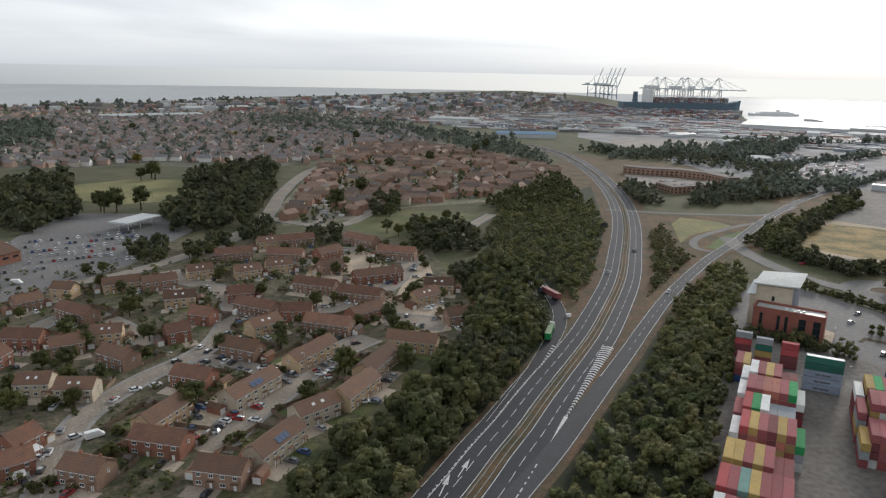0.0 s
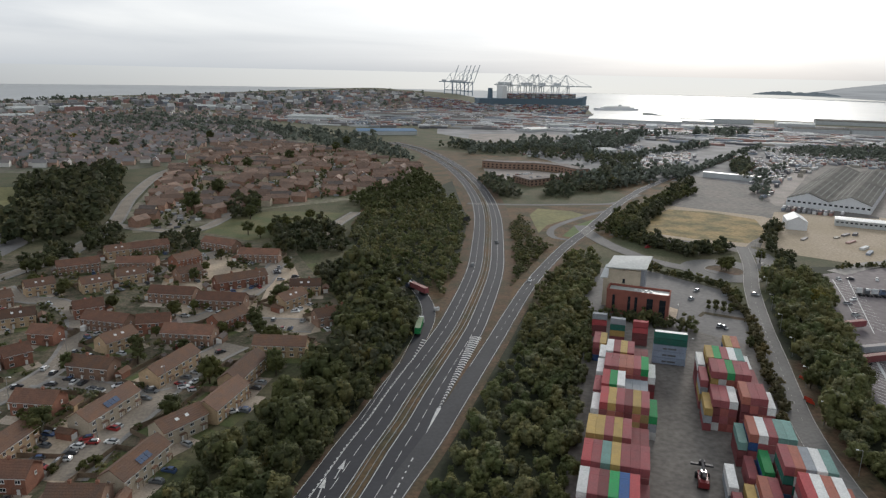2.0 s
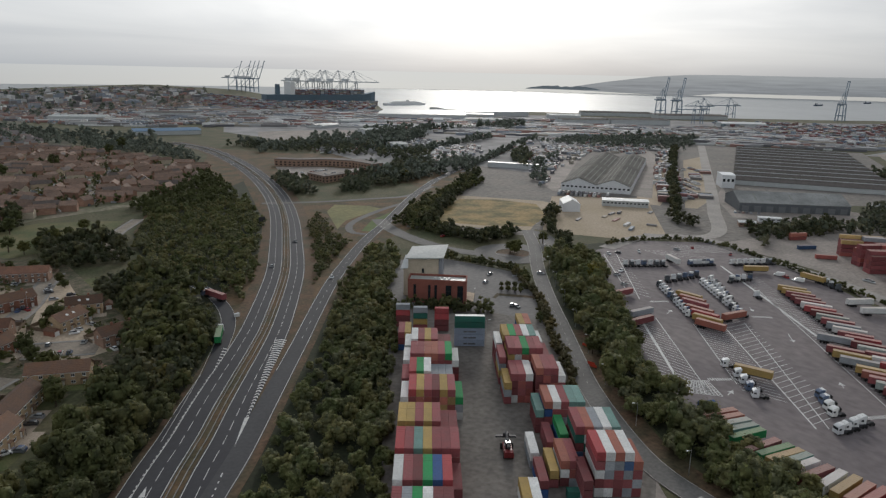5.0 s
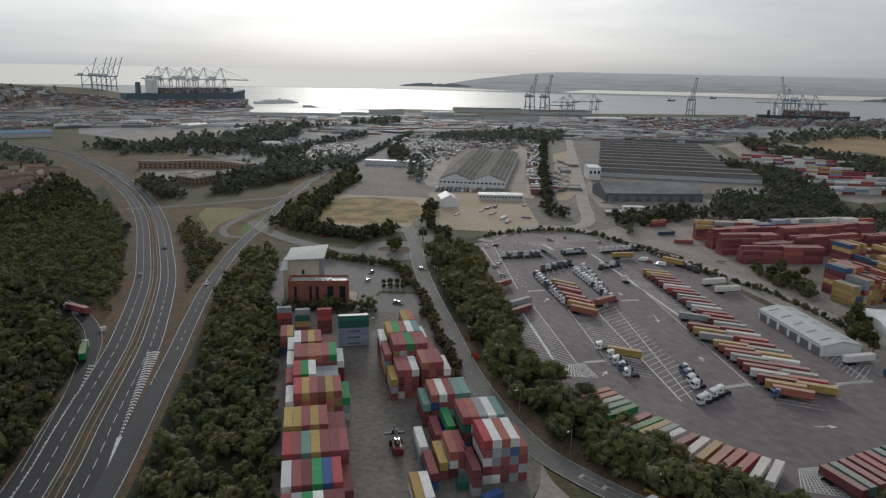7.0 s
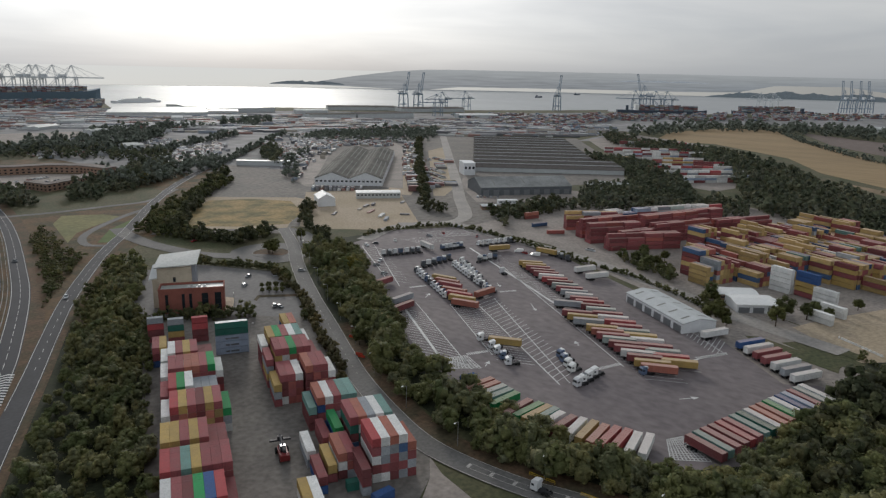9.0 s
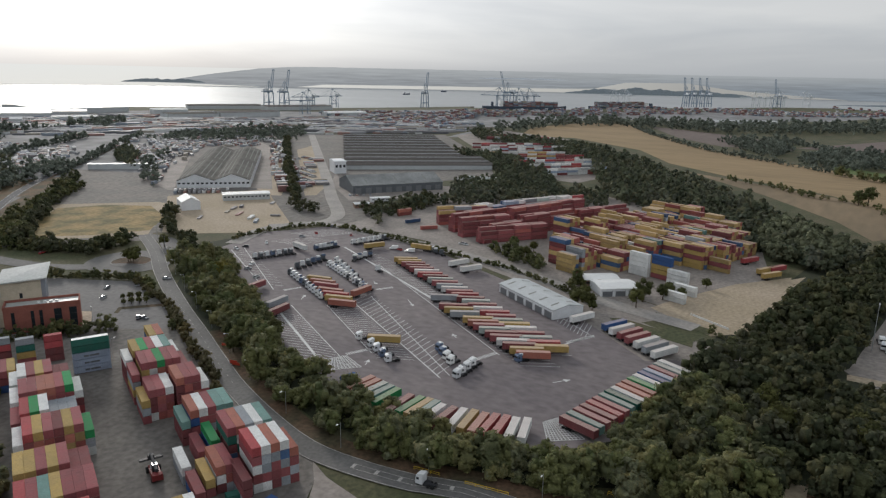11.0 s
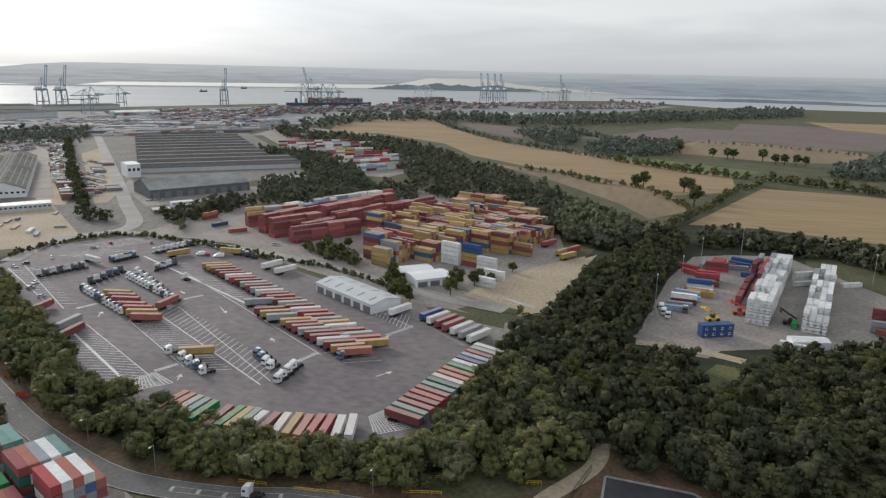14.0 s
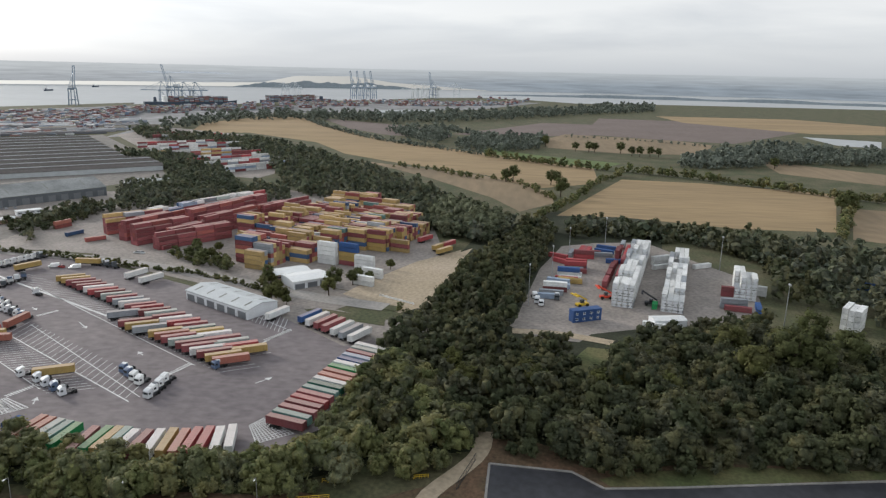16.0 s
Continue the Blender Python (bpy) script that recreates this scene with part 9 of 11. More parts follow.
for (x, y), tiers in (((343, -15.2), "k"), ((349, -17.4), "mw"), ((369, -24.5), "r"), ((378, -26.2), "wb"), ((389, -29.2), "k"), ((397, -31.8), "br"), ((419, -38.2), "rm"), ((430, -43.4), "m")):
    stack(x, y, -95, tiers, z=GROUND_Z["reefer_yard"], group="yard containers", where="standing on concrete")
blue_paint = mat("blue_cabin_paint", (0.03, 0.075, 0.20), 0.5, var=0.12)


def cabin(x, y, deg, l=12, h=5.4):
    t = thing("site_cabin", "dark blue two-storey site cabin with small windows", "cabin", m=pose(x, y, GROUND_Z["reefer_yard"], 0, 0, deg))
    part("wall", Build().box(-l / 2, l / 2, -2, 2, 0, h), blue_paint, t)
    part("roof", Build().box(-l / 2 - 0.2, l / 2 + 0.2, -2.2, 2.2, h + 0.003, h + 0.25), blue_paint, t)
    for k in range(4):
        for z in (1.5, 4.0):
            add_window(t, -l / 2 + l * (k + 0.5) / 4, -2.02, z, 0, 1.2, 0.9)


for (x, y, deg, length), tiers in zip([(426.5, -37.3, -13, 28.5), (425.3, -43.5, -13, 31.3), (424.3, -45.4, -14, 31.2), (423.4, -47.4, -14, 31.0), (391.0, -37.0, -89, 11.6), (377.6, -33.4, -100, 11.5), (366.0, -31.7, -106, 10.8), (363.7, -26.0, -107, 10.3), (433.7, -58.2, -116, 15.4), (353.8, -113.6, -100, 14.0), (330.4, -108.9, -103, 13.0), (333.0, -119.2, 167, 28.3), (359.0, -125.0, -114, 6.2), (443.6, -60.6, -114, 14.4)], ("k", "rr", "rp", "rr", "mr", "w", "y", "l", "b", "pm", "p", "b", "ww", "b")):
    r = radians(deg)
    stack(x - 6.1 * math.cos(r), y - 6.1 * math.sin(r), deg, tiers, z=GROUND_Z["reefer_yard"], group="yard containers", where="standing on concrete")
v = Vector((math.cos(radians(reefer_axis)), math.sin(radians(reefer_axis))))
u = Vector((v.y, -v.x))
for r, tiers in ((3, "pp"), (4, "mp"), (5, "pmp"), (6, "pmr"), (7, "mpr")):
    p = Vector((328.4, -50.4)) + v * 12.7 * r - u * 2.7
    stack(p.x, p.y, reefer_axis, tiers, z=GROUND_Z["reefer_yard"], group="yard containers", where="beside white containers")
for at, c in (((326.6, -69.3), "g"), ((332.3, -53), "y")):
    stack(*at, reefer_axis if c == "g" else reefer_axis - 90, c, 6.06, z=GROUND_Z["reefer_yard"], group="yard containers", where="standing on concrete")
tent_seg = [(305.6, -71.2, -78, 13.0)][0]
tent = thing("storage_tent", "low white flat-topped storage tent on concrete", "tent", m=pose(tent_seg[0], tent_seg[1], GROUND_Z["reefer_yard"], 0, 0, tent_seg[2]))
part("wall", gable_walls(15, 7, 3.2, 0.7), M["clad_white"], tent)
part("roof", gable_roof(15, 7, 3.2, 0.7, 0.1, 0.06), M["white_paint"], tent)
cab_seg = [(306.6, -34.9, -64, 14.5)][0]
cabin(cab_seg[0], cab_seg[1], cab_seg[2], max(10, cab_seg[3]))
for x, y in [(328.4, -14), (324.5, -15.8), (334.9, -23.8), (335.3, -12.8)]:
    tractor(x, y, rng_r.uniform(140, 200), z=GROUND_Z["reefer_yard"])


# ---- the port: cranes, ships, sheds and stacked boxes ----
M["crane_blue"] = mat("crane_blue_grey", (0.27, 0.33, 0.39), 0.6, 0.2, var=0.1, bump=0)
M["crane_white"] = mat("crane_pale", (0.62, 0.64, 0.65), 0.6, var=0.1, bump=0)


def crane(x, y, deg, s=1.0, boom_up=False, paint="crane_blue"):
    """A ship-to-shore crane; its boom reaches along deg."""
    m = M[paint]
    t = thing("quay_crane", f"tall {'blue-grey' if paint == 'crane_blue' else 'pale grey'} quay crane with boom {'raised' if boom_up else 'lowered'}", "crane", "quay cranes", m=pose(x, y, 0, 0, 0, deg) @ Matrix.Scale(s, 4))
    for px in (-15, 15):
        for py in (-9, 9):
            part("leg", Build().rod((px, py, 0), (px * 0.96, py * 0.8, 46), 1.7, 4, 1.4), m, t)
    for py in (-9, 9):
        part("portal_beam", Build().box(-15, 15, py - 0.9, py + 0.9, 14, 16).rod((-15, py, 16), (14, py * 0.85, 44), 0.6, 4), m, t)
    for px in (-15, 15):
        part("cross_beam", Build().box(px - 0.9, px + 0.9, -9, 9, 14, 16), m, t)
        part("top_beam", Build().box(px - 0.9, px + 0.9, -8, 8, 43, 45.5), m, t)
    part("girder", Build().box(-38, 18, -3.6, -2.2, 45, 48).box(-38, 18, 2.2, 3.6, 45, 48).box(-38, -36, -2.2, 2.2, 45, 47), m, t)
    for py in (-4, 4):
        part("apex_frame", Build().rod((14, py * 1.6, 46), (6, py * 0.4, 76), 0.8, 4).rod((-14, py * 1.6, 46), (6, py * 0.4, 76), 0.6, 4), m, t)
    part("machinery_house", Build().box(-26, -8, -4.5, 4.5, 48.002, 54, taper=0.01), M["crane_white"], t)
    part("cab", Build().box(8, 11, -1.6, 1.6, 41, 44), M["crane_white"], t)
    if boom_up:
        part("boom", Build().rod((18, -2.6, 47), (38, -2.6, 108), 1.2, 4).rod((18, 2.6, 47), (38, 2.6, 108), 1.2, 4).box(36.5, 39.5, -2.6, 2.6, 105, 108), m, t)
        part("stay", Build().rod((6, 0, 76), (32, 0, 92), 0.4, 4), m, t)
    else:
        part("boom", Build().box(18, 78, -3.4, -2.2, 45.2, 47.8).box(18, 78, 2.2, 3.4, 45.2, 47.8).box(76, 78, -2.2, 2.2, 45.2, 47), m, t)
        part("stay", Build().rod((6, 0, 76), (45, 0, 48), 0.4, 4).rod((6, 0, 76), (74, 0, 48), 0.4, 4).rod((6, 0, 76), (-34, 0, 48), 0.4, 4), m, t)
    return t


# raised booms and the big ship's cranes at the seaward quay
for x, y in [(737, 3661), (767, 3596), (770, 3519), (773, 3445), (779, 3376)]:
    crane(x, y, -12, 1.32, True)
for x, y in [(773, 2692), (792, 2655), (849, 2635), (873, 2646), (914, 2620), (969, 2601)]:
    crane(x, y, -40, 1.4, False, "crane_white")
for x, y in [(1484, 1504), (1496, 1455), (1853, 1212)]:
    crane(x, y, 20, 0.98, True)
for x, y in [(1509, 1369), (1631, 1387), (1327, 1222)]:
    crane(x, y, 160, 0.72, False)
for x, y in [(2054, 1053), (2074, 994), (2102, 971)]:
    crane(x, y, 100, 0.85, False)
for x, y in [(2076, 1036)]:
    crane(x, y, 70, 1.05, True)
for x, y in [(2523, 834), (2562, 804), (2869, 410.8), (2912, 376.5), (3020, 345.1), (3189, 270.5)]:
    crane(x, y, 70, 0.82, False, "crane_white")
for x, y in [(2722, 630), (2747, 610), (2777, 587.7), (2802, 567.9), (3007, 355.8)]:
    crane(x, y, 30, 0.98, True)


def ship(name, x, y, deg, l, w, h, hull_mat, label, boxes=True, ferry=False, seed=1):
    t = thing(name, label, "ship", m=pose(x, y, -3.6, 0, 0, deg))
    part("hull", hull([(-l / 2, w * 0.40, 0, h, w * 0.42), (-l * 0.42, w * 0.5, 0, h, w * 0.5), (l * 0.36, w * 0.5, 0, h, w * 0.5), (l * 0.46, w * 0.3, 0, h * 1.15, w * 0.36), (l * 0.52, w * 0.03, 0, h * 1.3, w * 0.08)]), hull_mat, t)
    if ferry:
        part("superstructure", Build().box(-l * 0.40, l * 0.34, -w * 0.42, w * 0.42, h, h * 1.7, taper=0.01).box(-l * 0.3, l * 0.28, -w * 0.36, w * 0.36, h * 1.7, h * 2.2, taper=0.02), M["white_paint"], t)
        part("funnel", Build().box(-l * 0.12, -l * 0.05, -w * 0.12, w * 0.12, h * 2.2, h * 3.0, taper=0.1), M["white_paint"], t)
        return t
    part("superstructure", Build().box(-l * 0.30, -l * 0.26, -w * 0.46, w * 0.46, h, h * 2.4), M["white_paint"], t)
    part("funnel", Build().box(-l * 0.40, -l * 0.37, -w * 0.15, w * 0.15, h, h * 2.1, taper=0.08), hull_mat, t)
    if boxes:
        rng, b = random.Random(seed), Build()
        xx = -l * 0.24
        while xx < l * 0.38:
            for c in range(int(w / 5.2)):
                top = rng.choice((2, 4, 5, 6, 6))
                for k in range(top):
                    b.box(xx, xx + 12.2, -w * 0.48 + c * 5.1, -w * 0.48 + c * 5.1 + 4.9, h + 2.7 * k, h + 2.7 * k + 2.6)
            xx += 14
        ob = part("deck_cargo", b, M["port_box"], t, "stacked containers in mixed colours")
        ob["kind"] = "stuff"
    return t


M["port_box"] = tint_islands(mat("port_containers", (0.3, 0.3, 0.3), 0.7, var=0.1, bump=0), [(0.22, 0.10, 0.10), (0.18, 0.09, 0.09), (0.15, 0.19, 0.25), (0.38, 0.39, 0.40), (0.24, 0.13, 0.11), (0.20, 0.105, 0.10), (0.17, 0.22, 0.24), (0.28, 0.25, 0.19), (0.27, 0.28, 0.30), (0.20, 0.19, 0.19)])
M["hull_blue"] = mat("blue_hull", (0.11, 0.16, 0.20), 0.6, var=0.1, bump=0)
M["hull_dark"] = mat("dark_hull", (0.06, 0.08, 0.11), 0.6, var=0.1, bump=0)
seg = [(752.1, 2310.9, 7, 403.9)][0]
ship("container_ship", seg[0] + 20, seg[1] + 60, seg[2], seg[3], 58, 30, M["hull_blue"], "large blue container ship alongside, loaded with boxes", seed=3)
seg = [(2016.4, 954.7, -54, 259.3)][0]
ship("container_ship", seg[0] + 25, seg[1] + 10, seg[2], seg[3], 38, 12, M["hull_dark"], "dark-hulled container ship alongside the quay", seed=4)
seg = [(2404.5, 754.2, -31, 303.4)][0]
ship("container_ship", seg[0] + 25, seg[1] + 10, seg[2] + 180, seg[3], 34, 9, M["hull_dark"], "dark-hulled feeder ship alongside the quay", seed=5)
seg = [(1015.6, 2180.4, 6, 121.6)][0]
ship("ferry", seg[0], seg[1] + 40, seg[2] + 180, max(90, seg[3]) * 1.3, 24, 6, M["clad_white"], "white ferry with tall superstructure at its berth", ferry=True)
for at, deg in (((2912, 2012), 10), ((3546, 2188), 10)):
    ship("coaster", *at, deg, 70, 12, 6, M["hull_dark"], "small dark coaster at anchor", boxes=False)


def box_mass(name, poly, seed, label, step=(14.0, 7.5), deg=20, tiers=(1, 2, 3, 4), fill=0.7, limit=2600):
    """Container stacks too far to tell apart, as one mass."""
    rng, b, n = random.Random(seed), Build(), 0
    xs, ys = [p[0] for p in poly], [p[1] for p in poly]
    cx, cy = sum(xs) / len(xs), sum(ys) / len(ys)
    r = max(math.hypot(x - cx, y - cy) for x, y in poly)
    c, s = math.cos(radians(deg)), math.sin(radians(deg))
    for i in range(-int(r / step[0]), int(r / step[0])):
        for j in range(-int(r / step[1]), int(r / step[1])):
            if (j % 7) in (5, 6) or rng.random() > fill:
                continue
            x, y = cx + i * step[0] * c - j * step[1] * s, cy + i * step[0] * s + j * step[1] * c
            if not inside(x, y, poly) or noise.noise((x / 160, y / 160, seed)) < -0.12:
                continue
            m = pose(x, y, 0.3, 0, 0, deg)
            for k in range(rng.choice(tiers)):
                b.box(0, 12.2, 0, step[1] * 0.92, 2.6 * k, 2.6 * k + 2.5, m)
                n += 1
            if n > limit:
                break
    return solid(name, b, M["port_box"], label, "containers", kind="stuff")


box_mass("port_boxes_south", [(491.8, 2969), (602, 2305), (916, 2227), (744, 1838), (558.5, 1803), (422.4, 1972), (336.8, 2237)], 61, "far stacks of containers on the quay")
box_mass("port_boxes_north", [(1764, 1009), (1911, 846), (2224, 785), (2574, 595), (3165, 177.4), (3016, -55.3), (2555, 12.4), (2264, 243.1), (2290, 441.7), (1987, 599.9), (1730, 766), (1551, 839), (1368, 825), (1502, 973)], 62, "far stacks of containers on the quay", fill=0.8, limit=3600)
box_mass("port_boxes_mid", [(1400, 1235), (1601, 1055), (1584, 896), (1164, 703), (1135, 721), (1256, 882), (1124, 959)], 63, "far stacks of containers beside the port road", tiers=(1, 2, 3))

box_mass("rail_goods", [(724.8, 722.9), (738.8, 714.6), (468.4, 446.1), (452.1, 457.6)], 64, "rows of brown and red goods boxes beside sheds", step=(13.5, 5.0), deg=-43, tiers=(1, 1, 2), fill=0.85)
box_mass("rail_goods_east", [(650.5, 613.7), (666.7, 602.4), (502.5, 448.0), (489.7, 457.7)], 65, "rows of mixed goods boxes beside a depot road", step=(13.5, 5.0), deg=-43, tiers=(1, 1), fill=0.6)
# the long rows of a second depot: containers that can be told apart
far_rows = (([(1071.4, 557.5, -59, 44.1)], 3, "mwm"), ([(1051.9, 504.4, -54, 101.7)], 3, "mmrmw"), ([(952.7, 460.2, -51, 132.7)], 3, "mwmwr"), ([(922.8, 429.4, -44, 130.1)], 3, "wmmrw"), ([(856.7, 395.5, -49, 101.2)], 3, "wyyyw"), ([(835.1, 359.4, -45, 107.3)], 3, "yyyrm"), ([(799.2, 332.4, -42, 103.3)], 3, "wwwmr"), ([(772.1, 306.7, -43, 91.4)], 3, "wwrw"), ([(743.2, 281.4, -37, 81.9)], 3, "wwlw"))
for rows, tiers, tops in far_rows:
    x, y, deg, length = rows[0]
    n = max(2, round(length / 13.0))
    dv = Vector((math.cos(radians(deg)), math.sin(radians(deg))))
    for k in range(n):
        p = Vector((x, y)) + dv * (k - n / 2) * 13.0
        stack(p.x, p.y, deg, [rng_d.choice("wkpmlww") for _ in range(tiers - 1)] + [rng_d.choice(tops)], z=0.1, keep=0, mass="far depot")
sheet("far_depot_ground", [(1071, 634), (1252, 647), (1144, 452.7), (918, 305), (785, 241.7), (681, 258.5), (697, 310.8), (828, 439)], 0.1, M["concrete"], "grey concrete depot ground")

# port sheds
for p0, p1, depth, eave, words, roof in (((642, 1550), (825, 1455), 230, 11, "long pale-roofed transit shed", "clad_roof"), ((888, 1564), (1071, 1555), 230, 12, "long pale-roofed transit shed", "clad_roof"), ((1365, 1388), (1532, 1309), 60, 10, "long low grey port shed", "dark_roof"),
                                         ((1063, 1453), (1134, 1419), 40, 9, "low grey steel port shed", "clad_roof"), ((694, 1365), (712, 1355), 30, 9, "small white port office block", "white_paint"), ((-293.8, 1961), (-136.7, 1935), 60, 9, "far pale steel factory shed", "clad_roof"),
                                         ((-645, 1773), (-505, 1880), 60, 9, "far pale steel retail shed", "clad_roof"), ((-704, 1455), (-539, 1583), 40, 7, "far pale steel retail shed", "clad_roof"), ((89.5, 1224), (192.3, 1226), 40, 7, "long blue-roofed depot shed", "blue_roof"), ((328.3, 1584), (371.1, 1578), 40, 8, "grey steel port shed", "dark_roof"),
                                         ((644, 2468), (695, 2377), 60, 14, "far pale port building", "clad_roof"), ((1728, 327.6), (1816, 194), 60, 9, "long pale-roofed steel shed", "clad_roof"), ((1248, 1561), (1409, 1456), 60, 9, "low brown port shed", "old_roof")):
    if roof not in M:
        M[roof] = mat("blue_roof_sheet", (0.14, 0.24, 0.36), 0.6, var=0.1, bump=0)
    shed("port_shed", p0, p1, depth, eave, 2.5, 2, "x", M["clad_pale"], M[roof], words, category="shed")

# parked rows, huts and low buildings of the depots between estate and port
goods("car_compound", [(303.5, 1027), (398.2, 1129), (500.7, 1121), (543, 981), (482.9, 905), (364.9, 903), (289, 899)], 71, 9, "rows of parked vehicles and goods in a far compound", ((4, 9), (1.8, 2.6), (1.4, 3)))
goods("lorry_park_goods", [(429.9, 873), (548.8, 926), (504.7, 838), (423.6, 768), (375, 771)], 72, 10, "parked trailers and goods in a compound", ((6, 14), (2.4, 2.8), (2.5, 4)))
goods("depot_goods_west", [(572, 844), (816, 989), (651, 789), (475.3, 636), (395, 546.6), (455.3, 651)], 73, 11, "parked trailers and goods beside sheds", ((4, 14), (2.2, 2.8), (1.5, 4)), 0.6)
goods("depot_goods_mid", [(727, 738), (821, 798), (489.5, 472.7), (478.6, 481.2)], 74, 8, "stacked goods and trailers beside a depot road", ((5, 13), (2.4, 3), (2, 4.5)), 0.85)
goods("apron_goods", [(327.1, 431.2), (428, 440.8), (395.2, 384.1), (359.5, 357.8), (314.9, 394.9)], 75, 14, "flat trailers and goods on an apron", ((6, 13), (2.2, 2.6), (0.8, 1.6)), 0.35)
goods("port_goods", [(504.8, 1684), (745, 1788), (1006, 1432), (1116, 1153), (941, 912), (822, 1028), (589.9, 1065), (539.9, 1301), (407.2, 1307)], 76, 17, "far parked vehicles, huts and goods at the port", ((14, 70), (3, 7), (2, 5)), 0.36, -36, (0, 0, 0, 4))
goods("port_goods_west", [(-207.7, 1758), (190.6, 2180), (490.4, 1995), (744, 1838), (1057, 1730), (727, 1180), (599.7, 1272), (419.4, 1346), (229.5, 1364), (13, 1449)], 77, 18, "far huts, vehicles and goods on port land", ((14, 60), (3, 9), (2, 6)), 0.36, -20, (0, 0, 6))
goods("shore_blocks", [(-1047, 1672), (-803, 2075), (-375.3, 2807), (263.5, 3721), (536.6, 3244), (393.3, 2366), (-134.8, 1908), (-650, 1674)], 78, 42, "far blocks and flats of the seaside town", ((10, 30), (9, 16), (7, 18)), 0.5)



def car_rows(name, poly, seed, deg, label, bay=2.9, aisle=15.0, fill=0.75, size=(4.4, 1.85, 1.45)):
    """Ranks of parked vehicles too far to tell apart."""
    rng, b = random.Random(seed), Build()
    xs, ys = [p[0] for p in poly], [p[1] for p in poly]
    cx, cy = sum(xs) / len(xs), sum(ys) / len(ys)
    r = max(math.hypot(x - cx, y - cy) for x, y in poly)
    c, s = math.cos(radians(deg)), math.sin(radians(deg))
    for j in range(-int(r / aisle), int(r / aisle) + 1):
        for i in range(-int(r / bay), int(r / bay) + 1):
            x, y = cx + i * bay * c - j * aisle * s, cy + i * bay * s + j * aisle * c
            if inside(x, y, poly) and noise.noise((x / 60, y / 60, seed)) > -0.25 and rng.random() < fill:
                m = pose(x, y, 0.15, 0, 0, deg + 90)
                l, w, h = (k * rng.uniform(0.92, 1.1) for k in size)
                b.box(-l / 2, l / 2, -w / 2, w / 2, 0, h * 0.62, m)
                b.box(-l * 0.36, l * 0.22, -w * 0.42, w * 0.42, h * 0.62, h, m, taper=0.08)
    return solid(name, b, M["depot_mix"], label, "vehicles", kind="stuff")


LORRY = (12.5, 2.5, 3.6)
car_rows("port_car_ranks", [(433.5, 1831), (532, 1938), (675, 2056), (734, 1793), (612, 1485), (438.8, 1406), (318.7, 1360)], 81, 35, "ranks of parked vehicles on port land", 6.0, 26)
car_rows("compound_car_ranks", [(327.7, 1011), (410.9, 1009), (371.6, 914), (301.9, 918)], 82, 30, "white and grey vehicles parked in ranks", 3.2, 17)
car_rows("lorry_ranks", [(439.1, 900), (568.8, 943), (504.7, 838), (403.1, 737), (376, 770)], 83, 60, "trailers parked in ranks", 3.6, 22, 0.8, LORRY)
car_rows("shed_lorry_ranks", [(549.4, 859), (699, 996), (831, 1023), (668, 816), (563, 740), (470.3, 639), (517.4, 721)], 84, 60, "trailers and vehicles parked in ranks beside a shed", 4.2, 24, 0.7, LORRY)
car_rows("north_lorry_ranks", [(811, 1006), (967, 986), (763, 772), (702, 754), (665, 819)], 85, 20, "trailers parked in ranks behind a shed", 4.0, 24, 0.85, LORRY)
car_rows("east_lot_ranks", [(648, 612), (680, 619), (499.5, 447.5), (487.4, 457)], 86, 65, "vehicles and goods parked beside a depot road", 3.4, 14, 0.8, (6, 2.2, 2.2))
car_rows("shed_front_ranks", [(400.2, 533.9), (464.2, 492.5), (439.4, 466.1), (380.8, 504.8)], 87, -45, "white trailers parked in a rank before a shed", 4.0, 30, 0.9, LORRY)
car_rows("grey_shed_cars", [(482, 396), (540, 350), (531, 339), (474, 384)], 88, -45, "cars parked beside a shed", 3.0, 14, 0.8)
car_rows("port_road_ranks", [(904, 1288), (1103, 1139), (1249, 1101), (1069, 942), (838, 1048), (813, 1158)], 89, 20, "vehicles parked in ranks along the port road", 8.0, 26, 0.6, LORRY)
car_rows("town_port_ranks", [(-111.6, 1581), (165.3, 1884), (415.4, 1803), (652, 1673), (944, 1583), (785, 1311), (540, 1325), (236.3, 1405), (35.8, 1440)], 90, 15, "vehicles and trailers parked in ranks on port land", 9.0, 30, 0.6, LORRY)
goods("port_lot_goods", [(1183.5, 1142.7), (1415.5, 1095.2), (1797.7, 1039.6), (1242.5, 691.1), (1086.8, 678.5), (987.0, 761.1), (898.6, 812.7)], 91, 17, "far huts, goods and vehicles on port land", ((16, 80), (3, 8), (2, 5)), 0.4, -50, (0, 0, 0, 4))
car_rows("port_lot_ranks", [(1183.5, 1142.7), (1415.5, 1095.2), (1600, 960), (1242.5, 691.1), (1086.8, 678.5), (987.0, 761.1), (898.6, 812.7)], 92, 25, "vehicles parked in ranks on port land", 5.0, 24, 0.5, LORRY)
sheet("sidings", [(292.4, 1253), (375.2, 1261), (501.9, 1236), (466, 1143), (341.8, 1103), (256.1, 1103)], 0.07, M["concrete"], "grey-brown railway sidings")
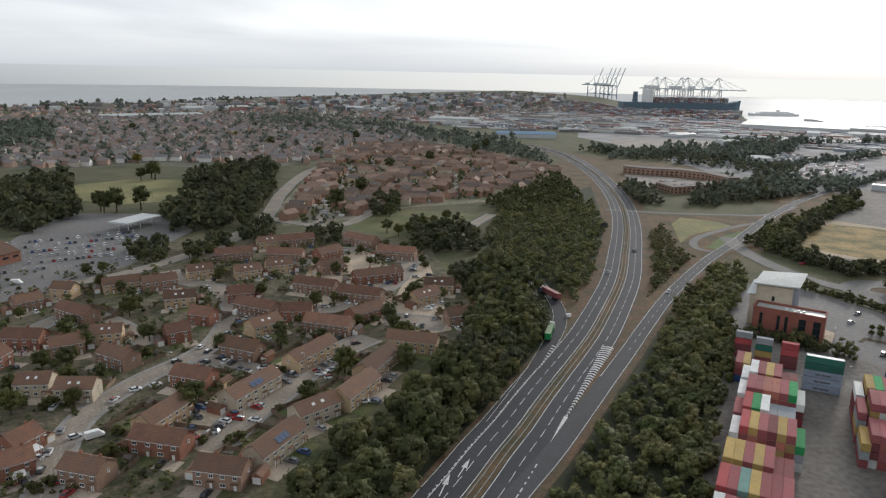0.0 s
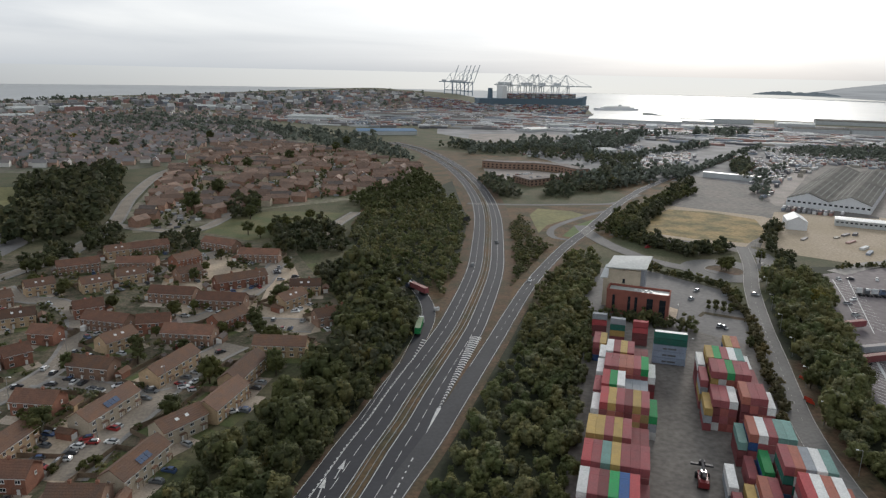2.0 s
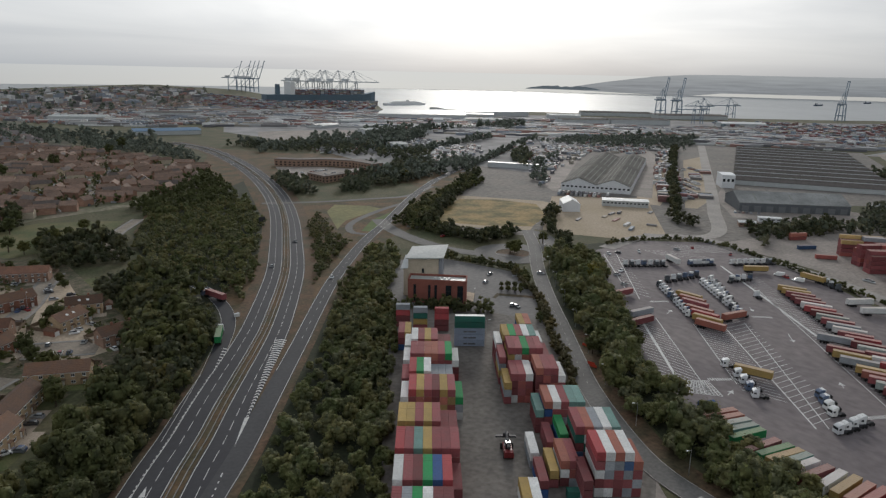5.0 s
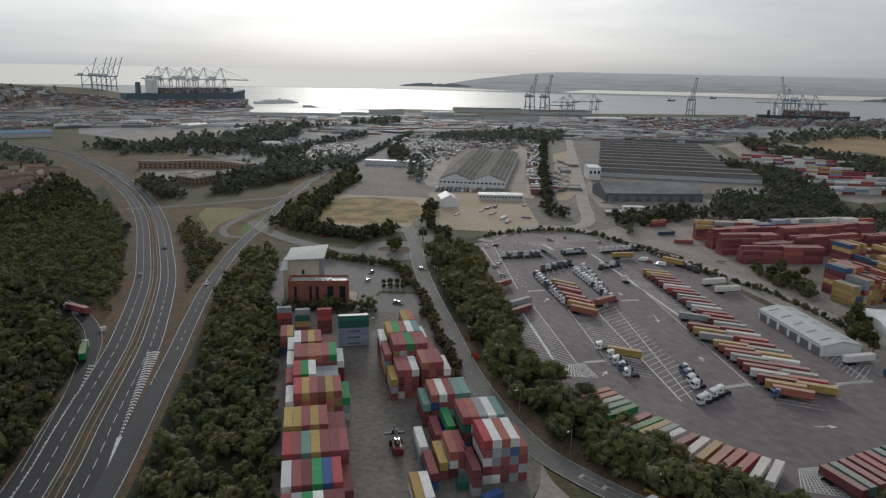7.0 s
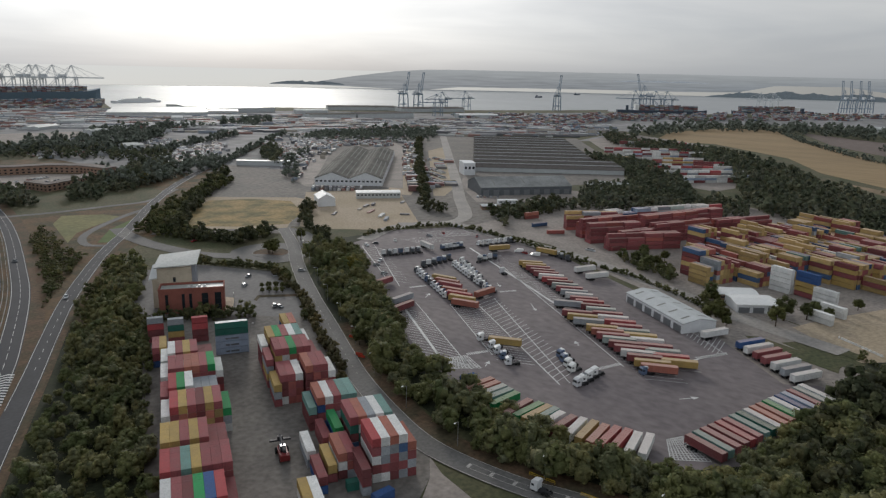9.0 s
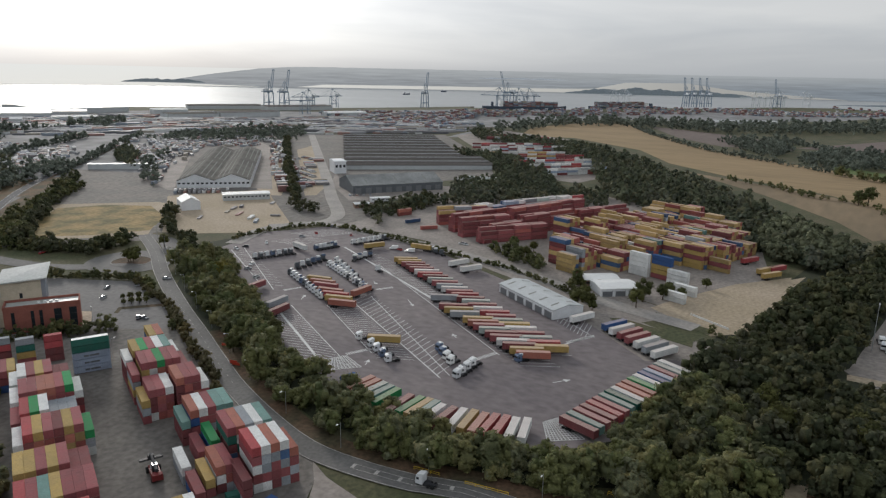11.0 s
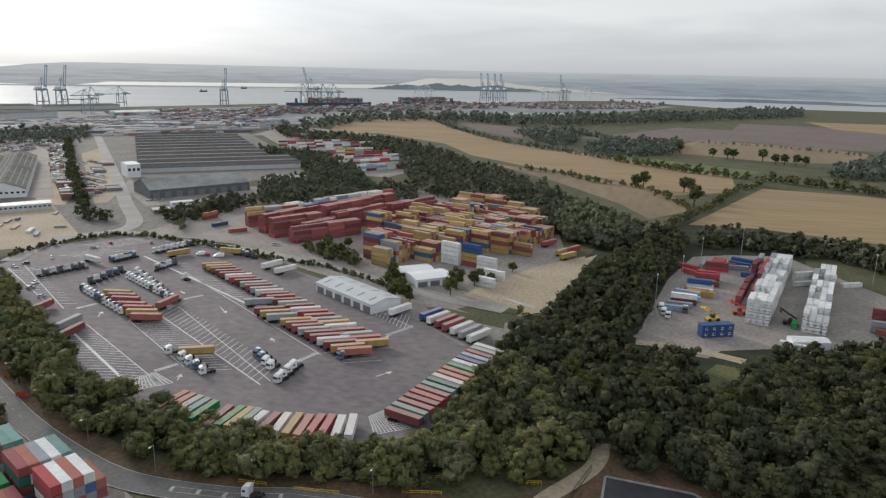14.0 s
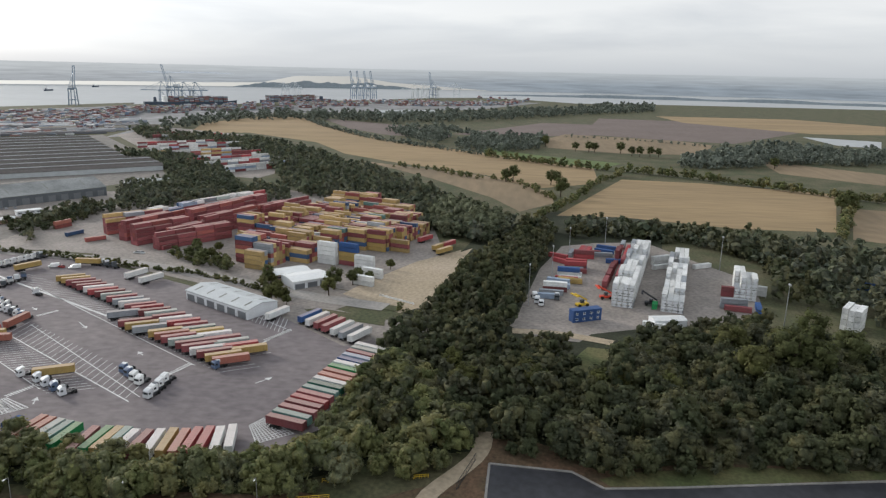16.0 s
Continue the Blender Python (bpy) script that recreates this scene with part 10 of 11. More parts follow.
for p0, p1, depth, eave, words, roof in (((979, 1289), (1085, 1254), 50, 10, "long grey-brown port shed", "old_roof"), ((1088, 1252), (1222, 1204), 50, 11, "long grey-brown port shed", "dark_roof"), ((788, 1391), (860, 1352), 30, 7, "low pale-roofed port shed", "clad_roof"), ((489.9, 1377), (528.6, 1371), 30, 8, "pale green port office block", "clad_roof"), ((400.3, 910), (422.5, 911), 24, 8, "small pale depot office block", "clad_roof"),
                                         ((424.5, 1297), (469.8, 1327), 30, 5, "low pale depot building", "clad_roof"), ((1295, 1120), (1383, 1073), 40, 9, "low white-roofed port building", "white_paint"), ((451.7, 1152), (481.3, 1158), 22, 8, "pale green depot office block", "clad_roof"), ((789, 1575), (923, 1490), 60, 9, "long pale-roofed transit shed", "clad_roof"), ((-36.8, 1604), (64.1, 1579), 50, 8, "far pale steel factory shed", "clad_roof"), ((151.4, 1721), (253.2, 1671), 50, 8, "far grey steel factory shed", "dark_roof")):
    shed("port_shed", p0, p1, depth, eave, 2.0, 2, "x", M["clad_pale"], M[roof], words, category="shed")

# the curved brick building beside the main road
def crescent():
    t = thing("crescent_building", "long curved brown brick building round a car park", "building")
    for line, deep, eave in (([(204.1, 802.3), (225.2, 786.4), (260.5, 779.1), (281.9, 757.6), (292.3, 721.7)], 15, 7.2), ([(208.6, 690), (216.8, 658.4), (250.5, 674.7), (272.8, 698.3)], 11, 6.0)):
        v = [Vector(p) for p in line]
        out = []
        for i in range(len(v)):
            d = (v[min(i + 1, len(v) - 1)] - v[max(i - 1, 0)]).normalized()
            side = Vector((-d.y, d.x))
            out.append(v[i] + side * deep)
        for i in range(len(v) - 1):
            p = [v[i], v[i + 1], out[i + 1], out[i]]
            part("wall", Build().prism([tuple(q) for q in p], 0, eave), M["brown_brick"], t)
            part("roof", Build().prism([tuple(q) for q in p], eave + 0.004, eave + 0.9), M["roof_grey"], t)
            d = (v[i + 1] - v[i]).normalized()
            off = Vector((d.y, -d.x)) * 0.06
            n = max(3, int((v[i + 1] - v[i]).length / 5))
            for j in range(n):
                w0, w1 = v[i].lerp(v[i + 1], (j + 0.28) / n) + off, v[i].lerp(v[i + 1], (j + 0.72) / n) + off
                for z0, z1 in ((1.0, 2.5), (3.9, 5.4)):
                    part("window", Build().face([(*w0, z0), (*w1, z0), (*w1, z1), (*w0, z1)]), M["glass"], t)


crescent()
sheet("crescent_yard", [(202.8, 792.6), (254.7, 771.4), (278.5, 748.9), (272, 700), (219.3, 676.7), (199.2, 689.4), (193.1, 735.3)], 0.08, M["concrete"], "pale car park of a curved building")
car_rows("crescent_cars", [(200, 770), (245, 762), (250, 712), (205, 705)], 93, 20, "cars parked beside a curved building", 3.2, 24, 0.6)

joined_containers()

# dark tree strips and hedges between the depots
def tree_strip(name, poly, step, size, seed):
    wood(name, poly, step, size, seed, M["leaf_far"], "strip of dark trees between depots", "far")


tree_strip("depot_strip_north", [(329.2, 1109), (437.3, 1141), (542.4, 1127), (505.5, 1052), (402.3, 1052), (308.1, 1018)], 16, 1.2, 502)
tree_strip("depot_strip_mid", [(310.1, 800), (314.4, 710), (368.9, 758), (463.2, 796), (401.4, 703), (340.6, 664), (296.7, 635), (265.6, 650)], 11, 1.1, 503)
tree_strip("depot_strip_plot", [(513.6, 733), (588.7, 786), (550.6, 730), (400.6, 554.2), (409.5, 585.4)], 11, 0.9, 504)
tree_strip("lot_strip", [(495.6, 1257.7), (629.0, 1265.5), (552.3, 1092.5), (470.9, 1023.6), (415.0, 1056.2)], 17, 1.3, 511)
tree_strip("shed_back_strip", [(666.8, 980.0), (920.5, 887.7), (827.7, 772.6), (797.5, 767.6), (682.0, 882.9)], 15, 1.0, 512)
tree_strip("sidings_hedge", [(242.4, 1045), (328.5, 1060), (435.1, 1052), (409.5, 987), (305.9, 968), (215.4, 934)], 11, 1.0, 509)
tree_strip("port_hedge_mid", [(757, 997), (887, 977), (990, 915), (882, 814), (791, 871), (705, 926)], 11, 1.0, 510)
tree_strip("port_strip_far", [(728, 1267), (872, 1327), (916, 1304), (729, 1147)], 18, 1.5, 507)
sheet("shed_apron", [(520.5, 448.5), (461.9, 378.1), (536.9, 324.5), (588.2, 332.1), (576.6, 361.6), (481.2, 390.9), (585.2, 496.7)], 0.1, M["concrete"], "concrete apron beside sheds")
sheet("depot_lots", [(403.4, 540), (430, 615), (605, 821), (780, 945), (810, 864), (727, 738), (464.5, 470.8), (454.4, 491.5), (711, 748), (665, 819), (407.6, 536.7)], 0.09, M["concrete"], "worn grey depot lots round sheds")


# ---- single trees ----
tree_kind("broad", 201, 4.6, 9.5, M["leaf"], "broad green tree with a rounded crown")
tree_kind("dark", 202, 5.0, 11.0, M["leaf_dark"], "dark green tree with a dense crown")
tree_kind("olive", 203, 4.2, 8.0, M["leaf_olive"], "olive-green tree with a loose crown")
tree_kind("yellow", 204, 4.5, 8.5, M["leaf_yellow"], "yellow-green tree turning for autumn", leaves=760)
tree_kind("cone", 205, 3.0, 11.0, M["leaf_dark"], "tall dark conifer with a tapering crown", low=0.06, lumps=11, shape="cone")
tree_kind("bush", 206, 2.2, 3.0, M["leaf"], "round garden bush with low branches", low=0.02, lumps=6, leaves=220, leaf=0.17)
rng_p = random.Random(301)


def plant_list(kinds, spots, low=0.8, high=1.25):
    for x, y in spots:
        plant(rng_p.choice(kinds), x, y, rng_p.uniform(low, high), rng_p.uniform(0, 360))


plant_list(["cone"], [(-63.5, 260.6)], 1.0, 1.1)
plant_list(["broad", "dark"], [(-136, 236.8), (-147.6, 318.2), (-139.8, 306.3), (-156.7, 326.4), (-135.3, 368.2), (-140.9, 389.1), (-22.7, 290.7), (-146.3, 493.1), (-135.3, 475.3), (-135.8, 398.4), (-58.7, 311.4), (-36.8, 304.8), (-41.6, 386.9), (-13.1, 327), (-16.8, 318.1), (13, 282.4), (18.3, 293.1), (-81.7, 206.3), (-80.4, 210.3), (-137.9, 244.5), (-143.9, 215.7), (-117.9, 265.5), (-121.4, 268.4)], 0.6, 0.95)
plant_list(["bush", "bush", "olive"], [(-59.5, 189.3), (-62.4, 187.5), (-58, 238.2), (-69.8, 187.2), (-67.3, 250.8), (-35.3, 239.3), (-150.9, 294), (-145, 236.4), (-139.1, 255.5), (-138.7, 294.8), (-89.5, 222.6), (-96.7, 191.1), (-102.4, 164.1), (-105, 160.9), (-119.3, 208.6), (-135.5, 207.9), (-126.5, 208.3), (-135.7, 202), (-109.1, 296.5), (-92.2, 350), (-30.5, 293.9), (-46.8, 320.4), (-15.2, 268.1), (-2.2, 251.4), (-12.6, 243)], 0.8, 1.3)
plant_list(["broad", "dark", "olive"], [(-38.9, 471.8), (-30.5, 462.2), (-23.4, 473.2), (-14.9, 486.7), (2, 513.7), (-7, 496.9), (-41.1, 524), (-38.9, 553.6)], 0.9, 1.15)
plant_list(["dark"], [(-255.1, 517.1), (-248, 522), (-262, 526), (-234.1, 532.7), (-294.7, 676.2), (-284.5, 685.0), (-290, 690), (-535.2, 1212), (-140.8, 1113), (-158.4, 885), (-244.6, 991), (-85.7, 548.6), (-74.1, 622), (-18.8, 851), (-62.2, 793), (39.9, 951), (59.3, 1026)], 1.3, 1.8)
plant_list(["yellow"], [(-350.4, 798), (-331.3, 1119)], 1.2, 1.4)
plant_list(["yellow"], [(238.9, 280.4), (301.3, 655)], 1.1, 1.3)
plant_list(["broad", "olive"], [(234.2, 352.8), (234.7, 348.7), (238.9, 352.4), (237.4, 355.6), (247.4, 300.3), (209.6, 263.4), (199, 243.8), (195.2, 221.4), (175.9, 202.9), (177.8, 193.1), (196.7, 201.3), (267.6, 365.3)], 0.8, 1.0)
wood("depot_road_trees", [(380.0, 197.4), (390.0, 188.8), (378.6, 165.0), (354.5, 147.6), (349.5, 153.5), (363.6, 177.1)], 5.0, 0.75, 440, M["wood_dark"], "thicket of green trees beside the depot road", "mid", keep_clear=False)
wood("warehouse_trees", [(341.1, 131.2), (346.5, 125.5), (326.9, 112.8), (317.7, 116.3)], 4.0, 0.6, 441, M["wood_dark"], "bushy trees behind the warehouse", "mid", keep_clear=False)
plant_list(["dark", "broad"], [(322, 88), (332.6, 87.8), (306.5, 111.4)], 0.8, 1.1)
plant_list(["broad"], [(191.1, 294.9), (193.7, 292.7), (196.4, 290.2), (198.8, 288.1), (201, 286.2), (187, 288.3), (189.6, 286.1), (192.1, 283.9), (194.4, 281.8)], 0.3, 0.42)
plant_list(["dark"], [(1042, -87.2), (1032, -105.7), (1034, -114), (1030, -150.2), (997, -161.1), (993, -171.2), (997, -185.6), (993, -196.3), (702, -42.7), (708, -37.3), (720, 8.2), (722, 0.7), (636, -42.8), (608, -273.2), (618, -282.7), (900, -318.2), (1095, -45.8)], 1.25, 1.7)
plant_list(["dark", "broad"], [(241.8, -87.9), (254.1, -105.9), (250.4, -114.5), (270.3, -107.5), (262.8, -129.7), (267.2, -87.2), (284.5, -123.6)], 1.5, 1.9)
plant_list(["broad", "olive"], [(223.7, -54.7), (251.2, -51.9), (230.3, -40.7), (229.2, -32.8), (212.7, -47.2), (226, -11.2), (234.7, -7.4), (222.4, 14), (240.5, 19.6)], 1.1, 1.4)
plant_list(["broad", "dark", "olive"], [(33.2, 305.2), (30.6, 321.1), (36.1, 283.7), (23.4, 276.5), (18, 263.8), (39.3, 339.5)], 1.2, 1.6)

plant_list(["broad", "olive", "dark"], [(341.9, 125.9), (338.9, 121.6), (324.3, 114.6), (317.7, 110.5), (309.4, 106.7), (349.9, 79.4), (374.6, 66.6), (349.7, 73.2), (342, 80.6), (305.7, 104), (393.9, 174.7), (377.4, 171.8), (390.2, 186.2), (372.4, 174.3)], 0.6, 0.85)

# ---- hedgerows, far woods and garden green ----
def hedge(name, pts, step, size, seed, mtl, detail):
    spots = line_points(pts, step, seed, 0.3 * step) + line_points(pts, step * 1.2, seed + 50, 0.5 * step)
    wood(name, None, step, size, seed, M[mtl], "line of dense hedge and trees", detail, points=spots, keep_clear=not name.startswith(("yard", "stack")))


hedge("hedgerow_north", [(935, 38.1), (893, -13.7), (855, -60.7), (826, -123.4), (794, -180.2), (747, -238.3), (692, -299.2), (664, -335.6)], 7, 1.0, 401, "wood", "mid")
hedge("hedgerow_middle", [(804, 137.2), (787, 89), (739, 47.3), (721, 5.3), (647, -26.9), (620, -38.4)], 9, 0.7, 402, "wood", "mid")
hedge("hedgerow_lane", [(516.9, -10.1), (574.1, -36.1), (656, -63.7), (730, -84.4), (792, -118.8)], 7, 0.8, 403, "wood", "mid")
hedge("hedgerow_far", [(1506, 449.6), (1272, 321.9), (1107, 207.3), (1027, 125), (948, 38.7)], 9, 0.9, 404, "leaf_far", "far")
hedge("hedgerow_distant", [(1387, 158.3), (1243, 51.9), (1206, -35.7), (1129, -42.6), (1085, 44.8)], 9, 1.2, 405, "leaf_far", "far")
hedge("hedgerow_lines", [(1278, -87.4), (1253, -182.9), (1199, -266.7), (1157, -310.2)], 11, 0.5, 406, "leaf_far", "far")
hedge("hedgerow_east", [(502.9, -229.4), (578.7, -265.8), (663, -307.2), (693, -304.9)], 7, 0.9, 407, "wood", "mid")
hedge("yard_hedge", [(306.1, 347.6), (341.5, 345.4), (372.1, 324.5), (369.7, 272.2), (358.1, 221), (351.6, 190.7)], 3, 0.4, 408, "wood_dark", "mid")
hedge("yard_hedge_east", [(351.6, 190.7), (344.8, 163.3), (328.1, 128.4), (314.1, 109.4)], 3, 0.36, 409, "wood_dark", "mid")
hedge("depot_hedge_low", [(318.9, 81.7), (311.4, 67.4), (305, 49.9), (300.5, 41.3)], 3.5, 0.4, 410, "wood", "mid")
hedge("clearing_hedge", [(318.6, 79.8), (316.1, 70.1), (312.3, 59.6), (308.1, 50.9)], 2.4, 0.4, 430, "wood", "mid")
hedge("office_hedge", [(190.9, 357.5), (208.5, 331.1), (213.1, 315.4), (206.6, 290.2), (188.8, 251.8), (178.8, 242.7)], 2.2, 0.5, 411, "wood_dark", "mid")
hedge("stack_hedge", [(212.0, 314.8), (204.1, 291.8), (195.6, 267.8), (182.3, 243.1), (171.5, 224.0), (163.4, 206.1), (157.0, 193.1), (148.0, 179.5)], 2.8, 0.5, 412, "scrub", "mid")
hedge("road_hedge_port", [(396.4, 695), (476.9, 779), (611, 915), (699, 996)], 7, 0.9, 413, "leaf_far", "far")
hedge("port_trees", [(287, 973), (349.9, 995), (380.8, 924), (409.8, 872), (497.4, 931), (636, 1036)], 10, 1.3, 414, "leaf_far", "far")
hedge("port_trees_mid", [(576.8, 1177), (671, 1209), (753, 1226), (805, 1266)], 12, 1.6, 415, "leaf_far", "far")
hedge("port_trees_east", [(763, 955), (843, 958), (950, 950), (960, 886)], 12, 1.3, 416, "leaf_far", "far")
hedge("port_trees_west", [(215.7, 1048), (252.7, 1010), (312.1, 993), (392.2, 954), (526.5, 1075)], 9, 1.3, 417, "leaf_far", "far")
hedge("town_edge_trees", [(-413.3, 1491), (-258.5, 1421), (-118.5, 1370), (-28.7, 1264), (40, 1202), (99.9, 1118)], 12, 1.5, 418, "leaf_far", "far")
hedge("far_trees_shore", [(-1008, 1794), (-888, 1904), (-784, 2160), (-626, 2407)], 20, 2.0, 419, "leaf_far", "far")
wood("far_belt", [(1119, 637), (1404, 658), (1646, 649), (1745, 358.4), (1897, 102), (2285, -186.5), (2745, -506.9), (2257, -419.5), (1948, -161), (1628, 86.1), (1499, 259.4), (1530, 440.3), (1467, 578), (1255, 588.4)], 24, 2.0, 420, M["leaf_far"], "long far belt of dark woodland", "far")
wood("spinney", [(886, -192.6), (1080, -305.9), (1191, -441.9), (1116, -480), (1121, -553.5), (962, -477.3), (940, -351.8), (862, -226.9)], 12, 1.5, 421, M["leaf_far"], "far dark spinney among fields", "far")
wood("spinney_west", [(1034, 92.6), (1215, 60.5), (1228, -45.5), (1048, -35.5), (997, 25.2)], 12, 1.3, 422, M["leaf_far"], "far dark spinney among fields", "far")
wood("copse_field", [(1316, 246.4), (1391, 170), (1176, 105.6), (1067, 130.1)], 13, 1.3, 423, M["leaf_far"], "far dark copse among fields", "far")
gardens = [(-109.3, 140.9), (-241.3, 339.5), (-147.4, 417.9), (-63.9, 469.5), (-15.2, 414.8), (14.7, 296.6), (4.5, 275.4), (-18.7, 240.1), (-39.4, 204.3), (-50.4, 183.2), (-44.3, 142.9)]
rng_b = random.Random(424)
shrub_spots = [p for p in scatter(gardens, 5.6, 424) if noise.noise((p[0] / 14, p[1] / 14, 2)) > 0.06 and free(*p, 1.2)]
wood("garden_bushes", None, 5, 0.44, 424, M["wood"], "garden bushes, hedges and small shrubs", "bush", points=shrub_spots[::2], tall=0.75)
wood("garden_shrubs", None, 5, 0.5, 426, M["wood_dark"], "dark garden shrubs and small trees", "bush", points=shrub_spots[1::2], tall=0.8)
for x, y in scatter(gardens, 17, 427):
    if free(x, y, 2.5) and rng_b.random() < 0.6:
        plant(rng_b.choice(("broad", "dark", "olive", "bush")), x, y, rng_b.uniform(0.5, 0.85), rng_b.uniform(0, 360))
hedge_points = []
for k, (x, y, deg, length) in enumerate(near_court + mid_court + far_court):
    m = pose(x, y, 0, 0, 0, facing(x, y, deg))
    for i in range(int(length / 1.3)):
        p = m @ Vector((-length / 2 + 1.3 * i, 13.4 + (k % 3), 0))
        if k % 4 != 1 and free(p.x, p.y, 1.0):
            hedge_points.append((p.x, p.y))
wood("back_hedges", None, 3, 0.26, 428, M["leaf"], "dense hedges behind garden fences", "bush", points=hedge_points, tall=0.8)
wood("garden_hedges", None, 3, 0.3, 425, M["leaf"], "clipped garden hedges", "mid", points=line_points([(-129.7, 204.2), (-120.7, 207.7), (-115.5, 202.9)], 2.2, 1, 0.3) + line_points([(-167.8, 248.3), (-159, 255.5), (-147.9, 259.6)], 2.2, 2, 0.3) + line_points([(-107.9, 160.8), (-97.8, 161.1), (-93.6, 164.4)], 2.2, 3, 0.4) + line_points([(-127, 268.1), (-120, 273.6), (-113.5, 268.9)], 2.2, 4, 0.3) + line_points([(-42.4, 272.8), (-35.5, 293.6), (-31.2, 301.3)], 2.2, 5, 0.3))

# ---- garden fences and sheds ----
M["fence"] = mat("weathered_fence_board", (0.20, 0.15, 0.105), 0.9, var=0.25, scale=0.4, fine=4.0, rand=0.2)
for k, (x, y, deg, length) in enumerate(near_court + mid_court + far_court):
    deg = facing(x, y, deg)
    f = thing("garden_fence", "weathered brown timber garden fence behind houses", "fence", "garden fences", m=pose(x, y, 0, 0, 0, deg))
    a, d = length / 2 + 0.6, 4.3
    back = d + 8 + (k % 3)
    for name, (x0, x1, y0, y1) in (("panel", (-a, a, back, back + 0.08)), ("panel", (-a, -a + 0.08, d, back)), ("panel", (a - 0.08, a, d, back))):
        part(name, Build().box(x0, x1, y0, y1, 0, 1.75), M["fence"], f)
    if k % 2 == 0:
        s = thing("garden_shed", "small brown timber garden shed with felt roof", "shed", "garden sheds", m=pose(x, y, 0, 0, 0, deg) @ pose(a - 2.2, back - 1.9, 0))
        part("wall", gable_walls(2.4, 1.9, 1.8, 0.5), M["fence"], s)
        part("roof", gable_roof(2.4, 1.9, 1.8, 0.5, 0.12, 0.05), M["roof_grey"], s)
        part("door", Build().box(-0.4, 0.4, -0.99, -0.955, 0.05, 1.7), M["fence"], s)

# ---- road furniture ----
LAMP = []


def lamp_post(x, y, deg, h=8.0):
    if LAMP:
        ob = copy_thing(LAMP[0], pose(x, y, 0.1, 0, 0, deg))
    else:
        ob = thing("street_lamp", "slim grey steel street lamp on a verge", "street lamp", "street lamps", m=pose(x, y, 0.1, 0, 0, deg))
        part("pole", Build().rod((0, 0, -0.2), (0, 0, h), 0.12, 6, 0.07), M["steel"], ob)
        part("arm", Build().rod((0, 0, h - 0.05), (1.3, 0, h + 0.15), 0.05, 5), M["steel"], ob)
        part("lamp_head", Build().box(1.1, 1.9, -0.18, 0.18, h + 0.08, h + 0.26, taper=0.08), M["white_paint"], ob)
        LAMP.append(ob)
    return ob


line, sides = spline(works_road, 1.0)
for k in range(14, len(line) - 4, 30):
    p = line[k] - sides[k] * 6.2
    lamp_post(p.x, p.y, math.degrees(math.atan2(sides[k].y, sides[k].x)))
for x, y in [(119.7, 145.3), (146.1, 235.7), (164.5, 276.9)] + [(-110.6, 174.8), (-108.5, 205.1), (-98.6, 236.2), (-90.7, 270.1), (-62.1, 201.4), (-49.7, 238.6), (-36.1, 260.9), (-24.8, 354.7)]:
    lamp_post(x, y, rng_p.uniform(0, 360))
MAST = []
for x, y in [(324.4, -9.6), (364.6, -22.5), (411.4, -34.7), (447.1, -60.1), (403.9, -120.1), (311.1, -123.3)]:
    if MAST:
        copy_thing(MAST[0], pose(x, y, 0.05))
    else:
        MAST.append(thing("light_mast", "tall grey floodlight mast in a yard", "light mast", "light masts", m=pose(x, y, 0.05)))
        part("pole", Build().rod((0, 0, -0.2), (0, 0, 20), 0.22, 6, 0.12), M["steel"], MAST[0])
        part("head", Build().box(-1.1, 1.1, -0.3, 0.3, 19.6, 20.3), M["steel"], MAST[0])
# barriers in the median and beside the slip road
for off, pts in ((-1.0, main_road), (1.0, main_road)):
    b = thing("crash_barrier", "galvanised steel crash barrier along the median", "crash barrier", "crash barriers")
    part("rail", ribbon(pts, off - 0.05, off + 0.05, 0.78, z_low=0.55), M["steel"], b)
    posts = dashes(pts, off, 0.12, 0.12, 4.8, 0.5)
    raised = Build()
    for q in posts.f:
        c = [posts.v[i] for i in q]
        raised.prism([(x, y) for x, y, z in c], 0.2, 0.84)
    part("posts", raised, M["steel"], b)["kind"] = "stuff"
# sign gantry and road signs
gx, gy = (113.3, 485.8)
g_ob = thing("road_sign", "large dark-backed road sign on two posts", "road sign", m=pose(gx, gy, 0, 0, 0, 15))
part("sign_board", Build().box(-2.6, 2.6, -0.06, 0.06, 3.2, 7.0), M["dark_steel"], g_ob)
for px in (-1.8, 1.8):
    part("post", Build().rod((px, 0.12, -0.2), (px, 0.12, 6.6), 0.1, 6), M["steel"], g_ob)
bx, by = (58.1, 305.1)
box_ob = thing("control_cabinet", "small white roadside control cabinet on grass", "cabinet", m=pose(bx, by, 0.03, 0, 0, 20))
part("body", Build().box(-1.2, 1.2, -0.5, 0.5, 0, 1.6), M["white_paint"], box_ob)
part("roof", Build().box(-1.3, 1.3, -0.6, 0.6, 1.602, 1.72), M["steel"], box_ob)
# vehicles on the roads
for x, y, d, z in ((*(121.3, 431.6), -85, 0.2), (*(93.1, 380.5), 75, 0.2), (*(116.4, 345.6), -115, 0.24), (*(224.4, 306.4), -60, 0.24), (*(216.5, 408.6), 20, 0.22)):
    park(x, y, d, z=z)
for (x, y), d, c in (((45.2, 277.7), 75, "g"), ((55, 331.8), 115, "p")):
    r = radians(d)
    trailer(c, x - 5 * math.cos(r), y - 5 * math.sin(r), d, z=0.24)
    tractor(x + 10.5 * math.cos(r), y + 10.5 * math.sin(r), d, z=0.24)
tractor(*(141.2, 90.9), 92, z=0.24)
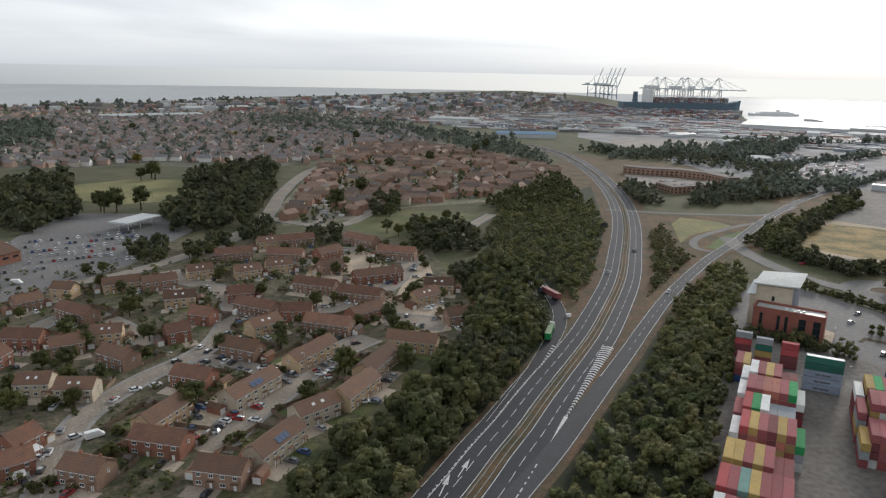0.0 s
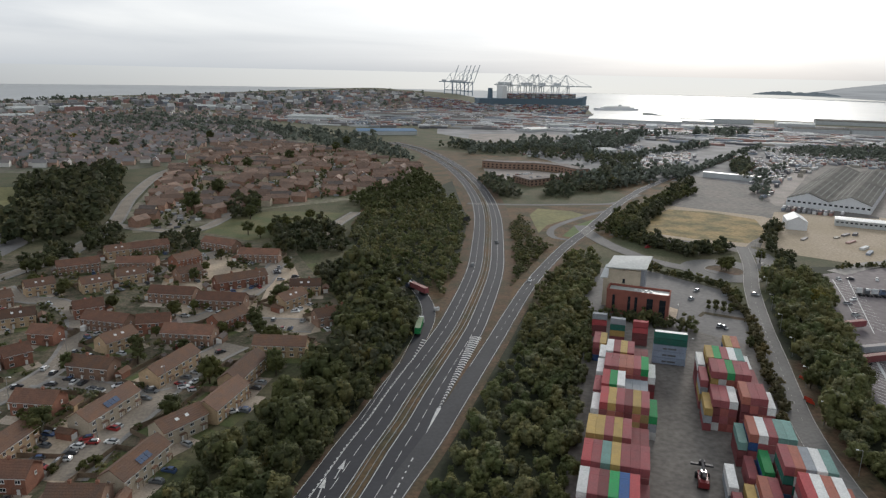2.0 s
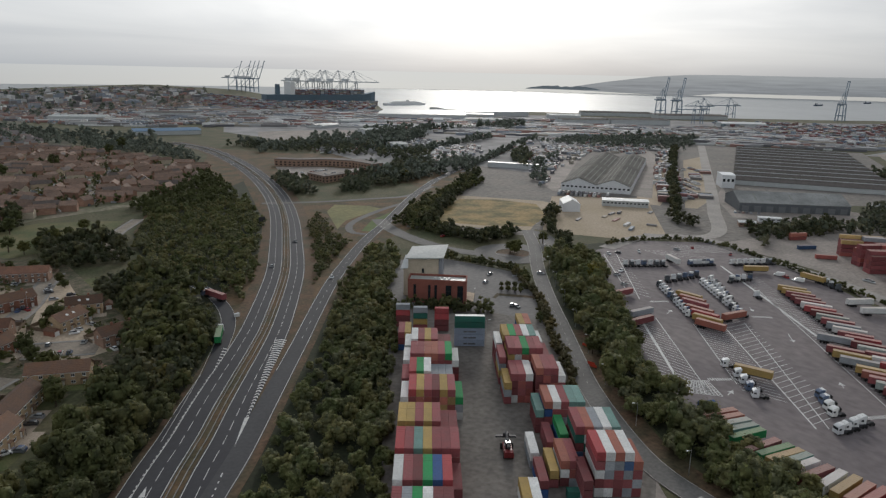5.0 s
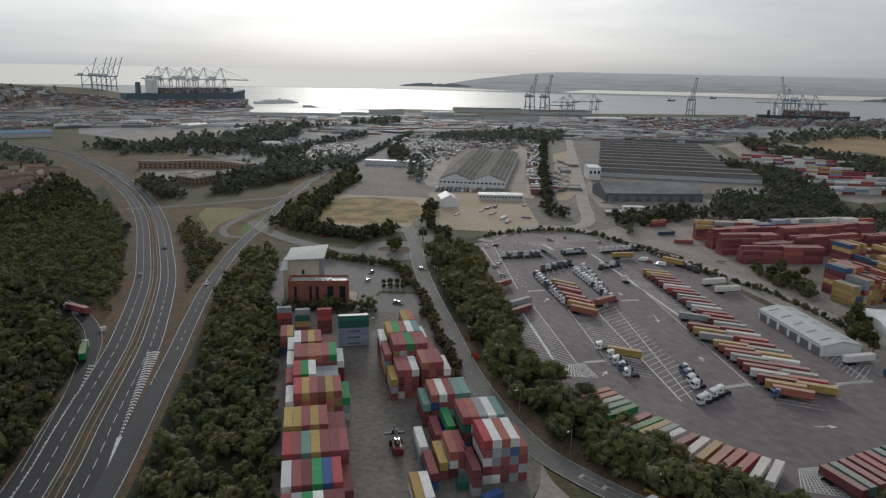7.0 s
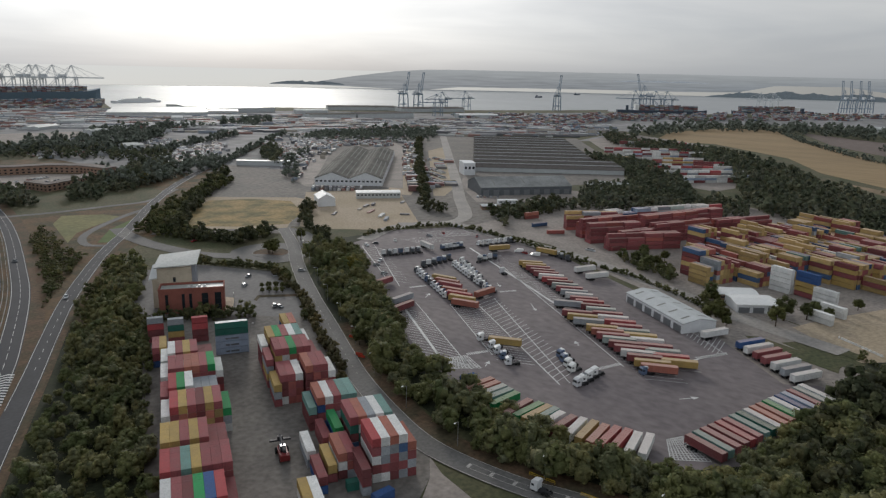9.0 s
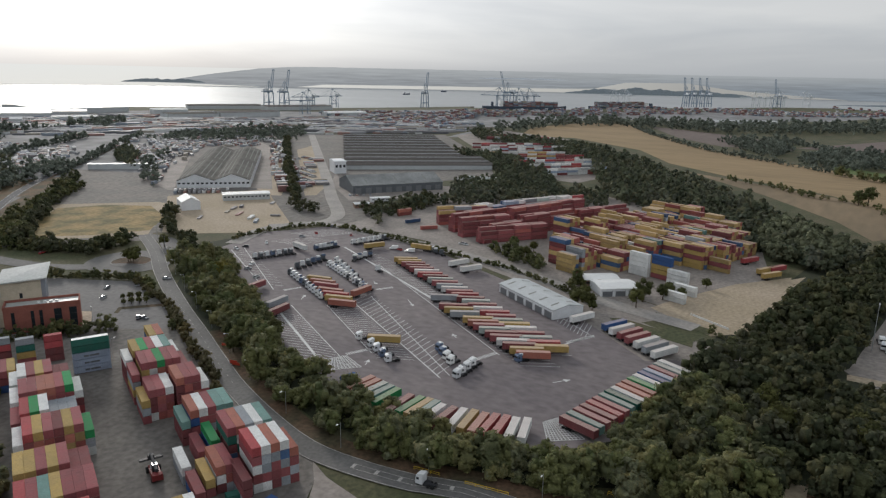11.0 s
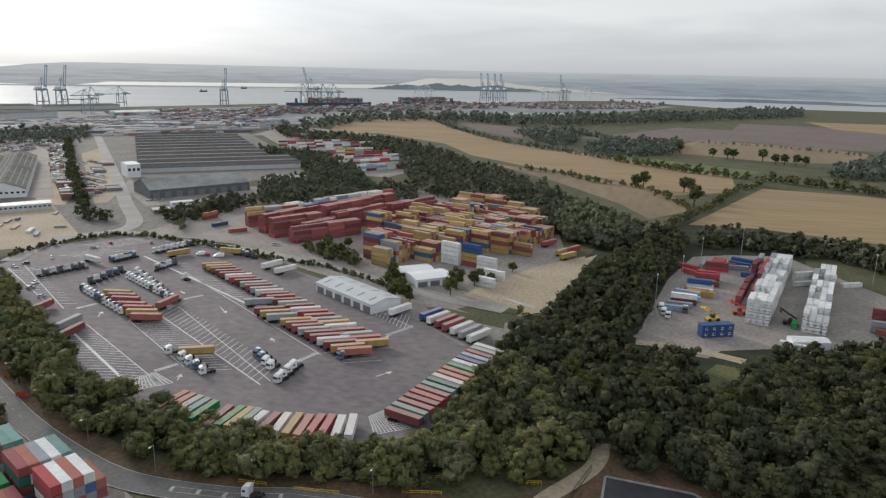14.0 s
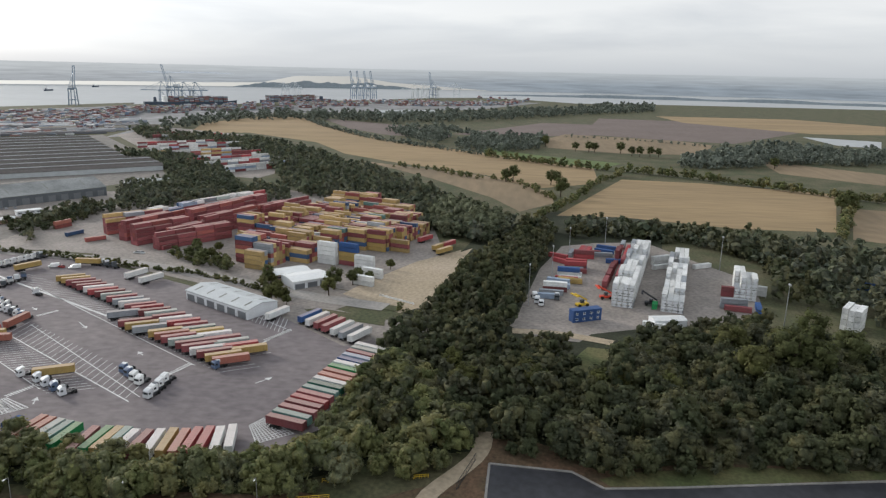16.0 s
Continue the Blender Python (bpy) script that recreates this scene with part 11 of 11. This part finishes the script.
# red and yellow barriers beside the works road
M["red_plastic"] = mat("red_barrier_plastic", (0.55, 0.06, 0.03), 0.5, var=0.1)
M["yellow_rail"] = mat("yellow_rail_paint", (0.60, 0.40, 0.03), 0.5, var=0.15)
for x, y in [(178.2, 210), (168.1, 194.1), (167.3, 191.9)]:
    t = thing("barrier_board", "bright red plastic barrier board on a verge", "barrier", "red barriers", m=pose(x, y, 0.05, 0, 0, 110))
    part("board", Build().box(-1.5, 1.5, -0.05, 0.05, 0.5, 1.6), M["red_plastic"], t)
    for px in (-1.2, 1.2):
        part("foot", Build().box(px - 0.08, px + 0.08, -0.4, 0.4, 0, 0.5), M["dark_steel"], t)
for x, y, deg, length in [(146.4, 93.6, -83, 7.8), (148.2, 75.7, -82, 12.3), (156.0, 49.1, -75, 10.4), (164.3, 46.2, -87, 3.2), (169.9, 21.5, -75, 3.7)] + [(169.7, 22.1, -72, 3.1)]:
    t = thing("yellow_railing", "bright yellow steel railing on bare soil", "railing", "yellow railings", m=pose(x, y, 0.05, 0, 0, deg))
    n = max(2, int(length / 2.5))
    part("rail", Build().rod((-length / 2, 0, 1.1), (length / 2, 0, 1.1), 0.09, 5).rod((-length / 2, 0, 0.55), (length / 2, 0, 0.55), 0.07, 5), M["yellow_rail"], t)
    for k in range(n + 1):
        part("post", Build().rod((-length / 2 + length * k / n, 0, -0.05), (-length / 2 + length * k / n, 0, 1.15), 0.07, 5), M["yellow_rail"], t)
# site gate by the track
gate = [(173.3, 9.4, -15, 16.2)][0]
t = thing("mesh_gate", "dark green mesh gate across a sandy track", "gate", m=pose(gate[0], gate[1], 0.08, 0, 0, gate[2]))
part("frame", Build().box(-gate[3] / 2, gate[3] / 2, -0.05, 0.05, 0.15, 0.3).box(-gate[3] / 2, gate[3] / 2, -0.05, 0.05, 2.1, 2.25), M["dark_steel"], t)
for k in range(13):
    xk = -gate[3] / 2 + gate[3] * k / 12
    part("bar", Build().box(xk - 0.05, xk + 0.05, -0.04, 0.04, 0.0, 2.1), M["dark_steel"], t)
# works machines in the refrigerated yard
def loader(x, y, deg, paint, label):
    t = thing("loader", label, "loader", m=pose(x, y, GROUND_Z["reefer_yard"], 0, 0, deg))
    part("chassis", Build().box(-3.2, 3.0, -1.2, 1.2, 0.8, 1.8), paint, t)
    part("cab", hull([(-0.8, 0.8, 1.8, 3.4, 0.7), (0.9, 0.8, 1.8, 3.3, 0.7)]), M["glass"], t)
    part("boom", Build().rod((-2.6, 0, 3.0), (4.5, 0, 7.0), 0.45, 6), paint, t)
    part("spreader", Build().box(4.0, 4.9, -3.0, 3.0, 6.0, 6.5), paint, t)
    for wx in (-2.2, 2.1):
        for wy in (-1.3, 1.3):
            part("wheel", Build().rod((wx, wy - 0.35, 0.8), (wx, wy + 0.35, 0.8), 0.8, 10), M["rubber"], t)


loader(*(326.1, -35.2), 120, M["yellow_rail"], "yellow reach stacker on a concrete yard")
loader(*(333.1, -68.9), 80, M["dark_steel"], "dark container handler with tall mast")
loader(*(340, -48.1), 100, M["red_plastic"], "small red loader beside white containers")
for x, y in [(209, 307.9), (187.5, 304.6), (178.9, 266.2), (180.2, 263.9), (197.3, 316.8)]:
    park(x, y, rng_p.uniform(0, 360), z=GROUND_Z["office_lot"])

# ---- shop and filling station beside the car park ----
shed("supermarket", (-250.6, 346.9), (-237.9, 381.5), 34, 6, 5, 1, "x", M["brick"], M["roof"], "brick supermarket with a brown tiled roof", windows=6, category="shop", z=0.0)
can = [(-212.1, 471.8, 71, 25.1)][0]
st = thing("filling_station_canopy", "flat white filling station canopy on posts", "canopy", m=pose(can[0], can[1], GROUND_Z["shop_car_park"], 0, 0, can[2]))
part("roof", Build().box(-16, 16, -8, 8, 5.4, 6.4), M["clad_pale"], st)
for px in (-11, 0, 11):
    for py in (-4, 4):
        part("post", Build().box(px - 0.25, px + 0.25, py - 0.25, py + 0.25, 0, 5.402), M["white_paint"], st)
